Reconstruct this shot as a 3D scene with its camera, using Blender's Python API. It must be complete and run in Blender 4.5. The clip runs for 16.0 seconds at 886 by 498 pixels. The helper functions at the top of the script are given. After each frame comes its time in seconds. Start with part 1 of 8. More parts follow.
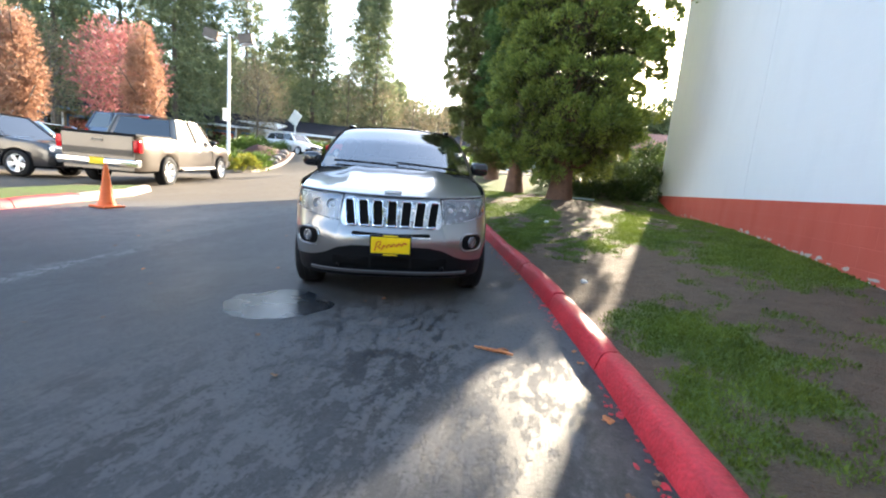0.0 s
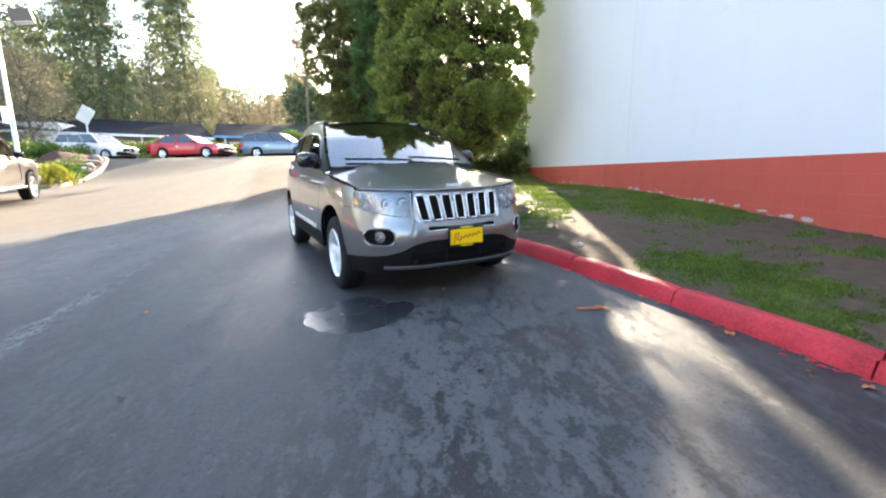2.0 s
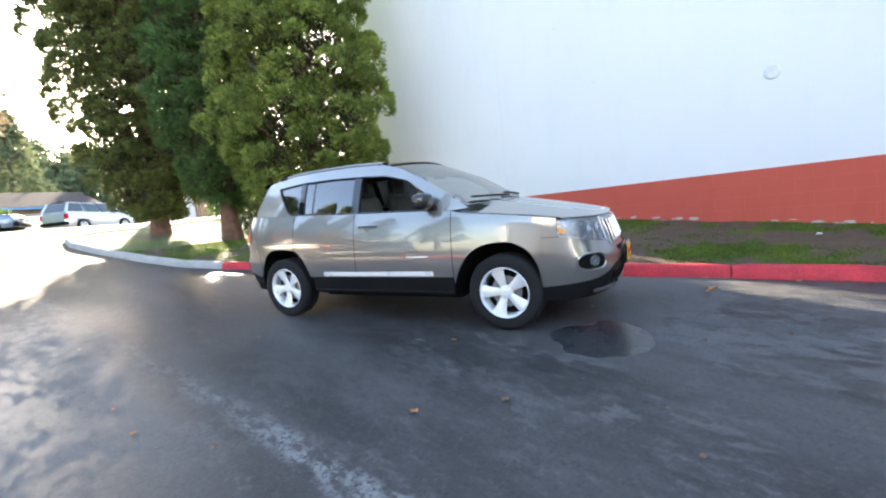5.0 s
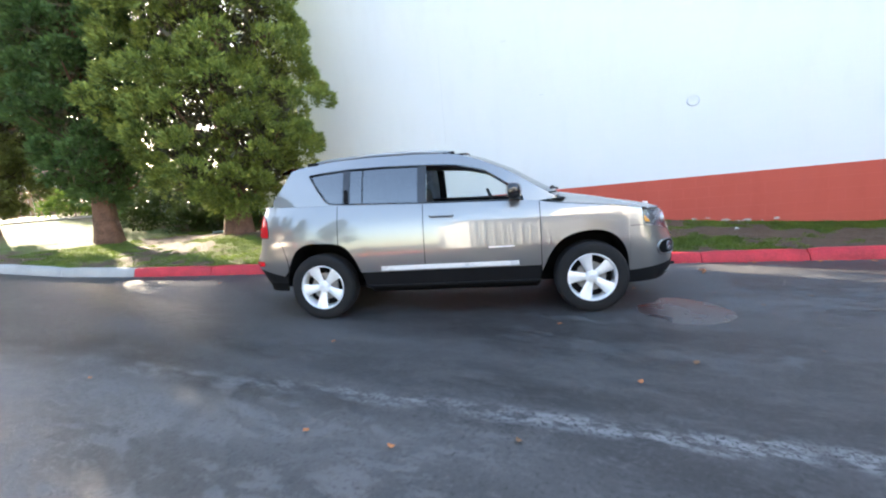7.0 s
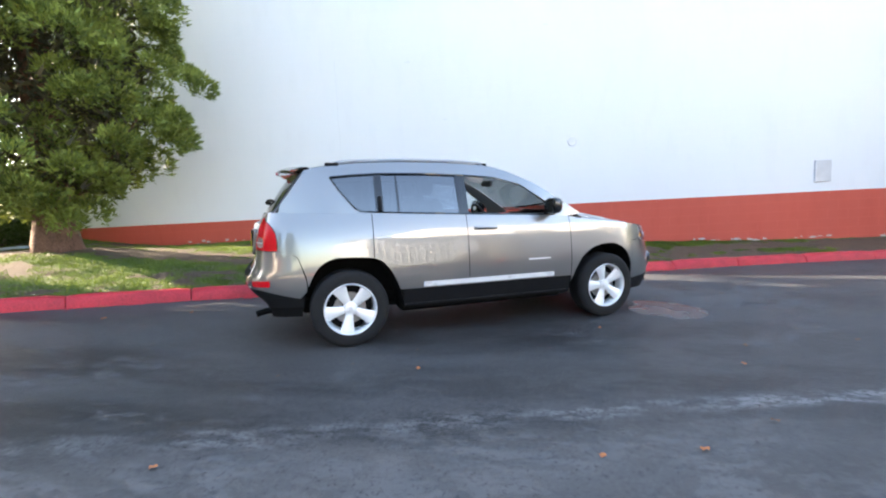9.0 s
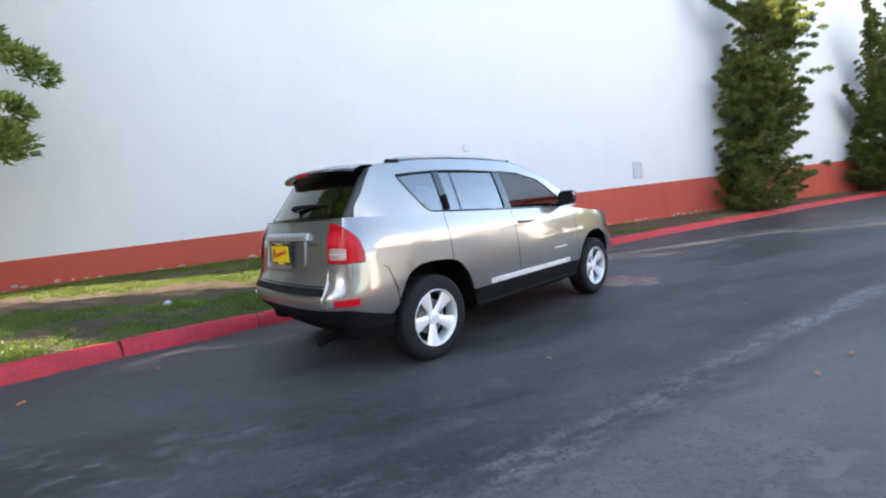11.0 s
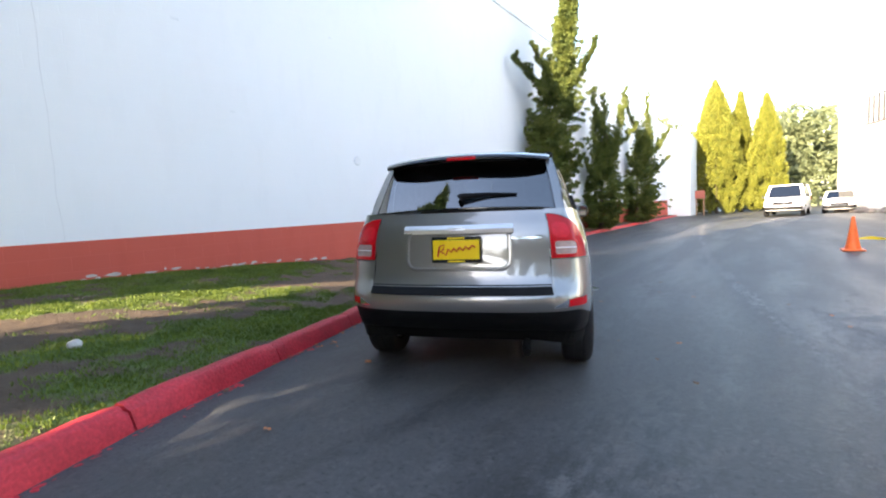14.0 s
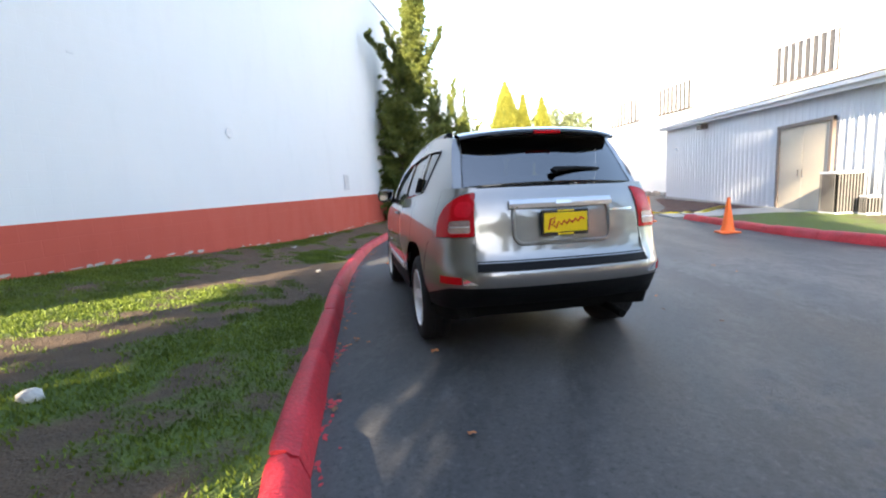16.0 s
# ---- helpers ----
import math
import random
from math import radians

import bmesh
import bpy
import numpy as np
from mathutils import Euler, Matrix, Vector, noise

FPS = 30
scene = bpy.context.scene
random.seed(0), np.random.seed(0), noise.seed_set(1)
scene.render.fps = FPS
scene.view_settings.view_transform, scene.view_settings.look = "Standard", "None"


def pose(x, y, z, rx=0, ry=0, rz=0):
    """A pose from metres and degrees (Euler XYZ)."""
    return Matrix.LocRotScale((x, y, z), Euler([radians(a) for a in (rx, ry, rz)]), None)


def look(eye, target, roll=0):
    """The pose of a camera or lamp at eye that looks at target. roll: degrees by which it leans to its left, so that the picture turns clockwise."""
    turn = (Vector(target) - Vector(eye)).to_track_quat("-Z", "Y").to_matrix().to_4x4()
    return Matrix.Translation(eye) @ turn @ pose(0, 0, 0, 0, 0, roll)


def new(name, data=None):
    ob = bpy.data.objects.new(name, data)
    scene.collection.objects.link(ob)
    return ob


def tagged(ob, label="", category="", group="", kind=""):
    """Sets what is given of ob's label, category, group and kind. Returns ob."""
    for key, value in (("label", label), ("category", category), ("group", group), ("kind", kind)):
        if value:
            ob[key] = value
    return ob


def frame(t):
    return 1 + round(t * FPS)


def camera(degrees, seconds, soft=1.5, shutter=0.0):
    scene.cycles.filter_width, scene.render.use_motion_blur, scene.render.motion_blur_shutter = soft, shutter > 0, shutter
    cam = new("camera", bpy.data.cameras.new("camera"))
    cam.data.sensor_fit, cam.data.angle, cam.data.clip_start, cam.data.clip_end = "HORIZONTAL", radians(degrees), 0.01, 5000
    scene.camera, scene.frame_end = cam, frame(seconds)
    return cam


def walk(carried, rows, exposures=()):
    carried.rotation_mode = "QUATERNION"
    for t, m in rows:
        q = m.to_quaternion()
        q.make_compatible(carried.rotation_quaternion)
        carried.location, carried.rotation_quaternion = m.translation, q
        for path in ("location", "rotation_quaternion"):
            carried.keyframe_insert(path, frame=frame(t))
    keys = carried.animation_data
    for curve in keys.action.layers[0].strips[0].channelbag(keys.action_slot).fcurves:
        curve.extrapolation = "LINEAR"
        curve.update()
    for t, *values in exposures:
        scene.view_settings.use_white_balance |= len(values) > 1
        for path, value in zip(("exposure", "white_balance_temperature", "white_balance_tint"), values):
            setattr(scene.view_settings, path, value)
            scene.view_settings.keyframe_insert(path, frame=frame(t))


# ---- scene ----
cam = camera(92.0, 16.0, soft=2.1)

PATH = [
    (0, (2.157, -5.123, 1.017), (1.601, -3.228, 0.702), 5.1),
    (0.5, (1.829, -5.298, 1.02), (1.456, -3.356, 0.721), 2.8),
    (1, (1.431, -5.392, 0.983), (1.163, -3.435, 0.675), 0.5),
    (1.5, (0.929, -5.451, 0.972), (0.803, -3.478, 0.668), 1.6),
    (2, (0.371, -5.516, 0.992), (0.532, -3.554, 0.641), -0.5),
    (2.5, (-0.277, -5.437, 0.986), (0.061, -3.496, 0.641), -0.3),
    (3, (-0.893, -5.344, 0.971), (-0.272, -3.47, 0.646), -3.1),
    (3.5, (-1.494, -5.061, 0.986), (-0.771, -3.218, 0.698), -5.8),
    (4, (-2.051, -4.786, 1.014), (-1.092, -3.053, 0.731), -7.0),
    (4.5, (-2.551, -4.452, 1.028), (-1.44, -2.81, 0.767), -7.9),
    (5, (-2.975, -4.062, 1.035), (-1.713, -2.522, 0.855), -6.1),
    (5.2, (-3.189, -3.958, 1.059), (-1.838, -2.501, 0.836), -5.6),
    (7.3, (-4.487, -2.073, 1.092), (-2.703, -1.202, 0.849), -5.2),
    (7.5, (-4.587, -1.849, 1.11), (-2.753, -1.1, 0.833), -4.8),
    (8, (-4.703, -1.29, 1.12), (-2.829, -0.631, 0.887), -4.5),
    (8.5, (-4.804, -0.748, 1.133), (-2.854, -0.339, 0.956), -3.9),
    (9, (-4.834, -0.192, 1.135), (-2.847, -0.05, 0.956), -2.9),
    (9.2, (-4.813, 0.044, 1.167), (-2.822, 0.124, 0.997), -1.8),
    (11.3, (-4.251, 2.199, 1.191), (-2.429, 1.397, 1.006), -5.7),
    (11.5, (-4.128, 2.362, 1.206), (-2.323, 1.515, 1.042), -4.1),
    (12, (-3.873, 2.823, 1.218), (-2.211, 1.728, 1.023), -5.4),
    (12.5, (-3.509, 3.198, 1.208), (-1.896, 2.036, 0.984), -6.5),
    (13, (-3.161, 3.558, 1.203), (-1.696, 2.212, 1.001), -5.8),
    (13.5, (-2.79, 3.882, 1.203), (-1.464, 2.399, 0.99), -5.8),
    (14, (-2.37, 4.155, 1.199), (-1.184, 2.553, 1.035), -3.6),
    (14.5, (-1.973, 4.385, 1.222), (-1.074, 2.616, 0.969), -4.1),
    (15, (-1.508, 4.485, 1.227), (-0.704, 2.67, 0.982), -4.1),
    (15.5, (-1.065, 4.755, 1.237), (-0.567, 2.83, 1.017), -3.2),
    (16, (-0.57, 4.767, 1.239), (-0.19, 2.825, 0.952), -3.8),
]
walk(cam, [(t, look(eye, target, roll)) for t, eye, target, roll in PATH], exposures=[(0, 3.1, 6700, 10), (0.4, 3.35, 6700, 10), (1.6, 3.35, 6750, 11), (2.2, 3.25, 6750, 11), (5, 3.3, 6750, 11), (8, 3.4, 6900, 12), (11.5, 3.15, 7050, 14), (13, 3.15, 7050, 14), (16, 3.1, 7000, 13)])


# ---------- world, sun ----------
SUN_AZ, SUN_EL = radians(10.4), radians(19.5)
SUN = Vector((math.sin(SUN_AZ) * math.cos(SUN_EL), math.cos(SUN_AZ) * math.cos(SUN_EL), math.sin(SUN_EL)))
world = bpy.data.worlds.new("sky")
world.use_nodes = True
scene.world = world
bg = world.node_tree.nodes["Background"]
sky = world.node_tree.nodes.new("ShaderNodeTexSky")
sky.sky_type, sky.sun_disc = "NISHITA", False
sky.sun_elevation, sky.sun_rotation = SUN_EL, SUN_AZ
sky.air_density, sky.dust_density, sky.ozone_density = 1.0, 1.4, 1.0
world.node_tree.links.new(sky.outputs[0], bg.inputs[0])
bg.inputs[1].default_value = 0.12
sun = new("sun", bpy.data.lights.new("sun", "SUN"))
sun.data.energy, sun.data.angle, sun.data.color = 3.8, radians(0.6), (1.0, 0.87, 0.68)
sun.matrix_world = look(SUN * 50, (0, 0, 0))


# ---------- materials ----------
def mat(name, base, rough=0.6, metal=0.0, var=0.18, scale=3.0, fine=60.0, bump=0.15, coat=0.0, base2=None, rvar=0.1, spec=0.5, depth=0.01):
    """A surface with blotches at one scale and grain at another, in colour, roughness and relief."""
    m = bpy.data.materials.new(name)
    m.use_nodes = True
    nt, L = m.node_tree, m.node_tree.links
    b = nt.nodes["Principled BSDF"]
    tc = nt.nodes.new("ShaderNodeTexCoord")
    n1, n2 = nt.nodes.new("ShaderNodeTexNoise"), nt.nodes.new("ShaderNodeTexNoise")
    n1.inputs["Scale"].default_value, n1.inputs["Detail"].default_value = scale, 5
    n2.inputs["Scale"].default_value, n2.inputs["Detail"].default_value = fine, 4
    L.new(tc.outputs["Object"], n1.inputs["Vector"])
    L.new(tc.outputs["Object"], n2.inputs["Vector"])
    add = nt.nodes.new("ShaderNodeMath")
    add.operation = "MULTIPLY_ADD"
    add.inputs[1].default_value, add.inputs[2].default_value = 0.5, 0.0
    L.new(n2.outputs["Fac"], add.inputs[0])
    add2 = nt.nodes.new("ShaderNodeMath")
    add2.operation = "MULTIPLY_ADD"
    add2.inputs[1].default_value = 0.5
    L.new(n1.outputs["Fac"], add2.inputs[0])
    L.new(add.outputs[0], add2.inputs[2])
    ramp = nt.nodes.new("ShaderNodeValToRGB")
    ramp.color_ramp.elements[0].position, ramp.color_ramp.elements[1].position = 0.32, 0.68
    lo = [max(0.0, c * (1 - var)) for c in base]
    hi = base2 or [min(1.0, c * (1 + var)) for c in base]
    ramp.color_ramp.elements[0].color, ramp.color_ramp.elements[1].color = (*lo, 1), (*hi, 1)
    L.new(add2.outputs[0], ramp.inputs[0])
    L.new(ramp.outputs[0], b.inputs["Base Color"])
    mr = nt.nodes.new("ShaderNodeMapRange")
    mr.inputs["To Min"].default_value, mr.inputs["To Max"].default_value = max(0.02, rough - rvar), min(1.0, rough + rvar)
    L.new(n1.outputs["Fac"], mr.inputs["Value"])
    L.new(mr.outputs[0], b.inputs["Roughness"])
    b.inputs["Metallic"].default_value = metal
    b.inputs["Specular IOR Level"].default_value = spec
    b.inputs["Coat Weight"].default_value, b.inputs["Coat Roughness"].default_value = coat, 0.03
    if bump:
        bp = nt.nodes.new("ShaderNodeBump")
        bp.inputs["Strength"].default_value, bp.inputs["Distance"].default_value = bump, depth
        L.new(n2.outputs["Fac"], bp.inputs["Height"])
        L.new(bp.outputs[0], b.inputs["Normal"])
    return m


def glass(name, tint, gloss=0.04, rough=0.0):
    """A pane: tinted see-through film with Fresnel gloss."""
    m = bpy.data.materials.new(name)
    m.use_nodes = True
    nt, L = m.node_tree, m.node_tree.links
    nt.nodes.remove(nt.nodes["Principled BSDF"])
    tr, gl, mx, lw = (nt.nodes.new(k) for k in ("ShaderNodeBsdfTransparent", "ShaderNodeBsdfGlossy", "ShaderNodeMixShader", "ShaderNodeLayerWeight"))
    pw, ad = nt.nodes.new("ShaderNodeMath"), nt.nodes.new("ShaderNodeMath")
    pw.operation, ad.operation = "POWER", "MULTIPLY_ADD"
    pw.inputs[1].default_value, ad.inputs[1].default_value, ad.inputs[2].default_value = 4.0, 0.8, gloss
    lw.inputs["Blend"].default_value = 0.5
    L.new(lw.outputs["Facing"], pw.inputs[0])
    L.new(pw.outputs[0], ad.inputs[0])
    tr.inputs[0].default_value = (*tint, 1)
    gl.inputs["Roughness"].default_value = rough
    L.new(ad.outputs[0], mx.inputs[0])
    L.new(tr.outputs[0], mx.inputs[1])
    L.new(gl.outputs[0], mx.inputs[2])
    L.new(mx.outputs[0], nt.nodes["Material Output"].inputs[0])
    return m


def leaf_mat(name, dark, light, warm=None, trans=0.25):
    """Foliage: every blade takes its own tone, with a slow drift over the crown."""
    m = bpy.data.materials.new(name)
    m.use_nodes = True
    nt, L = m.node_tree, m.node_tree.links
    b = nt.nodes["Principled BSDF"]
    geo, tc, n = nt.nodes.new("ShaderNodeNewGeometry"), nt.nodes.new("ShaderNodeTexCoord"), nt.nodes.new("ShaderNodeTexNoise")
    n.inputs["Scale"].default_value, n.inputs["Detail"].default_value = 2.6, 3
    L.new(tc.outputs["Object"], n.inputs["Vector"])
    mx = nt.nodes.new("ShaderNodeMath")
    mx.operation = "MULTIPLY_ADD"
    mx.inputs[1].default_value = 0.45
    L.new(geo.outputs["Random Per Island"], mx.inputs[0])
    mr = nt.nodes.new("ShaderNodeMapRange")
    mr.inputs["From Min"].default_value, mr.inputs["From Max"].default_value, mr.inputs["To Max"].default_value = 0.3, 0.7, 0.55
    L.new(n.outputs["Fac"], mr.inputs["Value"])
    L.new(mr.outputs[0], mx.inputs[2])
    ramp = nt.nodes.new("ShaderNodeValToRGB")
    ramp.color_ramp.elements[0].color, ramp.color_ramp.elements[1].color = (*dark, 1), (*light, 1)
    if warm:
        e = ramp.color_ramp.elements.new(0.93)
        e.color = (*light, 1)
        ramp.color_ramp.elements[-1].color = (*warm, 1)
    L.new(mx.outputs[0], ramp.inputs[0])
    L.new(ramp.outputs[0], b.inputs["Base Color"])
    b.inputs["Roughness"].default_value = 0.55
    b.inputs["Specular IOR Level"].default_value = 0.3
    tl, ms = nt.nodes.new("ShaderNodeBsdfTranslucent"), nt.nodes.new("ShaderNodeMixShader")
    L.new(ramp.outputs[0], tl.inputs[0])
    ms.inputs[0].default_value = trans
    L.new(b.outputs[0], ms.inputs[1])
    L.new(tl.outputs[0], ms.inputs[2])
    L.new(ms.outputs[0], nt.nodes["Material Output"].inputs[0])
    return m


M_PAINT = mat("grey_metallic_paint", (0.215, 0.212, 0.207), 0.33, 0.7, 0.05, 1.2, 900, 0.02, 1.0, rvar=0.02, depth=0.001)
M_PAINT.node_tree.nodes["Principled BSDF"].inputs["Coat IOR"].default_value = 1.95
M_BLACKPL = mat("black_plastic", (0.008, 0.008, 0.009), 0.6, 0, 0.25, 6, 220, 0.2, rvar=0.08, spec=0.12)
M_GLOSSBLK = mat("gloss_black", (0.012, 0.012, 0.013), 0.12, 0, 0.2, 4, 120, 0, 0.5, rvar=0.04)
M_DARK = mat("dark_cavity", (0.006, 0.006, 0.006), 0.95, 0, 0.3, 5, 90, 0.1, spec=0.1)
M_CHROME = mat("chrome", (0.82, 0.83, 0.84), 0.12, 1.0, 0.03, 4, 80, 0, rvar=0.04)
M_SILVER = mat("silver_paint", (0.62, 0.63, 0.64), 0.28, 0.75, 0.05, 5, 300, 0.03, 0.3, rvar=0.05)
M_ALLOY = mat("alloy", (0.8, 0.81, 0.82), 0.35, 0.25, 0.06, 6, 300, 0.03, 0.4, rvar=0.06)
M_DISC = mat("worn_steel", (0.30, 0.29, 0.28), 0.45, 0.7, 0.2, 8, 120, 0.1)
M_MIRROR = mat("mirror_glass", (0.4, 0.42, 0.44), 0.04, 1.0, 0.03, 4, 80, 0, rvar=0.01)
M_BRIGHT = mat("bright_moulding", (0.8, 0.8, 0.8), 0.3, 0.15, 0.04, 6, 200, 0.02, 0.3)
M_TYRE = mat("tyre_rubber", (0.014, 0.014, 0.015), 0.8, 0, 0.3, 9, 140, 0.3, rvar=0.1, spec=0.25)
M_GLASS = glass("clear_glass", (0.88, 0.92, 0.91), 0.07)
M_TINT = glass("privacy_glass", (0.07, 0.084, 0.1), 0.22)
M_SCREEN = glass("windscreen_glass", (0.36, 0.40, 0.40), 0.26)
M_LENS = glass("lamp_lens", (0.93, 0.94, 0.95))
M_RED = mat("red_lamp", (0.5, 0.006, 0.012), 0.15, 0, 0.15, 10, 60, 0.0, 0.1, spec=0.25, rvar=0.04)
M_REDLIT = mat("red_lamp_inner", (0.62, 0.012, 0.025), 0.2, 0, 0.15, 20, 90, 0.2, 0.1, spec=0.25)
M_AMBER = mat("amber_lens", (0.85, 0.32, 0.03), 0.2, 0, 0.15, 20, 90, 0.2, 0.8)
M_REFLECTOR = mat("lamp_reflector", (0.8, 0.81, 0.83), 0.32, 0.6, 0.15, 14, 60, 0.3, rvar=0.08)
M_LAMPBACK = mat("lamp_housing", (0.24, 0.25, 0.27), 0.25, 0.7, 0.35, 16, 60, 0.4, rvar=0.1)
M_PINKLENS = mat("reversing_lens", (0.42, 0.30, 0.29), 0.12, 0.35, 0.35, 30, 90, 0.3)
M_YELLOW = mat("yellow_plate", (0.9, 0.62, 0.005), 0.4, 0, 0.05, 5, 120, 0.02)
M_REDINK = mat("red_ink", (0.55, 0.015, 0.01), 0.5, 0, 0.1, 9, 90, 0)
M_SEAT = mat("grey_seat_cloth", (0.09, 0.085, 0.08), 0.9, 0, 0.2, 12, 240, 0.3)
M_TRIM = mat("cabin_plastic", (0.035, 0.035, 0.037), 0.65, 0, 0.2, 8, 200, 0.2)
M_BEIGE = mat("headliner", (0.35, 0.33, 0.3), 0.9, 0, 0.1, 10, 200, 0.2)


# ---------- mesh helpers ----------
def link(name, me, material, parent=None, label="", smooth=False):
    ob = new(name, me)
    for k in material if isinstance(material, (list, tuple)) else [material]:
        me.materials.append(k)
    if smooth:
        me.polygons.foreach_set("use_smooth", [True] * len(me.polygons))
    if parent is not None:
        ob.parent = parent
    if label:
        ob["label"] = label
    return ob


def part(name, bm, material, parent=None, label="", smooth=False, angle=35):
    """One mesh object from a bmesh."""
    me = bpy.data.meshes.new(name)
    bm.normal_update()
    if smooth:
        for f in bm.faces:
            f.smooth = True
        for e in bm.edges:
            if len(e.link_faces) == 2 and e.calc_face_angle(0) > radians(angle):
                e.smooth = False
    bm.to_mesh(me)
    bm.free()
    return link(name, me, material, parent, label)


def raw(name, verts, faces, material, parent=None, label="", smooth=False):
    me = bpy.data.meshes.new(name)
    me.from_pydata(verts, [], faces)
    me.update()
    return link(name, me, material, parent, label, smooth)


def root(name, m=None, label="", category="", group="", kind=""):
    ob = new(name)
    ob.empty_display_size = 0.2
    if m is not None:
        ob.matrix_world = m
    return tagged(ob, label, category, group, kind)


def bm_box(x0, x1, y0, y1, z0, z1, bevel=0.0, seg=2, bm=None):
    bm = bm or bmesh.new()
    r = bmesh.ops.create_cube(bm, size=1)
    for v in r["verts"]:
        v.co = ((x0 + x1) / 2 + v.co.x * (x1 - x0), (y0 + y1) / 2 + v.co.y * (y1 - y0), (z0 + z1) / 2 + v.co.z * (z1 - z0))
    if bevel:
        es = [e for e in bm.edges if any(v in r["verts"] for v in e.verts)]
        bmesh.ops.bevel(bm, geom=es, offset=bevel, segments=seg, affect="EDGES", profile=0.5)
    return bm


def bm_tube(points, radius, sides=8, bm=None, radii=None):
    """A tube along points."""
    bm = bm or bmesh.new()
    pts = [Vector(p) for p in points]
    rings = []
    for i, p in enumerate(pts):
        d = (pts[min(i + 1, len(pts) - 1)] - pts[max(i - 1, 0)]).normalized()
        a = d.orthogonal().normalized() if abs(d.z) > 0.9 else d.cross(Vector((0, 0, 1))).normalized()
        b = d.cross(a)
        r = radii[i] if radii else radius
        rings.append([bm.verts.new(p + (a * math.cos(2 * math.pi * k / sides) + b * math.sin(2 * math.pi * k / sides)) * r) for k in range(sides)])
    for r0, r1 in zip(rings, rings[1:]):
        for k in range(sides):
            bm.faces.new((r0[k], r0[(k + 1) % sides], r1[(k + 1) % sides], r1[k]))
    bm.faces.new(rings[0][::-1])
    bm.faces.new(rings[-1])
    return bm


def bm_grid(f, nu, nv, bm=None, flip=False):
    """A sheet from f(u, v), u and v from 0 to 1."""
    bm = bm or bmesh.new()
    vs = [[bm.verts.new(f(i / nu, j / nv)) for j in range(nv + 1)] for i in range(nu + 1)]
    for i in range(nu):
        for j in range(nv):
            q = (vs[i][j], vs[i + 1][j], vs[i + 1][j + 1], vs[i][j + 1])
            try:
                bm.faces.new(q[::-1] if flip else q)
            except ValueError:
                pass
    return bm


def bm_lathe(profile, n=32, axis="x", bm=None):
    """Profile points (radius, along) turned round an axis through the origin."""
    bm = bm or bmesh.new()
    rings = []
    for r, a in profile:
        ring = []
        for k in range(n):
            t = 2 * math.pi * k / n
            c, s = r * math.cos(t), r * math.sin(t)
            ring.append(bm.verts.new({"x": (a, c, s), "y": (c, a, s), "z": (c, s, a)}[axis]))
        rings.append(ring)
    for r0, r1 in zip(rings, rings[1:]):
        for k in range(n):
            bm.faces.new((r0[k], r0[(k + 1) % n], r1[(k + 1) % n], r1[k]))
    return bm


def thicken(bm, d):
    """Gives a sheet a thickness, towards the back of its faces."""
    bmesh.ops.recalc_face_normals(bm, faces=bm.faces)
    bmesh.ops.solidify(bm, geom=bm.faces[:], thickness=d)
    return bm


def interp(x, xs, ys):
    return float(np.interp(x, xs, ys))


def sstep(a, b, x):
    t = min(1.0, max(0.0, (x - a) / (b - a)))
    return t * t * (3 - 2 * t)


# ---------- the lie of the land ----------
def gz(x, y):
    """Height of the tarmac."""
    if y < -4:
        f = -0.124 + 0.010 * (max(y, -60) + 4)
    else:
        f = 0.03 * min(y, 18) + 0.01 * (min(y, 48) - 18 if y > 18 else 0)
    q = 0.0
    if y > 0:
        q = 0.0055 * min(y, 12) ** 2 + 0.1 * (min(y, 18) - 12 if y > 12 else 0)
    across = 0.3 + 0.7 * sstep(-12, -5, x)
    q *= across + (0.95 - across) * sstep(12, 19, y)
    return 0.0143 * max(min(x, 8), -14) + f + q - 0.0096 + 0.2 * (1 - math.exp(-max(0.0, -1.5 - x) / 2.5))


WALL_X, CORNER_Y, RED_Z, TOP_Z = 4.64, 9.85, 1.14, 8.05
KY = [-62, -30, -14, -8, -5.3, -4.05, -3.4, -2.7, -1.8, -0.7, 0.35, 1.0, 1.7, 2.5, 3.3, 3.9, 4.4, 5.0, 5.5, 6.2, 6.9, 8, 8.7, 10.4, 11.5, 12.3, 13, 13.8, 14.5, 15.2, 16]
KX = [3.9, 3.9, 3.85, 3.33, 3.08, 2.87, 2.66, 2.48, 2.23, 1.88, 1.49, 1.22, 0.95, 0.65, 0.33, 0.06, -0.25, -0.62, -0.9, -1.28, -1.65, -2.15, -2.42, -3.05, -3.45, -3.6, -3.4, -2.4, -0.5, 3, 10]


def kerb_x(y):
    """Road side of the kerb along the lawn, smoothed."""
    return sum(interp(y + d, KY, KX) for d in (-0.5, -0.25, 0, 0.25, 0.5)) / 5


def wall_foot(y):
    if y < -7:
        return 0.16 + 0.012 * (y + 7)
    return 0.16 + 0.5 * sstep(-7, 4, y)


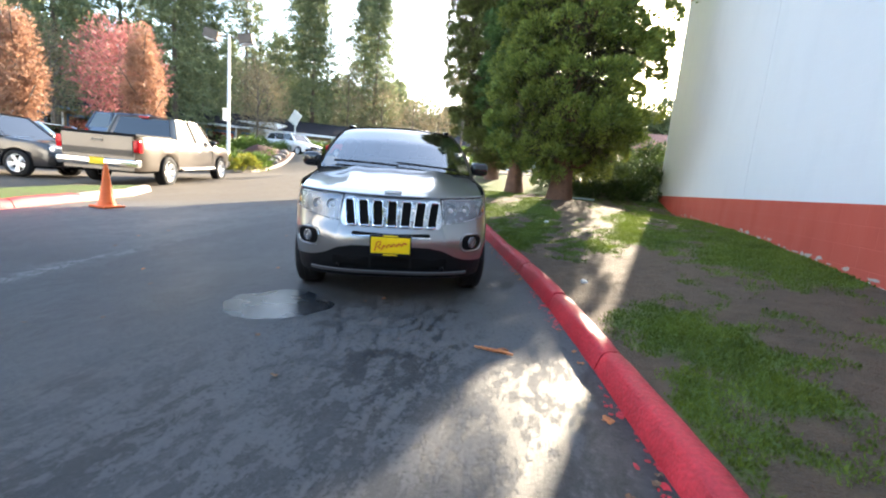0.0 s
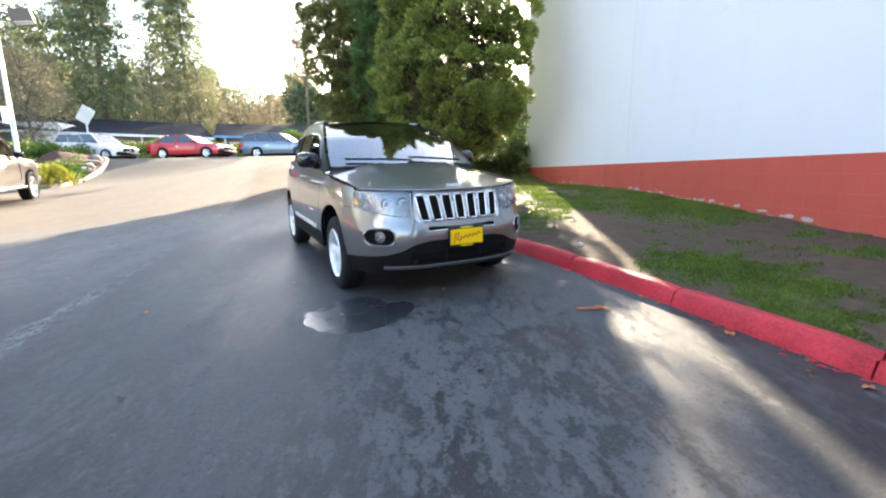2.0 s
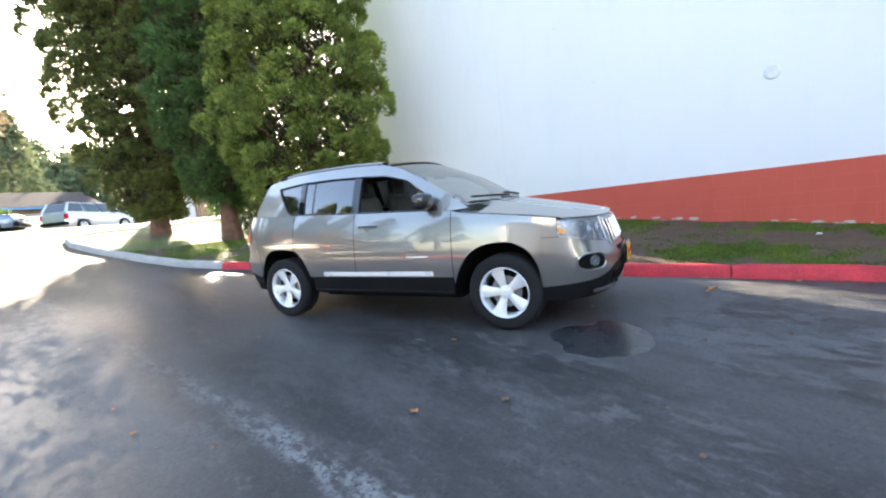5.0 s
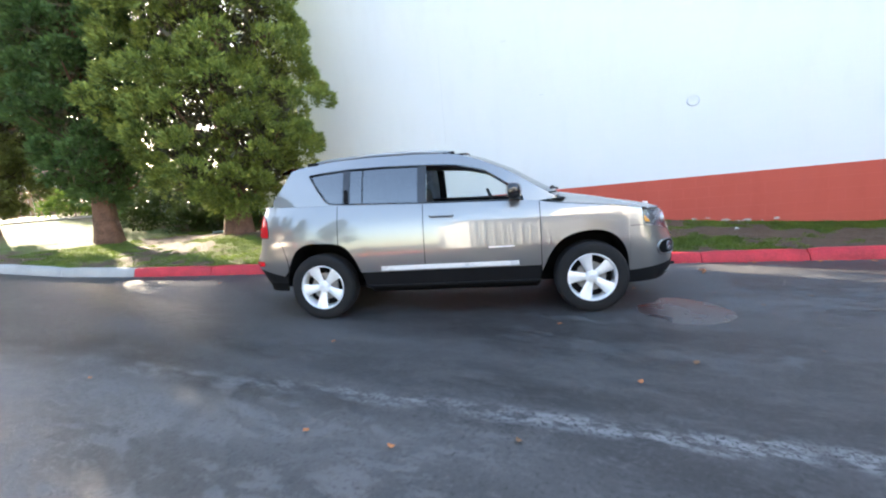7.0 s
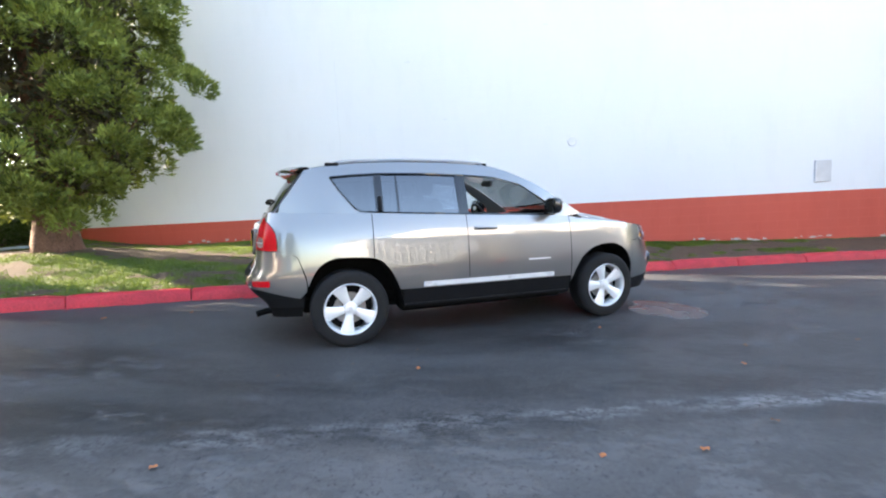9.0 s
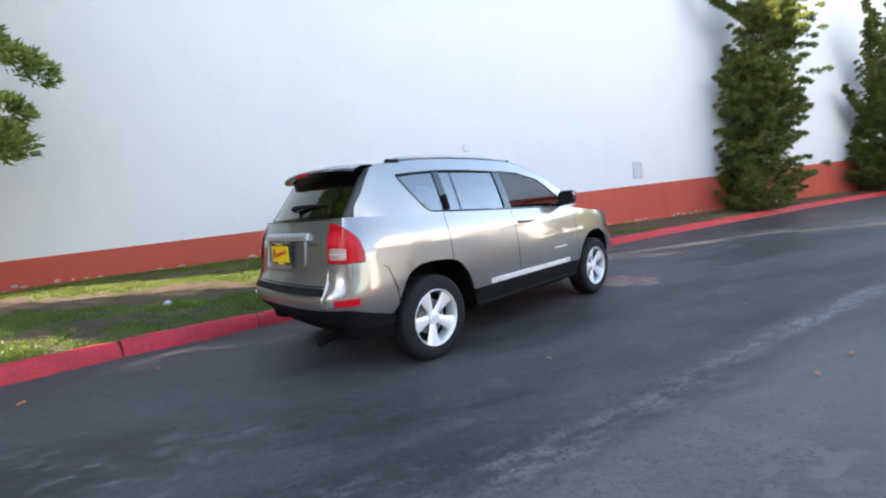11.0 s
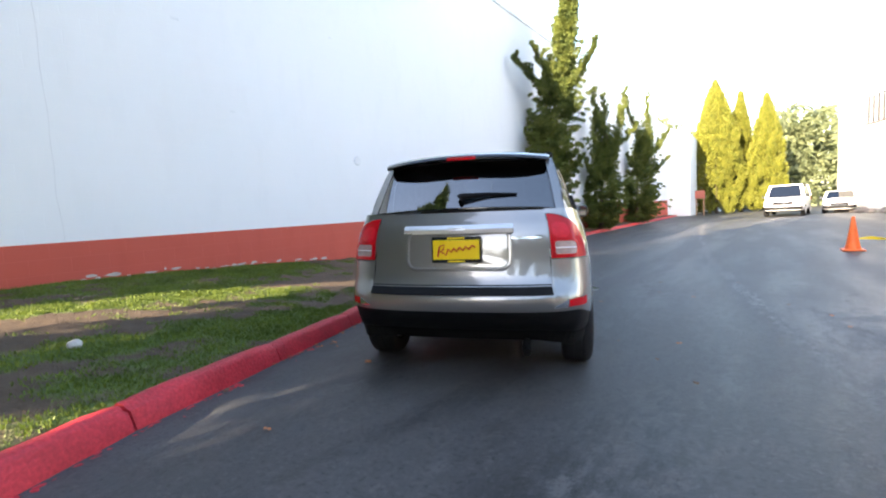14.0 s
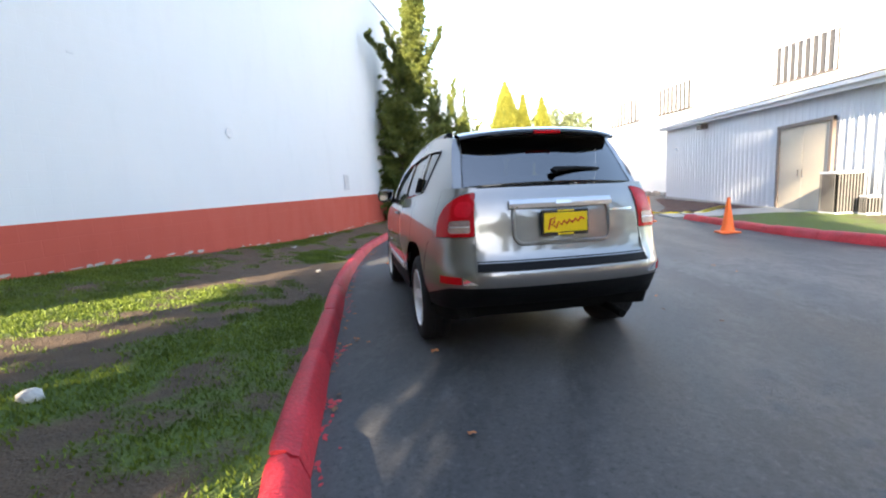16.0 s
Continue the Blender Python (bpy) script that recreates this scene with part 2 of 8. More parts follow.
def lawn_z(x, y):
    k = kerb_x(y) + 0.15
    kt = gz(k, y) + 0.125
    s = min(1.0, max(0.0, (x - k) / max(0.3, WALL_X - k)))
    inner = kt + (wall_foot(y) - kt) * s
    outer = gz(x, y) + 0.12
    w = sstep(5, 9, y)
    z = inner * (1 - w) + outer * w
    z += 0.22 * math.exp(-((x - 1.74) ** 2 + (y - 6.6) ** 2) / 2.2) * (1 - math.exp(-((x - k) / 0.6) ** 2))
    return z + 0.018 * noise.noise(Vector((x * 1.7, y * 1.7, 3))) * min(1, (x - k) * 4) + 0.012 * noise.noise(Vector((x * 6, y * 6, 7))) * min(1, (x - k) * 4)


def grass_share(x, y):
    """How grassy the lawn is: bare earth shows in patches and towards the middle of the strip."""
    n = noise.fractal(Vector((x * 0.9, y * 0.45, 1.7)), 0.9, 2.0, 4) * 0.75 + noise.noise(Vector((x * 4.1, y * 4.1, 9))) * 0.42
    k = kerb_x(y) + 0.15
    s = (x - k) / max(0.3, WALL_X - k)
    bare = 0.8 * math.exp(-((s - 0.6) / 0.19) ** 2) + 0.75 * math.exp(-((x - k) / 0.36) ** 2)
    if y > 4:
        bare = 0.95 * math.exp(-((x - 1.9) ** 2 + (y - 7.6) ** 2) / 2.2)
    n += 0.4 * sstep(8.2, 9.6, y) * (1 - sstep(0.4, 1.6, x))
    return min(1.0, max(0.0, 0.66 + n * 1.35 - bare * (1 - 0.8 * sstep(-0.5, 2, y) * (1 - sstep(4.5, 6, y)))))


# ---------- ground materials ----------
def ground_nodes(name):
    m = bpy.data.materials.new(name)
    m.use_nodes = True
    nt = m.node_tree
    return m, nt, nt.links, nt.nodes["Principled BSDF"], nt.nodes.new("ShaderNodeTexCoord")


def tex(nt, tc, kind, scale, detail=4, stretch=None, coarse=0.5):
    n = nt.nodes.new(kind)
    n.inputs["Scale"].default_value = scale
    if "Detail" in n.inputs:
        n.inputs["Detail"].default_value = detail
        n.inputs["Roughness"].default_value = coarse
    if stretch:
        mp = nt.nodes.new("ShaderNodeMapping")
        mp.inputs["Scale"].default_value = stretch
        nt.links.new(tc.outputs["Object"], mp.inputs["Vector"])
        nt.links.new(mp.outputs[0], n.inputs["Vector"])
    else:
        nt.links.new(tc.outputs["Object"], n.inputs["Vector"])
    return n


def math_node(nt, op, a, b=None, c=None, clamp=False):
    n = nt.nodes.new("ShaderNodeMath")
    n.operation, n.use_clamp = op, clamp
    for i, v in enumerate((a, b, c)):
        if v is None:
            continue
        if isinstance(v, (int, float)):
            n.inputs[i].default_value = v
        else:
            nt.links.new(v, n.inputs[i])
    return n.outputs[0]


def band(nt, v, lo, hi, a=0.0, b=1.0):
    n = nt.nodes.new("ShaderNodeMapRange")
    n.interpolation_type = "SMOOTHSTEP"
    for k, x in zip(("From Min", "From Max", "To Min", "To Max"), (lo, hi, a, b)):
        n.inputs[k].default_value = x
    nt.links.new(v, n.inputs["Value"])
    return n.outputs[0]


def mix_rgb(nt, fac, a, b):
    n = nt.nodes.new("ShaderNodeMix")
    n.data_type = "RGBA"
    for sock, v in ((n.inputs[0], fac), (n.inputs[6], a), (n.inputs[7], b)):
        if isinstance(v, tuple):
            sock.default_value = (*v, 1)
        elif isinstance(v, (int, float)):
            sock.default_value = v
        else:
            nt.links.new(v, sock)
    return n.outputs[2]


def spot(nt, sep, x, y, rx, ry, turn=0.0):
    """1 in the middle of an oval patch of the ground, 0 past its edge."""
    c, s_ = math.cos(turn), math.sin(turn)
    dx, dy = math_node(nt, "SUBTRACT", sep.outputs[0], x), math_node(nt, "SUBTRACT", sep.outputs[1], y)
    u = math_node(nt, "ADD", math_node(nt, "MULTIPLY", dx, c / rx), math_node(nt, "MULTIPLY", dy, s_ / rx))
    v = math_node(nt, "ADD", math_node(nt, "MULTIPLY", dx, -s_ / ry), math_node(nt, "MULTIPLY", dy, c / ry))
    r = math_node(nt, "ADD", math_node(nt, "MULTIPLY", u, u), math_node(nt, "MULTIPLY", v, v))
    return band(nt, r, 0.15, 1.0, 1.0, 0.0)


def asphalt_mat():
    """Damp asphalt: dark wet film, pale dry scales in patches, tyre-worn streaks, a worn white line, pale chips."""
    m, nt, L, b, tc = ground_nodes("damp_asphalt")
    sep = nt.nodes.new("ShaderNodeSeparateXYZ")
    L.new(tc.outputs["Object"], sep.inputs[0])
    add, mul, less = (lambda p, q: math_node(nt, "ADD", p, q)), (lambda p, q: math_node(nt, "MULTIPLY", p, q)), (lambda p, q: math_node(nt, "SUBTRACT", p, q))
    big = tex(nt, tc, "ShaderNodeTexNoise", 0.3, 4, (1.0, 0.5, 1)).outputs["Fac"]
    track = tex(nt, tc, "ShaderNodeTexNoise", 1.5, 4, (1.0, 0.16, 1)).outputs["Fac"]
    mid = tex(nt, tc, "ShaderNodeTexNoise", 2.3, 6, (1.0, 0.65, 1)).outputs["Fac"]
    blot = tex(nt, tc, "ShaderNodeTexNoise", 6.5, 9, (1.0, 0.6, 1), 0.68).outputs["Fac"]
    grit = tex(nt, tc, "ShaderNodeTexNoise", 40, 6, None, 0.78).outputs["Fac"]
    cell = tex(nt, tc, "ShaderNodeTexVoronoi", 52)
    csep = nt.nodes.new("ShaderNodeSeparateColor")
    L.new(cell.outputs["Color"], csep.inputs[0])
    chip = mul(band(nt, cell.outputs["Distance"], 0.16, 0.3, 1.0, 0.0), band(nt, csep.outputs[0], 0.74, 0.95))
    scale = tex(nt, tc, "ShaderNodeTexNoise", 15, 6, (1.0, 0.42, 1), 0.62).outputs["Fac"]
    # the worn white line, which runs in a long bend
    y2 = mul(sep.outputs[1], sep.outputs[1])
    run = add(add(sep.outputs[0], 2.68), add(mul(sep.outputs[1], 0.185), mul(y2, 0.003)))
    wav = add(run, mul(less(mid, 0.5), 0.25))
    off = math_node(nt, "ABSOLUTE", wav)
    line = mul(band(nt, off, 0.03, 0.13, 1.0, 0.0), mul(band(nt, scale, 0.40, 0.54), band(nt, mid, 0.3, 0.5)))
    line = mul(line, mul(band(nt, sep.outputs[1], 6.0, 9.0, 1.0, 0.0), band(nt, sep.outputs[1], -2.5, 0.5, 1.0, 0.4)))
    # the wall's sheen is put into the colour past the line, as paler tarmac
    sheen = mul(band(nt, add(wav, mul(less(blot, 0.5), 0.5)), -0.35, 0.05, 1.0, 0.0), band(nt, sep.outputs[1], -2.6, -0.9))
    # dry, bleached scales on a damp dark ground
    zone = add(spot(nt, sep, 1.15, -2.9, 1.5, 2.3, -0.2), spot(nt, sep, 2.0, -1.2, 0.9, 1.5, 0.3))
    zone = math_node(nt, "MAXIMUM", zone, mul(band(nt, big, 0.5, 0.66), 0.38))
    zone = math_node(nt, "MAXIMUM", zone, mul(sheen, 0.78))
    flake = add(add(add(mul(scale, 0.46), mul(blot, 0.32)), mul(mid, 0.22)), mul(less(grit, 0.5), 0.2))
    dry = band(nt, add(flake, mul(less(zone, 1.0), 0.11)), 0.465, 0.505)
    col = mix_rgb(nt, band(nt, track, 0.36, 0.64), (0.025, 0.0248, 0.025), (0.064, 0.0635, 0.064))
    col = mix_rgb(nt, mul(band(nt, add(mul(scale, 0.6), mul(mid, 0.4)), 0.45, 0.6), 0.5), col, (0.078, 0.077, 0.077))
    col = mix_rgb(nt, mul(sheen, 0.4), col, (0.11, 0.107, 0.105))
    col = mix_rgb(nt, mul(dry, 0.74), col, (0.12, 0.118, 0.117))
    col = mix_rgb(nt, mul(band(nt, grit, 0.54, 0.68), 0.5), col, (0.13, 0.128, 0.126))
    col = mix_rgb(nt, mul(band(nt, grit, 0.34, 0.47, 1.0, 0.0), 0.65), col, (0.011, 0.011, 0.0115))
    col = mix_rgb(nt, mul(chip, 0.7), col, (0.36, 0.355, 0.35))
    # beyond the bend the tarmac is painted paler and warmer, for the sun on it
    sun_tone = add(mul(sep.outputs[0], -0.88), mul(sep.outputs[1], 0.47))
    sun_tone = band(nt, add(sun_tone, mul(less(big, 0.5), 2.0)), 3.9, 6.4)
    col = mix_rgb(nt, mul(sun_tone, 0.85), col, mix_rgb(nt, mid, (0.098, 0.079, 0.058), (0.15, 0.124, 0.095)))
    col = mix_rgb(nt, mul(mul(line, band(nt, grit, 0.36, 0.54)), 0.42), col, (0.36, 0.36, 0.36))
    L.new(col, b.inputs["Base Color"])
    r = add(band(nt, track, 0.36, 0.64, 0.48, 0.62), mul(dry, 0.24))
    L.new(math_node(nt, "ADD", r, mul(math_node(nt, "MAXIMUM", line, sun_tone), 0.25), clamp=True), b.inputs["Roughness"])
    spec = less(add(band(nt, sun_tone, 0.0, 1.0, 0.26, 0.08), mul(sheen, 0.14)), mul(mul(dry, less(1.0, sheen)), 0.13))
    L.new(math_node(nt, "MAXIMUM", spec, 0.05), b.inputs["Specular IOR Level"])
    bp = nt.nodes.new("ShaderNodeBump")
    bp.inputs["Strength"].default_value, bp.inputs["Distance"].default_value = 0.55, 0.005
    L.new(add(grit, mul(dry, 0.4)), bp.inputs["Height"])
    L.new(bp.outputs[0], b.inputs["Normal"])
    return m


def lawn_mat():
    m, nt, L, b, tc = ground_nodes("thin_lawn")
    at = nt.nodes.new("ShaderNodeAttribute")
    at.attribute_name = "grass"
    n1 = tex(nt, tc, "ShaderNodeTexNoise", 9, 6).outputs["Fac"]
    n2 = tex(nt, tc, "ShaderNodeTexNoise", 70, 4).outputs["Fac"]
    g = math_node(nt, "ADD", at.outputs["Fac"], math_node(nt, "MULTIPLY", math_node(nt, "SUBTRACT", n1, 0.5), 0.7))
    g = math_node(nt, "ADD", g, math_node(nt, "MULTIPLY", math_node(nt, "SUBTRACT", n2, 0.5), 0.5))
    earth = mix_rgb(nt, n1, (0.042, 0.025, 0.014), (0.12, 0.077, 0.045))
    moss = mix_rgb(nt, n2, (0.032, 0.062, 0.008), (0.11, 0.155, 0.022))
    L.new(mix_rgb(nt, band(nt, g, 0.3, 0.72), earth, moss), b.inputs["Base Color"])
    b.inputs["Roughness"].default_value = 0.92
    bp = nt.nodes.new("ShaderNodeBump")
    bp.inputs["Strength"].default_value, bp.inputs["Distance"].default_value = 0.8, 0.03
    L.new(math_node(nt, "ADD", n2, math_node(nt, "MULTIPLY", n1, 1.4)), bp.inputs["Height"])
    L.new(bp.outputs[0], b.inputs["Normal"])
    return m


def wall_mat(name, base, course_strength, stain):
    """Painted blockwork: faint courses under many coats of paint, slight stains."""
    m, nt, L, b, tc = ground_nodes(name)
    mp = nt.nodes.new("ShaderNodeMapping")
    mp.inputs["Rotation"].default_value = (radians(90), 0, radians(90))
    L.new(tc.outputs["Object"], mp.inputs["Vector"])
    sep = nt.nodes.new("ShaderNodeSeparateXYZ")
    L.new(tc.outputs["Object"], sep.inputs[0])
    comb = nt.nodes.new("ShaderNodeCombineXYZ")
    L.new(sep.outputs[1], comb.inputs[0])
    L.new(sep.outputs[2], comb.inputs[1])
    br = nt.nodes.new("ShaderNodeTexBrick")
    br.inputs["Scale"].default_value, br.inputs["Mortar Size"].default_value = 1.0, 0.006
    br.inputs["Mortar Smooth"].default_value = 0.6
    br.inputs["Brick Width"].default_value, br.inputs["Row Height"].default_value = 0.4, 0.19
    L.new(comb.outputs[0], br.inputs["Vector"])
    n1 = tex(nt, tc, "ShaderNodeTexNoise", 0.5, 6, (1, 1, 0.5)).outputs["Fac"]
    n2 = tex(nt, tc, "ShaderNodeTexNoise", 45, 5).outputs["Fac"]
    n3 = tex(nt, tc, "ShaderNodeTexNoise", 3.5, 6, (1, 1, 0.35)).outputs["Fac"]
    col = mix_rgb(nt, math_node(nt, "MULTIPLY", band(nt, n1, 0.4, 0.75), stain), base, tuple(c * 0.8 for c in base))
    col = mix_rgb(nt, math_node(nt, "MULTIPLY", band(nt, n3, 0.52, 0.7), stain), col, tuple(c * 0.86 for c in base))
    col = mix_rgb(nt, math_node(nt, "MULTIPLY", br.outputs["Fac"], course_strength * 0.25), col, tuple(min(1, c * 1.2 + 0.03) for c in base))
    L.new(col, b.inputs["Base Color"])
    L.new(band(nt, n3, 0.3, 0.7, 0.6, 0.8), b.inputs["Roughness"])
    b.inputs["Specular IOR Level"].default_value = 0.15
    bp = nt.nodes.new("ShaderNodeBump")
    bp.inputs["Strength"].default_value, bp.inputs["Distance"].default_value = 0.5, 0.006
    h = math_node(nt, "ADD", math_node(nt, "MULTIPLY", br.outputs["Fac"], -course_strength), math_node(nt, "MULTIPLY", n2, 0.35))
    L.new(h, bp.inputs["Height"])
    L.new(bp.outputs[0], b.inputs["Normal"])
    return m


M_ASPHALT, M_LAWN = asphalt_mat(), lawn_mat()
M_WHITE = wall_mat("white_blockwork", (0.745, 0.752, 0.76), 0.22, 0.12)
M_REDWALL = wall_mat("red_blockwork", (0.55, 0.105, 0.072), 0.8, 0.3)
M_FLAKE = mat("bare_render", (0.46, 0.41, 0.38), 0.9, 0, 0.25, 8, 60, 0.5)
M_KERB = mat("red_kerb_paint", (0.52, 0.012, 0.024), 0.6, 0, 0.45, 4, 55, 0.6, base2=(0.64, 0.03, 0.045))
M_CONC = mat("grey_concrete", (0.34, 0.33, 0.31), 0.85, 0, 0.22, 3, 70, 0.5)
M_PALEKERB = mat("pale_kerb", (0.36, 0.3, 0.255), 0.85, 0, 0.25, 4, 60, 0.5)
M_MULCH = mat("brown_mulch", (0.075, 0.032, 0.022), 0.95, 0, 0.5, 9, 40, 1.0, depth=0.03)
M_METAL = mat("white_sheet_metal", (0.72, 0.74, 0.76), 0.45, 0, 0.06, 2, 80, 0.1)
M_ROOFEDGE = mat("roof_trim", (0.66, 0.67, 0.68), 0.5, 0, 0.1, 3, 60, 0.1)
M_BRONZE = mat("bronze_metal", (0.10, 0.075, 0.06), 0.5, 0.4, 0.2, 5, 80, 0.2)
M_WET = mat("standing_water", (0.034, 0.035, 0.037), 0.27, 0, 0.2, 3, 14, 0.05, rvar=0.04, depth=0.002)
M_STONE = mat("pale_stone", (0.48, 0.46, 0.43), 0.85, 0, 0.25, 6, 50, 0.6)
M_GRASS = leaf_mat("grass_blades", (0.045, 0.076, 0.010), (0.17, 0.225, 0.03), trans=0.25)


# ---------- ground sheet ----------
def axis_steps(fine_lo, fine_hi, step, far):
    v = list(np.arange(fine_lo, fine_hi + 1e-6, step))
    d, lo, hi = step, fine_lo, fine_hi
    while lo > -far:
        d *= 1.5
        lo, hi = lo - d, hi + d
        v = [lo] + v + [hi]
    return v


def build_ground():
    xs, ys = axis_steps(-16, 8, 0.5, 1600), axis_steps(-22, 24, 0.5, 1600)
    verts = [(x, y, gz(x, y)) for y in ys for x in xs]
    n = len(xs)
    faces = [(j * n + i, j * n + i + 1, (j + 1) * n + i + 1, (j + 1) * n + i) for j in range(len(ys) - 1) for i in range(n - 1)]
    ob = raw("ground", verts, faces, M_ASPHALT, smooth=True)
    return tagged(ob, "dark damp worn asphalt lot with pale scaled patches", "ground", kind="structure")


def grass_blades(name, spots, material, label, hmin=0.01, hmax=0.028):
    """Short blades, one triangle each."""
    r = np.random.RandomState(5)
    verts, faces = [], []
    for x, y, z in spots:
        a, h, w = r.rand() * 6.283, hmin + r.rand() * (hmax - hmin), 0.004 + r.rand() * 0.006
        c, s, lx, ly = math.cos(a), math.sin(a), (r.rand() - 0.5) * h * 1.3, (r.rand() - 0.5) * h * 1.3
        k = len(verts)
        verts += [(x - c * w, y - s * w, z - 0.005), (x + c * w, y + s * w, z - 0.005), (x + lx, y + ly, z + h)]
        faces.append((k, k + 1, k + 2))
    return tagged(raw(name, verts, faces, material), label, "grass", kind="stuff")


def build_lawn():
    ys = list(np.arange(-62, -10, 1.0)) + list(np.arange(-10, 10, 0.1)) + list(np.arange(10, 16.01, 0.25))
    n = 44
    verts, vals = [], []
    for y in ys:
        x0 = kerb_x(y) + 0.14
        x1 = WALL_X + 0.05 if y < CORNER_Y else 16.0
        for i in range(n + 1):
            t = i / n
            x = x0 + (max(x1, x0 + 0.2) - x0) * t
            verts.append((x, y, lawn_z(x, y)))
            vals.append(grass_share(x, y))
    faces = [(j * (n + 1) + i, j * (n + 1) + i + 1, (j + 1) * (n + 1) + i + 1, (j + 1) * (n + 1) + i) for j in range(len(ys) - 1) for i in range(n)]
    ob = raw("lawn", verts, faces, M_LAWN, smooth=True)
    ob.data.attributes.new("grass", "FLOAT", "POINT").data.foreach_set("value", vals)
    tagged(ob, "sparse mossy lawn strip with bare earth patches", "lawn", kind="structure")
    r = np.random.RandomState(3)
    spots = []
    while len(spots) < 120000:
        y = r.uniform(-7, 9)
        x = r.uniform(kerb_x(y) + 0.17, WALL_X)
        if grass_share(x, y) > 0.22 + 0.62 * r.rand():
            spots.append((x, y, lawn_z(x, y)))
    grass_blades("grass", spots, M_GRASS, "short green grass blades on the lawn strip")


def kerb_piece(name, a, b, h, w, material, parent, rnd):
    """One length of kerb from a to b (road edge), w wide towards its left side, with rounded arrises."""
    d = Vector((b[0] - a[0], b[1] - a[1], 0))
    side = Vector((-d.y, d.x, 0)).normalized()
    bm = bmesh.new()
    prof = [(-0.02, -0.12), (-0.008, 0.0), (0.028, h * 0.78), (0.042, h * 0.93), (0.062, h), (w - 0.03, h + 0.004), (w - 0.006, h * 0.92), (w, -0.12)]
    rows = []
    k = max(2, int(d.length / 0.16))
    for i in range(k + 1):
        t = i / k
        base = Vector(a).lerp(Vector(b), t)
        end = 0.012 if i in (0, k) else 0.0
        chip = max(0.0, noise.noise(base * 2.3) - 0.12) * 0.06
        rows.append([bm.verts.new(base + side * (p + rnd.uniform(-0.003, 0.003) + (chip if 0.03 < p < 0.07 else 0)) + Vector((0, 0, (q - end * (q > 0.05)) + rnd.uniform(-0.003, 0.003) - (chip if 0.03 < p < 0.05 else 0)))) for p, q in prof])
    for r0, r1 in zip(rows, rows[1:]):
        for i in range(len(prof) - 1):
            bm.faces.new((r0[i], r0[i + 1], r1[i + 1], r1[i]))
    bm.faces.new(rows[0])
    bm.faces.new(rows[-1][::-1])
    bmesh.ops.recalc_face_normals(bm, faces=bm.faces)
    return part(name, bm, material, parent, smooth=True, angle=50)


def kerb_run(name, pts, length, label, pick, left=True):
    """A kerb of separate lengths along a dense line of points."""
    top = root(name, None, label, "kerb", kind="structure")
    rnd = random.Random(7)
    acc, last, start = 0.0, pts[0], pts[0]
    for p in pts[1:]:
        acc += math.hypot(p[0] - last[0], p[1] - last[1])
        last = p
        if acc >= length:
            d = Vector((p[0] - start[0], p[1] - start[1], 0)).normalized() * 0.006
            a = (start[0] + d.x, start[1] + d.y, gz(start[0], start[1]))
            b = (p[0] - d.x, p[1] - d.y, gz(p[0], p[1]))
            if not left:
                a, b = b, a
            kerb_piece("kerb_stone", a, b, 0.145 + rnd.uniform(-0.006, 0.006), 0.15, pick(0.5 * (a[1] + b[1])), top, rnd)
            acc, start = 0.0, p
    return top


def build_kerbs():
    ys = np.arange(15.6, -61, -0.05)
    kerb_run("kerb_lawn", [(kerb_x(y), y) for y in ys], 1.22, "red-painted concrete kerb in lengths along the lawn",
             lambda y: M_KERB if y < 5.2 else M_CONC)
    ly = [-8.3, -6, -4, -2, -0.8, 0.6, 1.6, 2.4]
    lx = [-4.95, -5.08, -5.2, -5.5, -5.85, -6.3, -6.65, -7.0]
    pts = [(interp(y, ly, lx), y) for y in np.arange(-8.3, 2.3, 0.05)]
    pts += [(-7.0 - 0.45 * math.sin(a) - 0.5 * (1 - math.cos(a)), 2.3 + 0.45 * math.sin(a)) for a in np.linspace(0.1, 2.6, 30)]
    kerb_run("kerb_left", pts, 1.22, "concrete kerb, red paint giving way to bare pale concrete",
             lambda y: M_KERB if y < 0.25 else M_PALEKERB, left=True)


def build_splashes():
    """Runs and flakes of the kerb's red paint on the asphalt at its foot."""
    rnd = random.Random(31)
    verts, faces = [], []
    for _ in range(420):
        y = rnd.uniform(-6, 5)
        if noise.noise(Vector((y * 1.1, 3, 0))) < -0.05:
            continue
        x = kerb_x(y) - 0.01 - abs(rnd.gauss(0, 0.045))
        w, h, c = rnd.uniform(0.005, 0.022), rnd.uniform(0.008, 0.035), rnd.randint(6, 9)
        k, t = len(verts), math.atan2(-1.0, 0.35) + rnd.uniform(-0.4, 0.4)
        ca, sa = math.cos(t), math.sin(t)
        verts.append((x, y, gz(x, y) + 0.004))
        for i in range(c):
            a, q = 2 * math.pi * i / c, rnd.uniform(0.5, 1.1)
            u, v = math.cos(a) * h * q, math.sin(a) * w * q
            px, py = x + u * ca - v * sa, y + u * sa + v * ca
            verts.append((px, py, gz(px, py) + 0.002))
        faces += [(k, k + 1 + i, k + 1 + (i + 1) % c) for i in range(c)]
    tagged(raw("paint_splashes", verts, faces, M_KERB), "splashes of red kerb paint on the asphalt", "paint", kind="stuff")


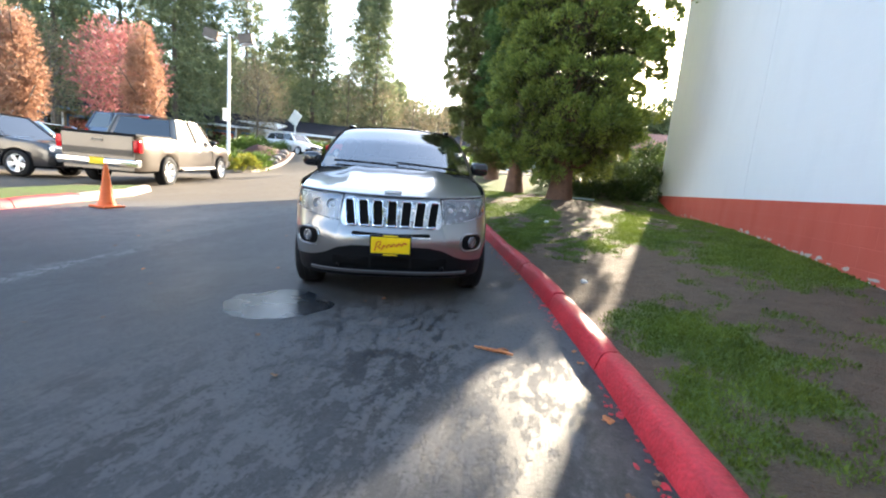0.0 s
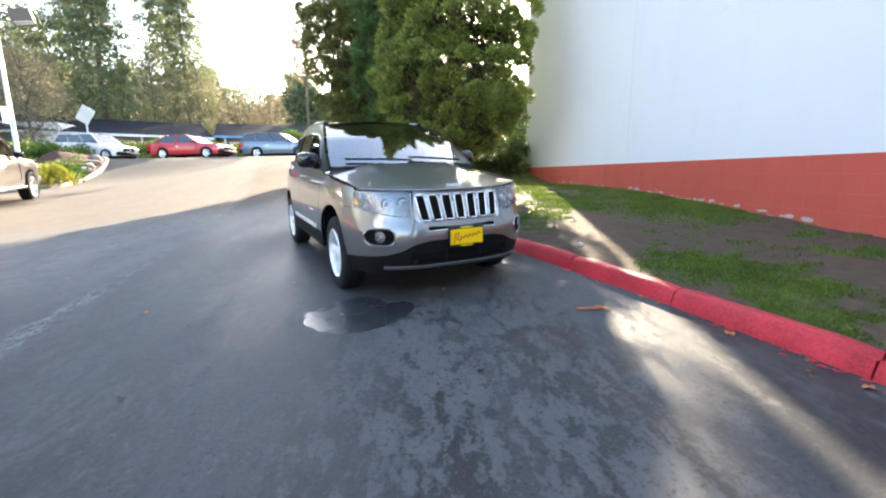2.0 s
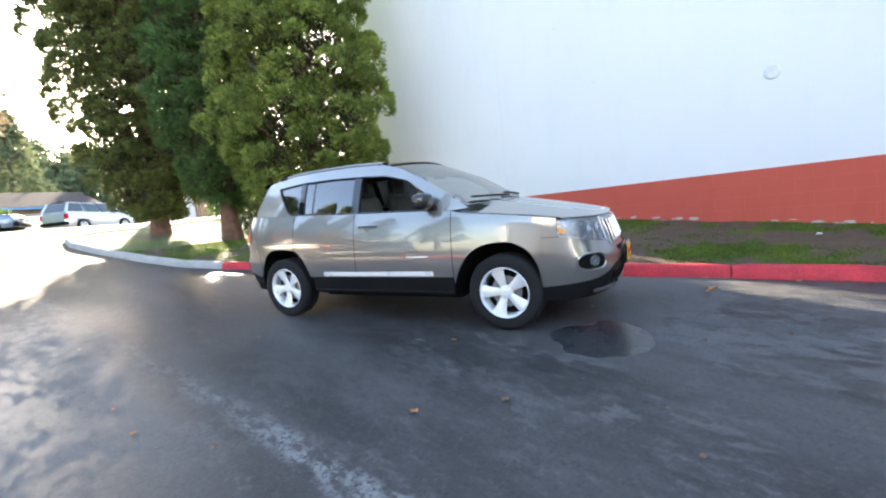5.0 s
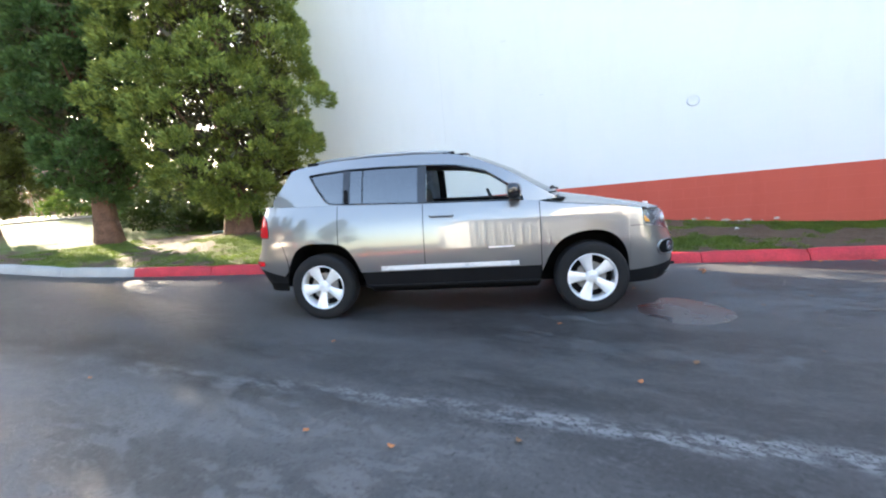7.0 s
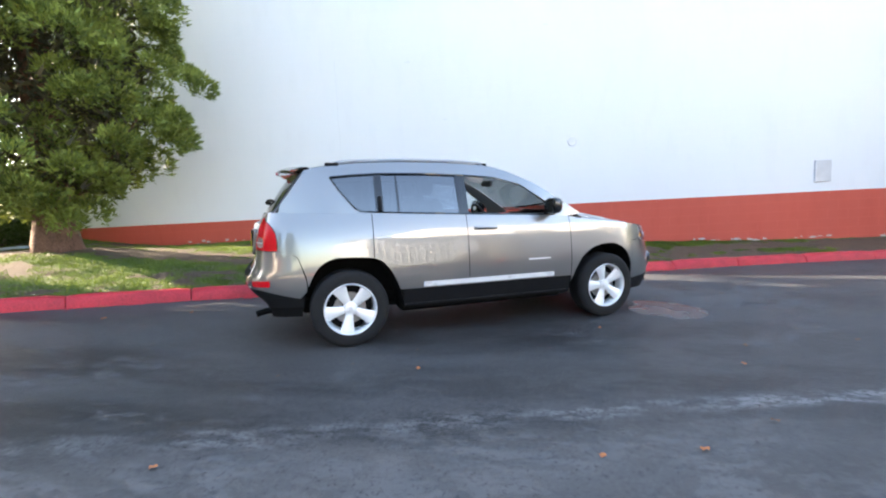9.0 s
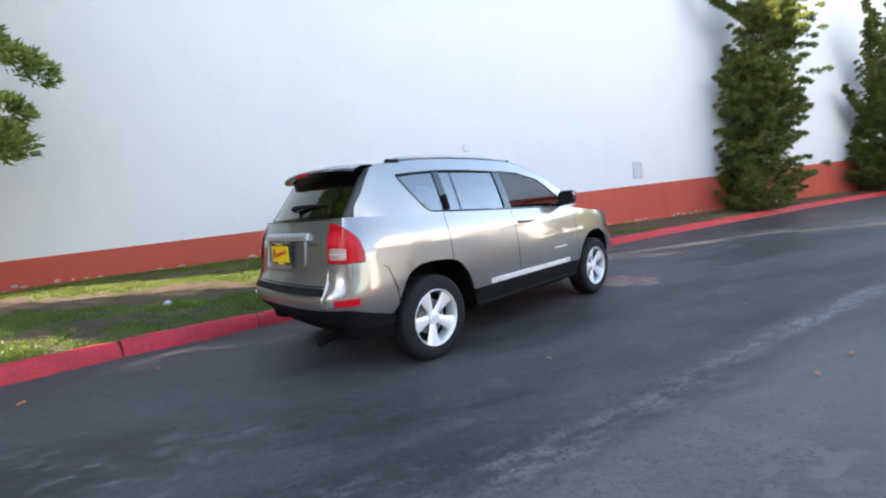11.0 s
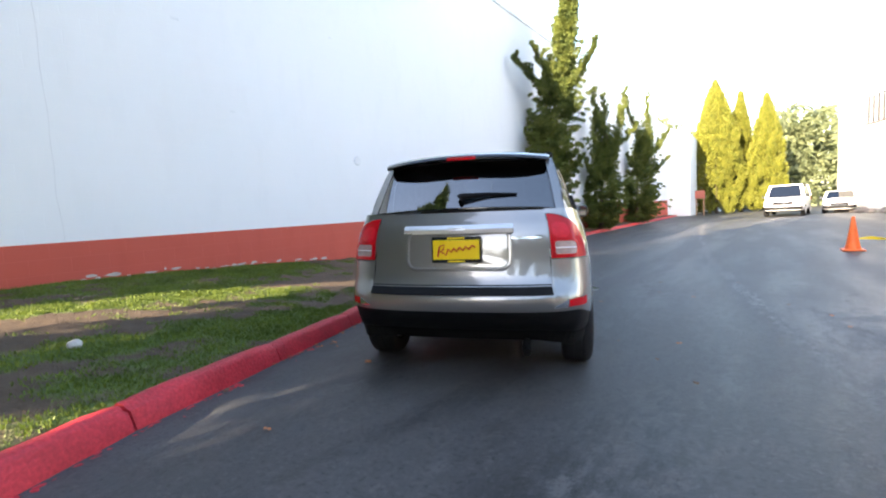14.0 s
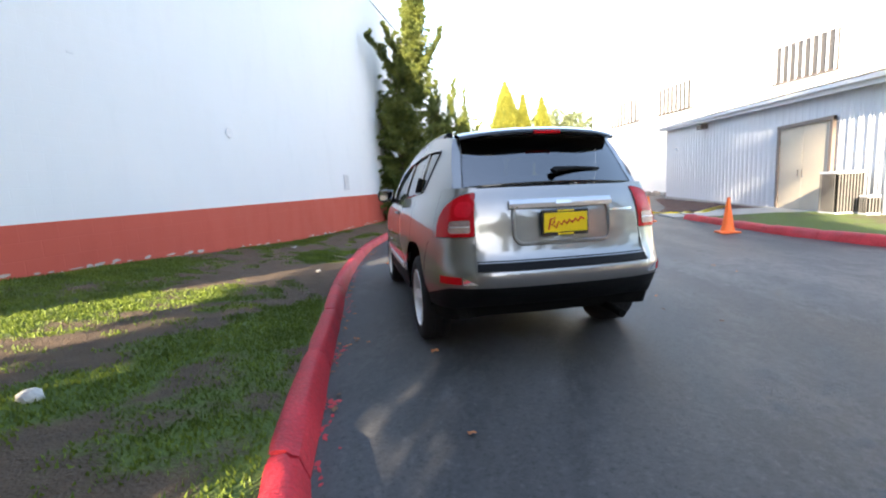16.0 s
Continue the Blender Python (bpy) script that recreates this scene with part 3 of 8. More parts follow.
def strip_lawn(name, y0, y1, xa, xb, zoff, material, label, grass=True, step=0.25, n=14):
    ys = np.arange(y0, y1 + 1e-6, step)
    verts, vals = [], []
    for y in ys:
        for i in range(n + 1):
            x = xa(y) + (xb(y) - xa(y)) * i / n
            e = min(i, n - i) / n
            verts.append((x, y, gz(x, y) + zoff + 0.05 * e + 0.01 * noise.noise(Vector((x * 5, y * 5, 2)))))
            vals.append(min(1, max(0, 0.75 + noise.fractal(Vector((x, y, 4)), 0.9, 2, 3) * 0.7)))
    faces = [(j * (n + 1) + i + 1, j * (n + 1) + i, (j + 1) * (n + 1) + i, (j + 1) * (n + 1) + i + 1) for j in range(len(ys) - 1) for i in range(n)]
    ob = raw(name, verts, faces, material, smooth=True)
    ob.data.attributes.new("grass", "FLOAT", "POINT").data.foreach_set("value", vals)
    return tagged(ob, label, name.split("_")[0], kind="structure")


def build_side_grounds():
    ly = [-8.3, -6, -4, -2, -0.8, 0.6, 1.6, 2.5]
    lx = [-4.95, -5.08, -5.2, -5.5, -5.85, -6.3, -6.65, -7.15]
    strip_lawn("lawn_left", -7.4, 2.5, lambda y: interp(y, ly, lx) - 0.14, lambda y: interp(y, [-7.4, -4.5, -3, 0, 1.6, 2.5], [-8.1, -8.1, -7.9, -7.8, -8.3, -7.5]), 0.115, M_LAWN, "mossy grass island beside the parking bays")
    strip_lawn("mulch_bed", -20.5, -10.6, lambda y: interp(y, [-20.5, -13, -10.6], [-7.6, -5.9, -4.9]), lambda y: -8.15, 0.03, M_MULCH, "red-brown bark mulch bed along the shed")
    # concrete path to the shed door
    walk_path = root("pavement", None, "pale concrete path leading to the shed door", "path", kind="structure")
    n = 6
    for i in range(n):
        a, b = i / n, (i + 1) / n
        q = []
        for t in (a + 0.004, b - 0.004):
            x = -4.75 - 3.4 * t
            q += [(x, -8.55 + 0.95 * t), (x, -9.95 - 0.35 * t)]
        bm = bmesh.new()
        lo = [bm.verts.new((x, y, gz(x, y) - 0.05)) for x, y in (q[0], q[1], q[3], q[2])]
        hi = [bm.verts.new((x, y, gz(x, y) + 0.05 + 0.02 * (x < -6))) for x, y in (q[0], q[1], q[3], q[2])]
        bm.faces.new(hi)
        for k in range(4):
            bm.faces.new((lo[k], lo[(k + 1) % 4], hi[(k + 1) % 4], hi[k]))
        bmesh.ops.recalc_face_normals(bm, faces=bm.faces)
        part("slab", bm, M_CONC, walk_path)


def build_wall():
    top = root("wall_east", None, "tall white-painted blockwork building with red base band", "wall", kind="structure")
    x1, y0 = 26.0, -62.0
    part("upper_wall", bm_box(WALL_X, x1, y0, CORNER_Y, RED_Z, TOP_Z), M_WHITE, top)
    part("red_base", bm_box(WALL_X - 0.003, x1 - 0.01, -42.0, CORNER_Y - 0.004, -1.0, RED_Z), M_REDWALL, top, "red-painted base band with flaking foot")
    part("white_base", bm_box(WALL_X, x1 - 0.01, y0, -42.0, -1.5, RED_Z), M_WHITE, top)
    bm = bmesh.new()
    foot = [(WALL_X - 0.003, -42.3), (2.8, -42.8), (2.8, y0), (WALL_X - 0.003, y0)]
    lo = [bm.verts.new((px, py, -1.5)) for px, py in foot]
    hi = [bm.verts.new((px, py, 7.3 if px < 3 else TOP_Z - 0.05)) for px, py in foot]
    for k in range(4):
        bm.faces.new((lo[k], lo[(k + 1) % 4], hi[(k + 1) % 4], hi[k]))
    bm.faces.new(hi)
    bmesh.ops.recalc_face_normals(bm, faces=bm.faces)
    part("projecting_wing", bm, M_WHITE, top, "white projecting end of the wall")
    part("roof_coping", bm_box(WALL_X - 0.04, x1 + 0.04, y0 - 0.04, CORNER_Y + 0.04, TOP_Z, TOP_Z + 0.09, 0.015), M_ROOFEDGE, top)
    # flaked foot of the wall
    rnd = random.Random(12)
    verts, faces = [], []
    y = 7.0
    while y > -14:
        y -= rnd.uniform(0.02, 0.22)
        if noise.noise(Vector((y * 0.8, 0, 5))) < -0.12:
            continue
        z, w, h = wall_foot(y) + rnd.uniform(-0.02, 0.06), rnd.uniform(0.015, 0.10), rnd.uniform(0.008, 0.034)
        k, c = len(verts), rnd.randint(6, 9)
        verts.append((WALL_X - 0.008, y, z))
        for i in range(c):
            a, q = 2 * math.pi * i / c, rnd.uniform(0.55, 1.1)
            verts.append((WALL_X - 0.0075, y + math.cos(a) * w * q, z + math.sin(a) * h * q))
        faces += [(k, k + 1 + (i + 1) % c, k + 1 + i) for i in range(c)]
    raw("flaked_patches", verts, faces, M_FLAKE, top, "pale flaked paint patches")
    # small fittings and marks
    bm = bm_lathe([(0.0, -0.02), (0.085, -0.02), (0.1, -0.006), (0.1, 0.0)], 20)
    v = part("wall_vent", bm, M_ROOFEDGE, None, smooth=True)
    v.location = (WALL_X, -2.39, 2.46)
    tagged(v, "round white capped vent on the blockwork wall", "vent")
    p = root("meter_box", pose(WALL_X, -7.46, 1.555), "small grey-white utility cover on the wall", "panel")
    part("cover", bm_box(-0.03, 0, -0.16, 0.16, -0.22, 0.22, 0.008), mat("pale_grey_cover", (0.55, 0.55, 0.56), 0.5, 0, 0.1, 5, 60, 0.1), p)
    part("hinge", bm_box(-0.036, -0.03, 0.14, 0.152, -0.18, 0.18), M_ROOFEDGE, p)
    # hairline crack in the wall paint
    pts = [(WALL_X - 0.002, 2.65 + 0.03 * noise.noise(Vector((z * 2, 1, 1))), z) for z in np.arange(1.15, 4.6, 0.12)]
    part("crack", bm_tube(pts, 0.0022, 4), mat("crack_shadow", (0.58, 0.58, 0.59), 0.9, 0, 0.2, 9, 60, 0), top, "hairline crack in the wall paint")
    for yy, zz, s in ((1.05, 4.35, 0.03), (-1.9, 4.9, 0.025), (0.3, 3.1, 0.02), (-9.3, 3.2, 0.03)):
        part("filled_hole", bm_box(WALL_X - 0.006, WALL_X, yy - s * 2, yy + s * 2, zz - s * 0.6, zz + s * 0.6, 0.002), M_ROOFEDGE, top)


def build_puddle():
    verts, n, R = [(0.0, -2.29, gz(0.0, -2.29) + 0.004)], 110, 3
    for r in range(1, R + 1):
        for i in range(n):
            a = 2 * math.pi * i / n
            e = Vector((math.cos(a), math.sin(a), 0))
            q = 1 + 0.3 * noise.noise(e * 1.1 + Vector((0, 0, 2.2))) + 0.08 * noise.noise(e * 3 + Vector((0, 0, 1.2)))
            x, y = 0.40 * e.x * q * r / R, -2.29 + 0.37 * e.y * q * r / R
            verts.append((x, y, gz(x, y) + (0.004 if r < R else 0.001)))
    faces = [(0, 1 + i, 1 + (i + 1) % n) for i in range(n)]
    for r in range(R - 1):
        faces += [(1 + r * n + i, 1 + (r + 1) * n + i, 1 + (r + 1) * n + (i + 1) % n, 1 + r * n + (i + 1) % n) for i in range(n)]
    tagged(raw("puddle", verts, faces, M_WET, smooth=True), "shallow rain puddle on dark asphalt", "puddle")


build_ground()
build_lawn()
build_side_grounds()
build_wall()
build_puddle()


# ---------- the grey sport utility vehicle ----------
CAR_M = Matrix(((0.9245, -0.3808, -0.0143, -0.0026), (0.3803, 0.9244, -0.0309, -0.0065), (0.025, 0.0231, 0.9994, -0.0101), (0, 0, 0, 1)))
OUT_X = [0, 0.2, 0.38, 0.55, 0.68, 0.775, 0.835, 0.872, 0.893, 0.9, 0.903, 0.9, 0.893, 0.875, 0.845, 0.8, 0.73, 0.6, 0.4, 0.2, 0]
OUT_Y = [-2.215, -2.208, -2.185, -2.125, -2.03, -1.9, -1.74, -1.55, -1.2, -0.7, 0, 0.7, 1.2, 1.55, 1.78, 1.95, 2.06, 2.14, 2.185, 2.2, 2.205]


def catmull(xs, ys, n):
    """A smooth dense line through the points."""
    out, k = [], len(xs)
    for i in range(k - 1):
        p = [Vector((xs[min(max(j, 0), k - 1)], ys[min(max(j, 0), k - 1)])) for j in (i - 1, i, i + 1, i + 2)]
        for s in range(n):
            t = s / n
            out.append(0.5 * ((2 * p[1]) + (p[2] - p[0]) * t + (2 * p[0] - 5 * p[1] + 4 * p[2] - p[3]) * t * t + (3 * p[1] - p[0] - 3 * p[2] + p[3]) * t ** 3))
    out.append(Vector((xs[-1], ys[-1])))
    return out


LINE = catmull(OUT_X, OUT_Y, 16)
ARC = [0.0]
for _a, _b in zip(LINE, LINE[1:]):
    ARC.append(ARC[-1] + (_b - _a).length)
LX, LY = [p.x for p in LINE], [p.y for p in LINE]
MIDI = len(LINE) // 2


def u_y(y):
    return float(np.interp(y, LY, ARC))


def u_front(x):
    return float(np.interp(x, LX[:MIDI], ARC[:MIDI]))


def u_rear(x):
    return float(np.interp(-x, [-v for v in LX[MIDI:]], ARC[MIDI:]))


SIDE_IN = ([0.2, 0.33, 0.45, 0.55, 0.66, 0.72, 0.85, 0.95, 1.05, 1.12, 1.2], [0.05, 0.03, 0.012, 0.002, 0, 0.004, 0.016, 0.03, 0.058, 0.084, 0.11])
FRONT_IN = ([0.24, 0.30, 0.36, 0.45, 0.55, 0.62, 0.68, 0.75, 0.85, 0.92, 0.97], [0.12, 0.06, 0.02, 0.012, 0, 0.012, 0.055, 0.08, 0.11, 0.145, 0.2])
REAR_IN = ([0.34, 0.42, 0.5, 0.6, 0.66, 0.70, 0.78, 0.86, 1.0, 1.1, 1.16], [0.26, 0.13, 0.03, 0, 0.02, 0.07, 0.095, 0.11, 0.125, 0.16, 0.2])


def soft(z, table):
    return sum(interp(z + d, *table) for d in (-0.03, 0, 0.03)) / 3


def shell(u, z, s=1, off=0.0):
    """A point of the car's skin: u along the plan line from nose to tail, at height z, s the side."""
    x, y = float(np.interp(u, ARC, LX)), float(np.interp(u, ARC, LY))
    du = 0.01
    tx = float(np.interp(u + du, ARC, LX)) - float(np.interp(u - du, ARC, LX))
    ty = float(np.interp(u + du, ARC, LY)) - float(np.interp(u - du, ARC, LY))
    if u < du:
        tx, ty = 1, 0
    if u > ARC[-1] - du:
        tx, ty = -1, 0
    l = math.hypot(tx, ty)
    nx, ny = ty / l, -tx / l
    ins = nx * nx * soft(z, SIDE_IN) + ny * ny * soft(z, FRONT_IN if ny < 0 else REAR_IN) - off
    return Vector((s * (x - nx * ins), y - ny * ins, z))


def skin(u0, u1, zlo, zhi, nu, nv, s, off=0.0, bm=None):
    """A panel of the skin. zlo, zhi: heights or functions of u."""
    lo = zlo if callable(zlo) else (lambda u: zlo)
    hi = zhi if callable(zhi) else (lambda u: zhi)

    def f(a, b):
        u = u0 + (u1 - u0) * a
        return shell(u, lo(u) + (hi(u) - lo(u)) * b, s, off)
    return bm_grid(f, nu, nv, bm, flip=s < 0)


def y_of(u):
    return float(np.interp(u, ARC, LY))


def x_of(u):
    return float(np.interp(u, ARC, LX))


ARCH_F = ([-1.655, -1.648, -1.63, -1.56, -1.45, -1.33, -1.15, -1.02, -0.93, -0.87, -0.845], [0.33, 0.42, 0.56, 0.69, 0.76, 0.78, 0.755, 0.68, 0.56, 0.42, 0.33])
ARCH_R = ([0.845, 0.87, 0.914, 0.99, 1.1, 1.36, 1.48, 1.574, 1.65, 1.69, 1.7], [0.33, 0.42, 0.56, 0.69, 0.765, 0.785, 0.765, 0.70, 0.56, 0.45, 0.36])


ARCH_F, ARCH_R = (tuple(zip(*[(p.x, p.y) for p in catmull(xs, zs, 8)])) for xs, zs in (ARCH_F, ARCH_R))


def arch(y, base):
    if ARCH_F[0][0] < y < ARCH_F[0][-1]:
        return max(base, interp(y, *ARCH_F))
    if ARCH_R[0][0] < y < ARCH_R[0][-1]:
        return max(base, interp(y, *ARCH_R))
    return base


def belt(y):
    return interp(y, [-1.85, -1.55, -1.2, -0.95, -0.86, 0.3, 1.1, 1.9], [0.94, 0.985, 1.025, 1.052, 1.074, 1.116, 1.144, 1.168])


def g_x(y, z):
    """Half width of the cabin side."""
    b = interp(y, [-1.05, -0.5, 0.5, 1.1, 1.5, 1.9], [0.80, 0.815, 0.815, 0.795, 0.755, 0.685])
    t = interp(y, [-1.05, -0.2, 1.0, 1.6, 1.9], [0.66, 0.615, 0.61, 0.575, 0.545])
    k = (z - 1.1) / 0.5
    return b + (t - b) * k + 0.014 * math.sin(math.pi * min(1, max(0, k)))


ROOF_Y = [-1.03, -0.996, -0.83, -0.55, -0.28, -0.117, 0.05, 0.4, 0.8, 1.2, 1.45, 1.63]
ROOF_Z = [1.09, 1.115, 1.22, 1.395, 1.515, 1.565, 1.587, 1.602, 1.604, 1.592, 1.566, 1.53]
DLO_LO = ([-0.72, -0.3, 0.29, 0.98, 1.19, 1.24, 1.35, 1.43], [1.092, 1.105, 1.123, 1.152, 1.165, 1.195, 1.335, 1.462])
DLO_HI = ([-0.72, -0.66, -0.37, -0.1, 0.21, 0.6, 1.0, 1.25, 1.43], [1.105, 1.195, 1.39, 1.46, 1.482, 1.497, 1.497, 1.483, 1.466])


def both(f):
    for s in (1, -1):
        f(s)


def skin_line(u0, u1, z0, z1, s, off, r, n=16):
    """A thin bead along the skin."""
    pts = [shell(u0 + (u1 - u0) * i / n, z0 + (z1 - z0) * i / n, s, off) for i in range(n + 1)]
    return bm_tube(pts, r, 6)


def loop_tube(pts, r, sides=6):
    bm = bmesh.new()
    pts = [Vector(p) for p in pts]
    n = len(pts)
    rings = []
    for i, p in enumerate(pts):
        d = (pts[(i + 1) % n] - pts[i - 1]).normalized()
        a = d.cross(Vector((0, 1, 0.1))).normalized()
        b = d.cross(a)
        rings.append([bm.verts.new(p + (a * math.cos(2 * math.pi * k / sides) + b * math.sin(2 * math.pi * k / sides)) * r) for k in range(sides)])
    for i in range(n):
        r0, r1 = rings[i], rings[(i + 1) % n]
        for k in range(sides):
            bm.faces.new((r0[k], r0[(k + 1) % sides], r1[(k + 1) % sides], r1[k]))
    bmesh.ops.recalc_face_normals(bm, faces=bm.faces)
    return bm


def rounded(cx, cz, w, h, r, n=5):
    """Points of a rounded rectangle, anticlockwise."""
    out = []
    for qx, qz, a0 in ((1, 1, 0), (-1, 1, 90), (-1, -1, 180), (1, -1, 270)):
        for i in range(n + 1):
            a = radians(a0 + 90 * i / n)
            out.append((cx + qx * (w - r) + math.cos(a) * r, cz + qz * (h - r) + math.sin(a) * r))
    return out


def front_pt(x, z, off=0.0):
    return shell(u_front(abs(x)), z, 1 if x >= 0 else -1, off)


def rear_pt(x, z, off=0.0):
    return shell(u_rear(abs(x)), z, 1 if x >= 0 else -1, off)


def fill_patch(outline, place, off, inner=0.0):
    """A patch over an outline of (x, z), fanned from its middle."""
    bm = bmesh.new()
    cx, cz = sum(p[0] for p in outline) / len(outline), sum(p[1] for p in outline) / len(outline)
    rows = []
    for k in (1.0, 0.66, 0.33):
        rows.append([bm.verts.new(place(cx + (x - cx) * k, cz + (z - cz) * k, off)) for x, z in outline])
    mid = bm.verts.new(place(cx, cz, off))
    n = len(outline)
    for a, b in zip(rows, rows[1:]):
        for i in range(n):
            bm.faces.new((a[i], a[(i + 1) % n], b[(i + 1) % n], b[i]))
    for i in range(n):
        bm.faces.new((rows[-1][i], rows[-1][(i + 1) % n], mid))
    bmesh.ops.recalc_face_normals(bm, faces=bm.faces)
    return bm


def plate(name, parent, y, z, face):
    """A yellow dealer plate in a black frame; its lettering stays as plain bars."""
    frame_ob = part(name, bm_box(-0.162, 0.162, y - 0.011, y + 0.011, z - 0.084, z + 0.084, 0.008), M_GLOSSBLK, parent, "yellow dealer plate in a black frame")
    yy = y + face * 0.013
    part("insert", bm_box(-0.15, 0.15, yy - 0.002, yy + 0.002, z - 0.062, z + 0.062, 0.001), M_YELLOW, frame_ob, "yellow insert")
    for dz in (0.074, -0.074):
        part("frame_strip", bm_box(-0.055, 0.055, yy - 0.002, yy + 0.002, z + dz - 0.005, z + dz + 0.005), M_YELLOW, frame_ob)
    bm = bmesh.new()
    s = -face
    pts = [(-0.12, -0.03), (-0.105, 0.035), (-0.075, 0.04), (-0.08, 0.012), (-0.1, 0.002), (-0.065, -0.025), (-0.05, 0.01), (-0.03, -0.012), (-0.012, 0.012), (0.005, -0.012), (0.025, 0.012), (0.045, -0.01), (0.065, 0.012), (0.085, -0.008), (0.105, 0.014), (0.125, 0.0)]
    line = [(s * -px if face < 0 else -px, yy + face * 0.0035, z + pz + px * 0.12) for px, pz in pts]
    if face < 0:
        line = [(px, yy + face * 0.0035, z + pz + px * 0.12) for px, pz in pts]
    part("script_stroke", bm_tube(line, 0.006, 6), M_REDINK, frame_ob, "red script stroke")


WHEEL_MESHES = []


def wheel_meshes():
    """Meshes of one alloy wheel that looks towards -x: hub plate, tyre, rim, spoke, cap."""
    if WHEEL_MESHES:
        return WHEEL_MESHES
    made = []

    def keep(bm, name, material, smooth=True):
        o = part(name, bm, material, None, smooth=smooth)
        made.append((name, o.data))
        bpy.data.objects.remove(o)
    keep(bm_lathe([(0.0, -0.01), (0.16, -0.01), (0.2, 0.0), (0.21, 0.04), (0.0, 0.05)], 40), "wheel", M_DARK)
    t = [(0.222, 0.1), (0.25, 0.108), (0.3, 0.112), (0.33, 0.098), (0.343, 0.078), (0.3445, 0.05)]
    groove = [(0.3445, 0.031), (0.337, 0.029), (0.337, 0.024), (0.3445, 0.022)]
    prof = t + groove + [(a, -b) for a, b in reversed(groove)] + [(a, -b) for a, b in reversed(t)]
    keep(bm_lathe(prof, 56), "tyre", M_TYRE)
    keep(bm_lathe([(0.232, -0.102), (0.226, -0.108), (0.219, -0.1), (0.212, -0.075), (0.206, -0.03), (0.206, 0.09)], 56), "rim", M_ALLOY)

    def spoke(a, b):
        r = 0.045 + 0.172 * a
        w = (0.033 + 0.036 * a ** 1.4) * (b - 0.5) * 2
        x = -0.078 + 0.012 * (1 - a) ** 2 - 0.012 * a * a + 0.012 * ((b - 0.5) * 2) ** 2
        return Vector((x, w, r))
    bm = bm_grid(spoke, 8, 6)
    thicken(bm, 0.02)
    keep(bm, "spoke", M_ALLOY)
    keep(bm_lathe([(0.07, -0.03), (0.138, -0.03), (0.142, -0.026), (0.142, -0.012)], 40), "brake_disc", M_DISC)
    keep(bm_lathe([(0.0, -0.088), (0.026, -0.087), (0.03, -0.08), (0.055, -0.074), (0.062, -0.06), (0.062, -0.02)], 32), "hub_cap", M_ALLOY)
    WHEEL_MESHES.extend(made)
    return made


def add_wheel(parent, x, y, z, s, scale=1.0, turn=0.0):
    """A wheel on the side s (1: +x)."""
    hub = None
    base = Matrix.Translation((x, y, z)) @ Matrix.Rotation(math.pi if s > 0 else 0, 4, "Z") @ Matrix.Rotation(turn, 4, "X") @ Matrix.Scale(scale, 4)
    for name, me in wheel_meshes():
        for k in range(5 if name == "spoke" else 1):
            o = new(name, me)
            if hub is None:
                hub = o
                o.parent, o.matrix_basis = parent, base
            else:
                o.parent, o.matrix_basis = hub, Matrix.Rotation(2 * math.pi * k / 5, 4, "X")
    return hub


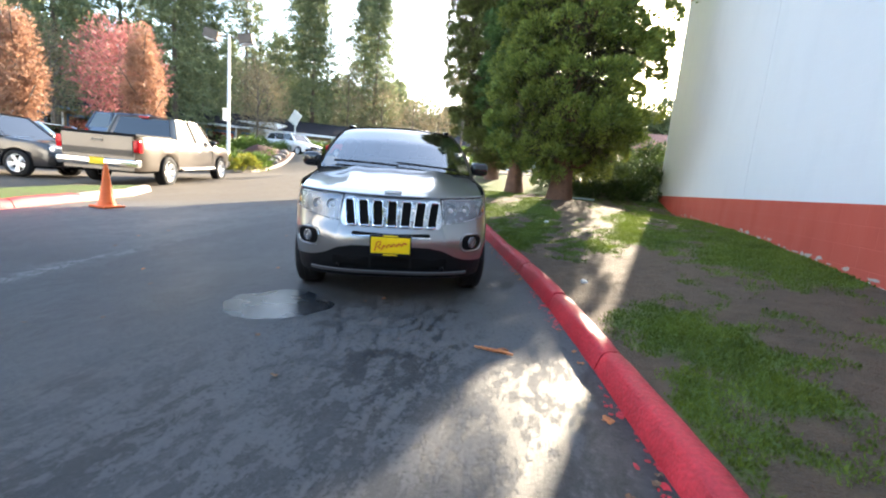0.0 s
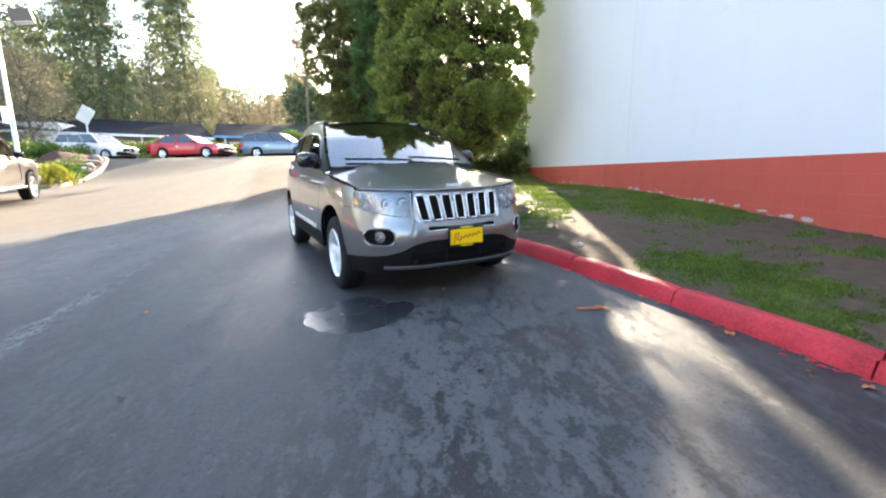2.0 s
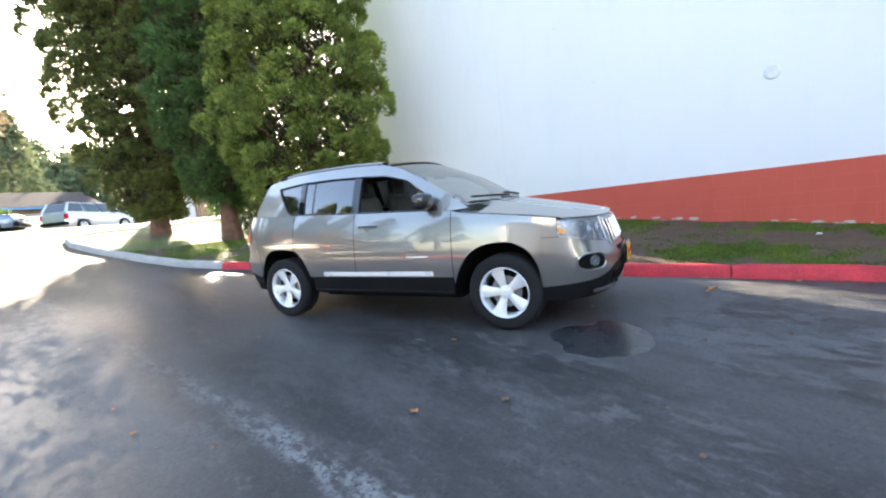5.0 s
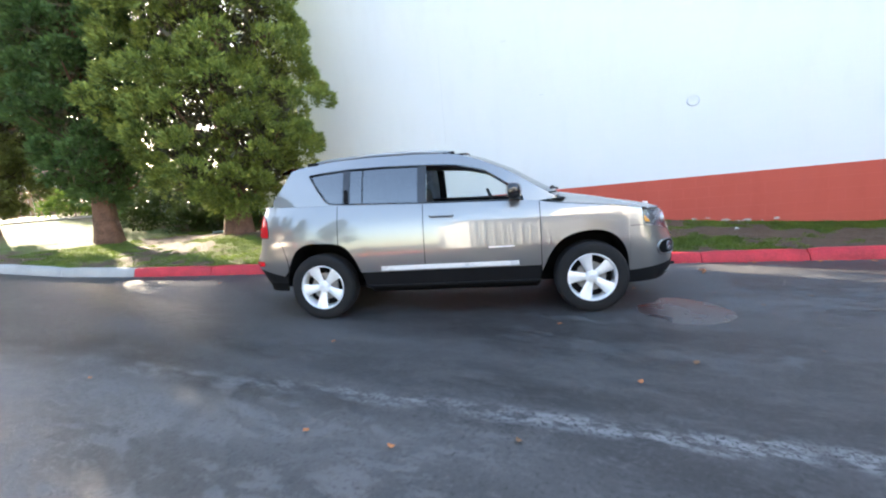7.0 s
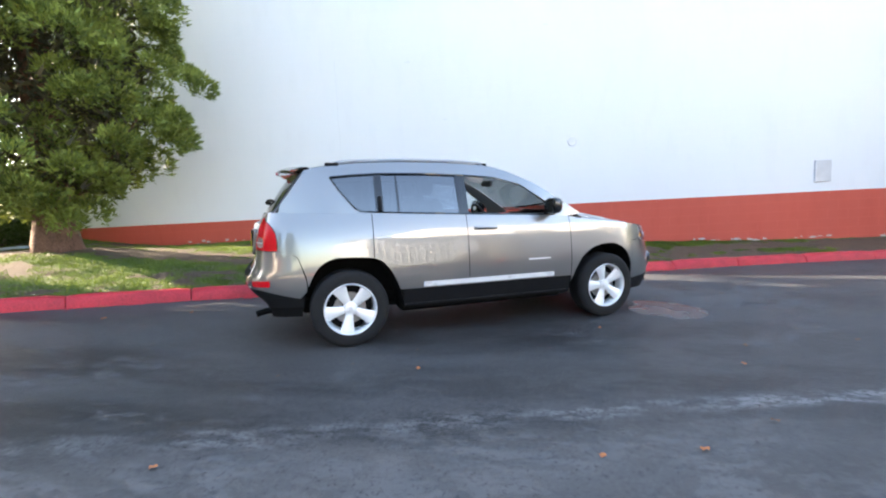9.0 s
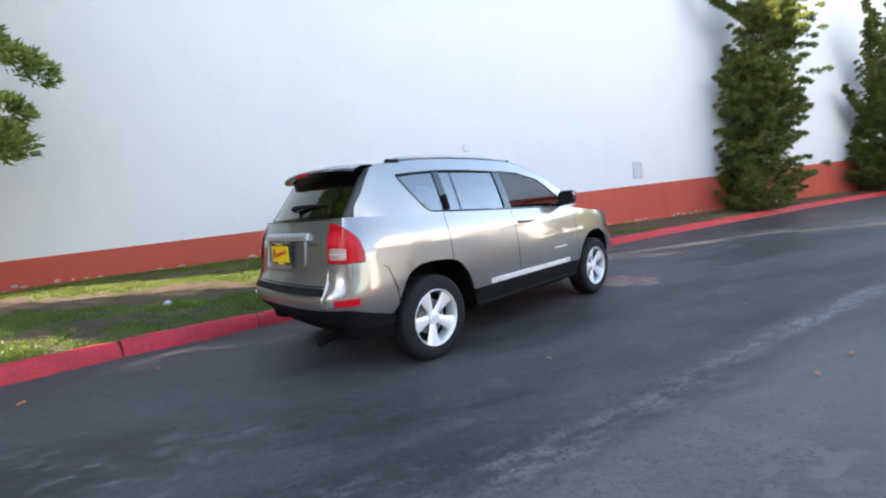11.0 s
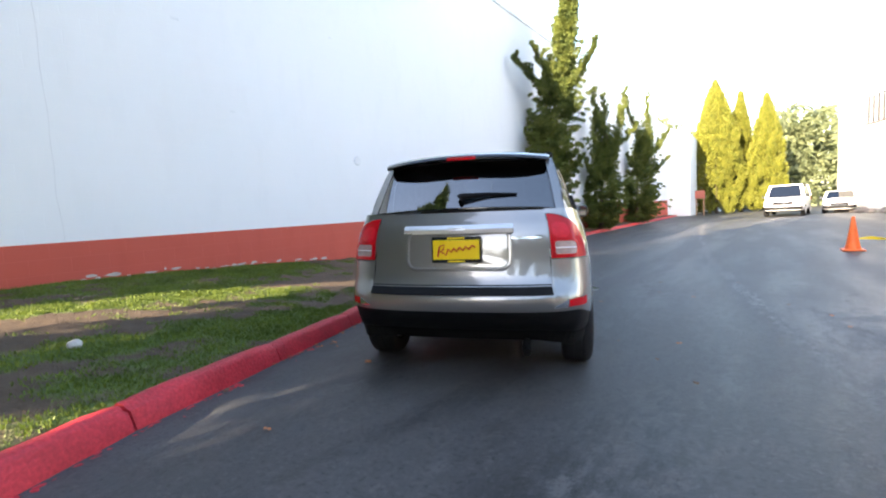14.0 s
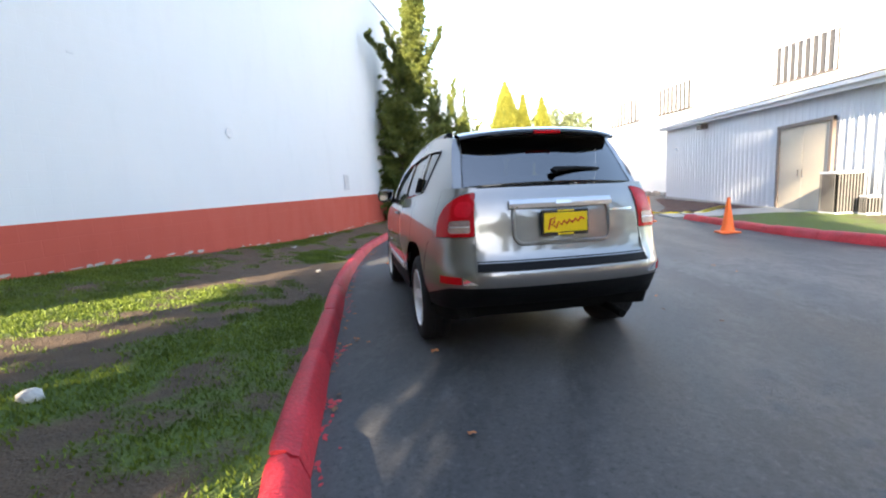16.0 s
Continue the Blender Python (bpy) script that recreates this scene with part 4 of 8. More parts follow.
def build_suv():
    car = root("sport_utility_vehicle", CAR_M, "grey metallic sport utility vehicle parked along the red kerb", "car")
    ue = ARC[-1]

    def lamp_lo(u):
        t = (u - u_front(0.43)) / (u_y(-1.80) - u_front(0.43))
        return 0.715 + 0.085 * min(1, max(0, t)) ** 1.3

    def lamp_hi(u):
        t = (u - u_front(0.43)) / (u_y(-1.80) - u_front(0.43))
        return 0.905 + 0.022 * min(1, max(0, t))

    def bumper_hi(u):
        if u < u_front(0.425):
            return 0.918
        return lamp_lo(u) - 0.005 if u < u_y(-1.80) else 0.792

    def bumper_lo(u):
        return interp(x_of(u) if u < u_y(-1.9) else 0.78 + (y_of(u) + 1.9), [0, 0.3, 0.42, 0.52, 0.62, 0.72, 0.8, 1.0], [0.535, 0.53, 0.505, 0.455, 0.425, 0.41, 0.40, 0.385])
    # dark shell behind the panels
    bm = bmesh.new()
    both(lambda s: skin(0, ue, lambda u: arch(y_of(u), 0.3), lambda u: min(0.9, belt(y_of(u)) - 0.02) if u < u_y(-1.8) else (belt(y_of(u)) - 0.012 if u < u_y(1.86) else 1.14), 150, 10, s, -0.014, bm))
    part("inner_shell", bm, M_DARK, car)
    # wheel houses and underbody
    for ys, zs in (ARCH_F, ARCH_R):
        def house(s, ys=ys, zs=zs):
            bm = bm_grid(lambda a, b: Vector((s * (x_of(u_y(interp(a, np.linspace(0, 1, len(ys)), ys))) - 0.03 - 0.4 * b), interp(a, np.linspace(0, 1, len(ys)), ys), interp(a, np.linspace(0, 1, len(ys)), zs))), 80, 3)
            bm_box(s * 0.47 - 0.01, s * 0.47 + 0.01, ys[0], ys[-1], 0.25, 0.8, bm=bm)
            part("wheel_house", bm, M_DARK, car)
        both(house)
    bm = bm_box(-0.72, 0.72, -0.85, 0.85, 0.235, 0.38, 0.03)
    bm_box(-0.5, 0.5, -2.0, 1.7, 0.29, 0.4, 0.03, bm=bm)
    part("underbody", bm, M_DARK, car)
    part("exhaust_pipe", bm_tube([(-0.42, 1.6, 0.3), (-0.42, 2.02, 0.29), (-0.43, 2.1, 0.27)], 0.028, 12), M_DARK, car, smooth=True)
    # painted and black panels
    bm = bmesh.new()
    both(lambda s: skin(0, u_y(-1.66), bumper_lo, bumper_hi, 60, 12, s, 0, bm))
    bmesh.ops.remove_doubles(bm, verts=bm.verts, dist=0.0005)
    fb = part("front_bumper", bm, M_PAINT, car, smooth=True)
    bm = bmesh.new()
    both(lambda s: skin(0, u_y(-1.66), 0.262, lambda u: bumper_lo(u) + 0.004, 60, 10, s, -0.004, bm))
    bmesh.ops.remove_doubles(bm, verts=bm.verts, dist=0.0005)
    lower = part("front_lower_bumper", bm, M_BLACKPL, car, "black plastic lower bumper", smooth=True)
    bm = bmesh.new()
    both(lambda s: skin(0, u_front(0.66), 0.298, 0.322, 30, 3, s, 0.016, bm))
    bmesh.ops.remove_doubles(bm, verts=bm.verts, dist=0.0005)
    part("chin_lip", thicken(bm, 0.012), mat("grey_lip", (0.12, 0.12, 0.125), 0.4, 0.2, 0.1, 6, 120, 0.1), lower, smooth=True)
    for x0, x1 in ((-0.46, -0.17), (-0.15, 0.15), (0.17, 0.46)):
        part("air_intake", fill_patch(rounded((x0 + x1) / 2, 0.395, (x1 - x0) / 2, 0.045, 0.02), front_pt, 0.001), M_DARK, lower)
    for s in (1, -1):
        bm = bmesh.new()
        bmesh.ops.create_cone(bm, cap_ends=True, segments=14, radius1=0.02, radius2=0.012, depth=0.05, matrix=Matrix.Translation(front_pt(0.42 * s, 0.36, 0.012)) @ Matrix.Rotation(radians(90), 4, "X"))
        part("tow_hook", bm, M_BLACKPL, lower)
    # grille
    grille = part("grille", fill_patch(rounded(0, 0.785, 0.415, 0.112, 0.05), front_pt, 0.004), M_SILVER, car, "seven-slot silver grille with chrome rings")
    for k in range(7):
        cx = (k - 3) * 0.1135
        o = [(x * (1 + 0.0 * z), z) for x, z in rounded(cx, 0.782, 0.040, 0.097, 0.016)]
        o = [(x + (0.02 if cx > 0 else -0.02 if cx < 0 else 0) * abs(cx) / 0.34 * (z - 0.782) / 0.1, z) for x, z in o]
        slot = part("slot", fill_patch(o, front_pt, 0.006), M_DARK, grille)
        part("ring", loop_tube([front_pt(x, z, 0.012) for x, z in o], 0.0075), M_CHROME, slot, "chrome ring", smooth=True)
    part("lower_slot", fill_patch(rounded(0, 0.625, 0.31, 0.014, 0.012), front_pt, 0.003), M_DARK, fb)
    part("slot_trim", skin_line(u_front(0.0), u_front(0.31), 0.606, 0.606, 1, 0.004, 0.006), M_CHROME, fb)
    part("slot_trim", skin_line(u_front(0.0), u_front(0.31), 0.606, 0.606, -1, 0.004, 0.006), M_CHROME, fb)
    plate("front_plate", car, -2.238, 0.548, -1)
    # headlights and fog lights

    def lights(s):
        u0, u1 = u_front(0.435), u_y(-1.80)
        h = part("headlight", skin(u0, u1, lambda u: lamp_lo(u), lambda u: lamp_hi(u), 20, 8, s, -0.012), M_LAMPBACK, car, "clear headlight with amber corner", smooth=True)
        part("lens", skin(u0, u1, lambda u: lamp_lo(u) + 0.002, lambda u: lamp_hi(u) - 0.002, 20, 8, s, 0.003), M_LENS, h, "clear lens", smooth=True)
        part("amber_corner", skin(u_y(-1.86), u1, lambda u: lamp_lo(u) + 0.025, lambda u: lamp_hi(u) - 0.045 - 0.05 * (u1 - u) / (u1 - u_y(-1.86) + 1e-6), 6, 4, s, -0.004), M_AMBER, h, "amber side marker", smooth=True)
        for x, r in ((0.515, 0.048), (0.645, 0.044)):
            c = shell(u_front(x), 0.825, s, -0.02)
            o = part("lamp_bowl", bm_lathe([(r, -0.012), (r * 0.9, -0.002), (r * 0.5, 0.012), (0.0, 0.016)], 24, "y"), M_REFLECTOR, h, smooth=True)
            o.location = c
            o2 = part("bulb", bm_lathe([(r * 0.45, -0.01), (r * 0.35, -0.016), (0, -0.018)], 16, "y"), M_REFLECTOR, o, smooth=True)
        part("lamp_edge", loop_tube([shell(u0 + (u1 - u0) * i / 16, lamp_lo(u0 + (u1 - u0) * i / 16), s, 0) for i in range(17)] + [shell(u1 + (u0 - u1) * i / 16, lamp_hi(u1 + (u0 - u1) * i / 16), s, 0) for i in range(17)], 0.003), M_SILVER, h)
        c = shell(u_front(0.665), 0.572, s, 0.0)
        o = rounded(0.665, 0.572, 0.092, 0.062, 0.055)
        pit = part("fog_light", fill_patch(o, lambda x, z, d: shell(u_front(x), z, s, d), 0.003), M_DARK, fb, "round fog light in a black recess")
        part("bezel", loop_tube([shell(u_front(x), z - 0.006, s, 0.003) for x, z in rounded(0.665, 0.572, 0.098, 0.07, 0.06)], 0.009), M_PAINT, pit, smooth=True)
        n = (shell(u_front(0.665), 0.572, s, 0.1) - c).normalized()
        lens = part("fog_lens", bm_lathe([(0.046, -0.006), (0.044, -0.014), (0.036, -0.016), (0.034, -0.010), (0, -0.014)], 22, "y"), M_LAMPBACK, pit, smooth=True)
        lens.matrix_basis = Matrix.Translation(c) @ n.to_track_quat("-Y", "Z").to_matrix().to_4x4()
    both(lights)

    def side(s):
        part("fender", skin(u_y(-1.792), u_y(-0.868), lambda u: arch(y_of(u), 0.797 if y_of(u) < -1.655 else 0.335), lambda u: belt(y_of(u)), 84, 12, s), M_PAINT, car, smooth=True)
        part("fender_skirt", skin(u_y(-1.80), u_y(-1.655), 0.40, 0.792, 6, 8, s, -0.001), M_PAINT, car, smooth=True)
        door = part("front_door", skin(u_y(-0.861), u_y(0.232), lambda u: max(arch(y_of(u), 0.478), 0.478), lambda u: belt(y_of(u)), 30, 14, s), M_PAINT, car, smooth=True)
        rdoor = part("rear_door", skin(u_y(0.239), u_y(1.098), lambda u: arch(y_of(u), 0.478), lambda u: belt(y_of(u)), 70, 14, s), M_PAINT, car, smooth=True)
        part("quarter_panel", skin(u_y(1.105), u_y(1.826), lambda u: arch(y_of(u), 0.3) if y_of(u) < 1.655 else max(arch(y_of(u), 0.5), interp(y_of(u), [1.655, 1.72, 1.8], [0.62, 0.8, 0.846])), lambda u: belt(y_of(u)), 70, 12, s), M_PAINT, car, smooth=True)
        part("rear_corner", skin(u_y(1.826), u_rear(0.615), 0.853, 1.172, 18, 12, s, -0.001), M_PAINT, car, smooth=True)
        part("sill", skin(u_y(-0.852), u_y(0.852), 0.315, 0.474, 40, 5, s, -0.004), M_BLACKPL, car, "black plastic sill cladding", smooth=True)
        part("sill_lip", skin_line(u_y(-0.84), u_y(0.84), 0.335, 0.335, s, 0.0, 0.009, 20), M_BLACKPL, car)
        strip = part("side_moulding", thicken(skin(u_y(-0.655), u_y(0.672), 0.49, 0.532, 30, 3, s, 0.012), 0.01), M_BRIGHT, car, "bright side moulding", smooth=True)
        part("door_badge", thicken(skin(u_y(-0.62), u_y(-0.38), 0.665, 0.678, 8, 1, s, 0.004), 0.004), M_BRIGHT, door, "chrome badge strip")
        # front handle with its recess
        part("handle_recess", bm_grid(lambda a, b: shell(u_y(-0.045 + 0.2 * a), 0.958 + 0.052 * b, s, 0.002), 8, 4, flip=s < 0), M_PAINT, door, smooth=True)
        part("handle", bm_tube([shell(u_y(-0.055), 0.987, s, 0.004), shell(u_y(-0.04), 0.988, s, 0.022), shell(u_y(0.055), 0.992, s, 0.028), shell(u_y(0.15), 0.992, s, 0.022), shell(u_y(0.165), 0.99, s, 0.004)], 0.013, 10), M_PAINT, door, smooth=True)
        # cabin side frame with its opening
        bm = bmesh.new()
        outer = [(y, belt(y)) for y in np.linspace(1.86, -0.86, 40)] + [(y, interp(y, ROOF_Y, ROOF_Z)) for y in (-1.03, -0.996)] + [(y, interp(y, ROOF_Y, ROOF_Z)) for y in np.linspace(-0.95, 1.63, 48)] + [(1.70, 1.435), (1.77, 1.33), (1.84, 1.245)]
        inner = [(y, interp(y, *DLO_LO)) for y in np.linspace(-0.72, 1.43, 46)] + [(y, interp(y, *DLO_HI)) for y in np.linspace(1.42, -0.71, 46)]
        for loop in (outer, inner):
            vs = [bm.verts.new((0, y, z)) for y, z in loop]
            for i in range(len(vs)):
                bm.edges.new((vs[i], vs[(i + 1) % len(vs)]))
        bmesh.ops.triangle_fill(bm, use_beauty=True, use_dissolve=False, edges=bm.edges[:])
        for v in bm.verts:
            v.co.x = s * g_x(v.co.y, v.co.z)
        bmesh.ops.recalc_face_normals(bm, faces=bm.faces)
        for f in bm.faces:
            if f.normal.x * s < 0:
                f.normal_flip()
        part("cabin_side", bm, M_PAINT, car, smooth=True, angle=60)

        def pane(y0, y1, d, e=0.0):
            return bm_grid(lambda a, b: (lambda y: (lambda z: Vector((s * (g_x(y, z) + d), y, z)))(interp(y, *DLO_LO) - e + (interp(y, *DLO_HI) - interp(y, *DLO_LO) + 2 * e) * b))(y0 + (y1 - y0) * a), 14, 6, flip=s < 0)
        part("window_gasket", loop_tube([(s * (g_x(y, z) + 0.001), y, z) for y, z in inner], 0.008), M_GLOSSBLK, car)
        part("door_pillar", thicken(pane(0.198, 0.288, -0.002, 0.004), 0.03), M_GLOSSBLK, car, "black pillar trim")
        pil = part("rear_pillar", thicken(pane(0.988, 1.055, -0.002, 0.004), 0.03), M_GLOSSBLK, car, "black pillar trim with hidden rear handle")
        part("rear_handle", bm_tube([(s * (g_x(1.02, z) + 0.012), 1.02, z) for z in (1.17, 1.2, 1.26, 1.29)], 0.017, 8), M_BLACKPL, pil)
        if s > 0:
            part("front_window", pane(-0.7, 0.2, -0.014), M_GLASS, car, smooth=True)
        part("rear_window", pane(0.286, 0.99, -0.014), M_TINT, car, "dark tinted window", smooth=True)
        part("quarter_window", pane(1.05, 1.425, -0.012), M_TINT, car, "dark tinted window", smooth=True)
        part("window_divider", pane(0.845, 0.862, -0.010), M_GLOSSBLK, car)
        # mirror
        bm = bmesh.new()
        bmesh.ops.create_uvsphere(bm, u_segments=20, v_segments=12, radius=1.0)
        for v in bm.verts:
            x, y, z = v.co
            p = lambda q, e: math.copysign(abs(q) ** e, q)
            v.co = (s * 0.925 + p(x, 0.6) * 0.105, -0.63 + p(y, 0.8) * 0.075 + 0.02 * x * s, 1.178 + p(z, 0.65) * 0.078)
            if v.co.y > -0.59:
                v.co.y = -0.59 + (v.co.y + 0.59) * 0.15
        mir = part("wing_mirror", bm, M_GLOSSBLK, car, "black wing mirror", smooth=True)
        part("mirror_glass", thicken(bm_grid(lambda a, b: Vector((s * (0.85 + 0.155 * a), -0.578, 1.125 + 0.1 * b)), 2, 2), 0.004), M_MIRROR, mir)
        part("mirror_foot", bm_box(min(s * 0.79, s * 0.87), max(s * 0.79, s * 0.87), -0.68, -0.6, 1.09, 1.14, 0.015), M_BLACKPL, mir)
        # roof rail
        rail = [(s * 0.592, -0.06, 1.575), (s * 0.59, 0.0, 1.612), (s * 0.585, 0.35, 1.632), (s * 0.58, 0.8, 1.636), (s * 0.572, 1.2, 1.622), (s * 0.565, 1.36, 1.608), (s * 0.56, 1.46, 1.56)]
        rr = part("roof_rail", bm_tube([(a, b, c - 0.014) for a, b, c in rail], 0.016, 10), M_PAINT, car, smooth=True)
        for y, z in ((-0.02, 1.598), (1.4, 1.59)):
            part("rail_foot", bm_box(s * 0.58 - 0.025, s * 0.58 + 0.025, y - 0.06, y + 0.06, z - 0.03, z + 0.006, 0.012, 3), M_BLACKPL, rr, smooth=True)
        # tail light
        t0, t1 = u_y(1.885), u_rear(0.622)

        def lamp_top(u):
            k = (u - t0) / (t1 - t0)
            return 0.93 + 0.2 * math.sqrt(max(0.0, 1 - (1 - k) ** 2.4)) + 0.008 * k
        tail = part("tail_light", skin(t0, t1, lambda u: 0.862 + 0.004 * (t1 - u), lamp_top, 26, 14, s, 0.008), M_RED, car, "red wraparound tail light with rounded outer corner", smooth=True)
        spot_pt = lambda x, z, d: shell(u_rear(x), z, s, d)
        rev = part("reverse_lamp", fill_patch(rounded(0.712, 0.925, 0.062, 0.042, 0.02), spot_pt, 0.012), M_PINKLENS, tail, "clear reversing lamp", smooth=True)
        part("lamp_rim", loop_tube([spot_pt(x, z, 0.012) for x, z in rounded(0.712, 0.925, 0.064, 0.044, 0.02)], 0.004), M_RED, rev)
        part("rib", bm_tube([spot_pt(0.655, 0.925, 0.015), spot_pt(0.71, 0.925, 0.015), spot_pt(0.768, 0.925, 0.015)], 0.003, 5), M_REFLECTOR, rev)
        part("brake_lens", fill_patch(rounded(0.698, 1.035, 0.058, 0.05, 0.04), spot_pt, 0.011), M_REDLIT, tail, smooth=True)
        part("lamp_edge", loop_tube([shell(t0 + (t1 - t0) * i / 16, 0.862, s, 0.003) for i in range(17)] + [shell(t1 + (t0 - t1) * i / 16, lamp_top(t1 + (t0 - t1) * i / 16), s, 0.003) for i in range(17)], 0.005), M_GLOSSBLK, tail)
    both(side)
    # hood

    def hood(a, b):
        h, v = a * 2 - 1, b
        k = abs(h)
        yb, yf = -1.125 + 0.185 * k * k, -2.088 + 0.268 * k ** 2.6
        y = yb + (yf - yb) * v
        hw = 0.826 + (0.762 - 0.826) * v
        ys = -0.94 + (-1.82 + 0.94) * v
        zs = belt(ys) + 0.004
        zc = interp(v, [0, 0.25, 0.5, 0.75, 0.9, 1.0], [1.128, 1.085, 1.038, 0.99, 0.957, 0.925])
        z = zs + (zc - zs) * (1 - k ** 2.4) + 0.012 * math.exp(-((k - 0.5) / 0.1) ** 2) * (1 - v) * 1.2
        return Vector((h * hw, y, z))
    bon = part("hood", bm_grid(hood, 44, 30, flip=True), M_PAINT, car, smooth=True)
    part("hood_edge", bm_tube([hood(i / 40, 1.0) + Vector((0, 0.003, -0.006)) for i in range(41)], 0.009, 6), M_PAINT, bon, smooth=True)
    part("nose_badge", bm_box(-0.068, 0.068, -2.052, -2.036, 0.938, 0.962, 0.004), M_BRIGHT, bon, "small bright nose badge")
    # windscreen, roof, rear glass

    def screen(a, b, grow=0.0):
        h = (a * 2 - 1)
        ys = -1.0 + (-0.117 + 1.0) * b
        zs = interp(ys, ROOF_Y, ROOF_Z)
        xs = g_x(ys, zs) - 0.028 + grow
        k = 1 - h * h
        return Vector((h * xs, ys - (0.14 - 0.075 * b) * k, zs + (0.012 + 0.025 * b) * k - 0.004))
    part("windscreen", bm_grid(screen, 24, 16, flip=True), M_SCREEN, car, "clear windscreen", smooth=True)
    part("cowl", bm_grid(lambda a, b: (lambda p: Vector((p.x, p.y - 0.10 * (1 - b), p.z - 0.025 - 0.02 * (1 - b))))(screen(a, 0.02)), 24, 3, flip=True), M_BLACKPL, car, smooth=True)
    for x0, x1 in ((-0.62, 0.02), (0.0, 0.6)):
        w = [screen(0.5 + x / 1.5, 0.03 + 0.05 * (1 - i / 6)) + Vector((0, -0.02, 0.022)) for i, x in enumerate(np.linspace(x0, x1, 7))]
        part("wiper", bm_tube(w, 0.011, 6), M_BLACKPL, car)

    def roof(a, b):
        h = a * 2 - 1
        y = -0.117 + (1.63 + 0.117) * b
        z = interp(y, ROOF_Y, ROOF_Z)
        k = 1 - h * h
        y2 = y - 0.075 * k * (1 - b) + 0.07 * k * b
        return Vector((h * (g_x(y, z) + 0.001), y2, z + 0.04 * k * (1 - 0.3 * b) + 0.002))
    part("roof", bm_grid(roof, 28, 30, flip=True), M_PAINT, car, smooth=True)
    part("headliner", bm_grid(lambda a, b: roof(a * 0.96 + 0.02, b * 0.98 + 0.01) - Vector((0, 0, 0.035)), 10, 10), M_BEIGE, car)

    def hatch(a, b, d=0.0):
        h = a * 2 - 1
        ye, ze = 1.885 - 0.255 * b, 1.16 + 0.37 * b
        k = 1 - h * h
        return Vector((h * g_x(ye, ze), ye + 0.10 * k + d, ze + 0.02 * k + d * 0.6))
    rg = part("rear_glass", bm_grid(lambda a, b: hatch(0.045 + a * 0.91, 0.02 + b * 0.9, 0.006), 22, 10), M_TINT, car, "dark tinted rear glass", smooth=True)
    part("glass_border", loop_tube([hatch(0.045 + 0.91 * i / 20, 0.02, 0.005) for i in range(21)] + [hatch(0.955 - 0.91 * i / 20, 0.92, 0.005) for i in range(21)], 0.006), M_GLOSSBLK, rg)
    part("rear_wiper", bm_tube([hatch(0.5, 0.16, 0.03), hatch(0.49, 0.19, 0.035), hatch(0.36, 0.24, 0.022), hatch(0.22, 0.25, 0.014)], 0.012, 6, radii=[0.03, 0.022, 0.013, 0.008]), M_BLACKPL, rg, "black rear wiper")
    bm = bmesh.new()
    for lo, hi in ((0.0, 0.048), (0.952, 1.0)):
        bm_grid(lambda a, b, lo=lo, hi=hi: hatch(lo + (hi - lo) * a, b), 3, 12, bm)
    bm_grid(lambda a, b: hatch(0.048 + 0.904 * a, 0.015 * b), 20, 1, bm)
    bm_grid(lambda a, b: hatch(0.048 + 0.904 * a, 0.91 + 0.09 * b), 20, 2, bm)
    part("hatch_frame", bm, M_PAINT, car, smooth=True)

    def spoiler(a, b):
        h, t = a * 2 - 1, b * 2 * math.pi
        k = 1 - abs(h) ** 3
        c, s_ = math.cos(t), math.sin(t)
        return Vector((h * 0.585, 1.675 + 0.1 * k + c * (0.085 + 0.02 * k), 1.525 + 0.03 * (1 - h * h) - 0.05 * c * 0.35 + s_ * 0.022))
    sp = part("roof_spoiler", bm_grid(spoiler, 30, 16), M_GLOSSBLK, car, "black roof spoiler", smooth=True)
    part("spoiler_top", bm_grid(lambda a, b: spoiler(a, 0.08 + 0.40 * b) + Vector((0, 0, 0.004)), 30, 8), M_PAINT, sp, smooth=True)
    part("brake_light", bm_box(-0.1, 0.1, 1.86, 1.885, 1.52, 1.545, 0.006), M_RED, sp, "red high brake light")
    # tailgate and rear bumper
    bm = bmesh.new()
    both(lambda s: skin(u_rear(0.615), ue, 0.705, 1.165, 30, 16, s, 0, bm))
    bmesh.ops.remove_doubles(bm, verts=bm.verts, dist=0.0005)
    gate = part("tailgate", bm, M_PAINT, car, smooth=True)
    part("plate_recess", fill_patch(rounded(0, 0.925, 0.335, 0.115, 0.06), rear_pt, 0.004), M_PAINT, gate, "shallow plate recess", smooth=True)
    part("recess_rim", loop_tube([rear_pt(x, z, 0.008) for x, z in rounded(0, 0.925, 0.345, 0.125, 0.065)], 0.012), M_PAINT, gate, smooth=True)
    bar = part("gate_bar", thicken(bm_grid(lambda a, b: rear_pt(-0.372 + 0.744 * a, 1.028 + 0.055 * b, 0.034 - 0.02 * abs(b - 0.5)), 24, 4), 0.025), M_SILVER, gate, "bright bar over the plate", smooth=True)
    part("badge", thicken(bm_grid(lambda a, b: rear_pt(-0.055 + 0.11 * a, 1.046 + 0.022 * b, 0.046), 4, 1), 0.006), M_SILVER, bar)
    part("script_badge", thicken(bm_grid(lambda a, b: rear_pt(-0.56 + 0.2 * a, 0.985 + 0.014 * b, 0.007), 6, 1), 0.004), M_CHROME, gate)
    plate("rear_plate", car, 2.118, 0.928, 1)
    bm = bmesh.new()
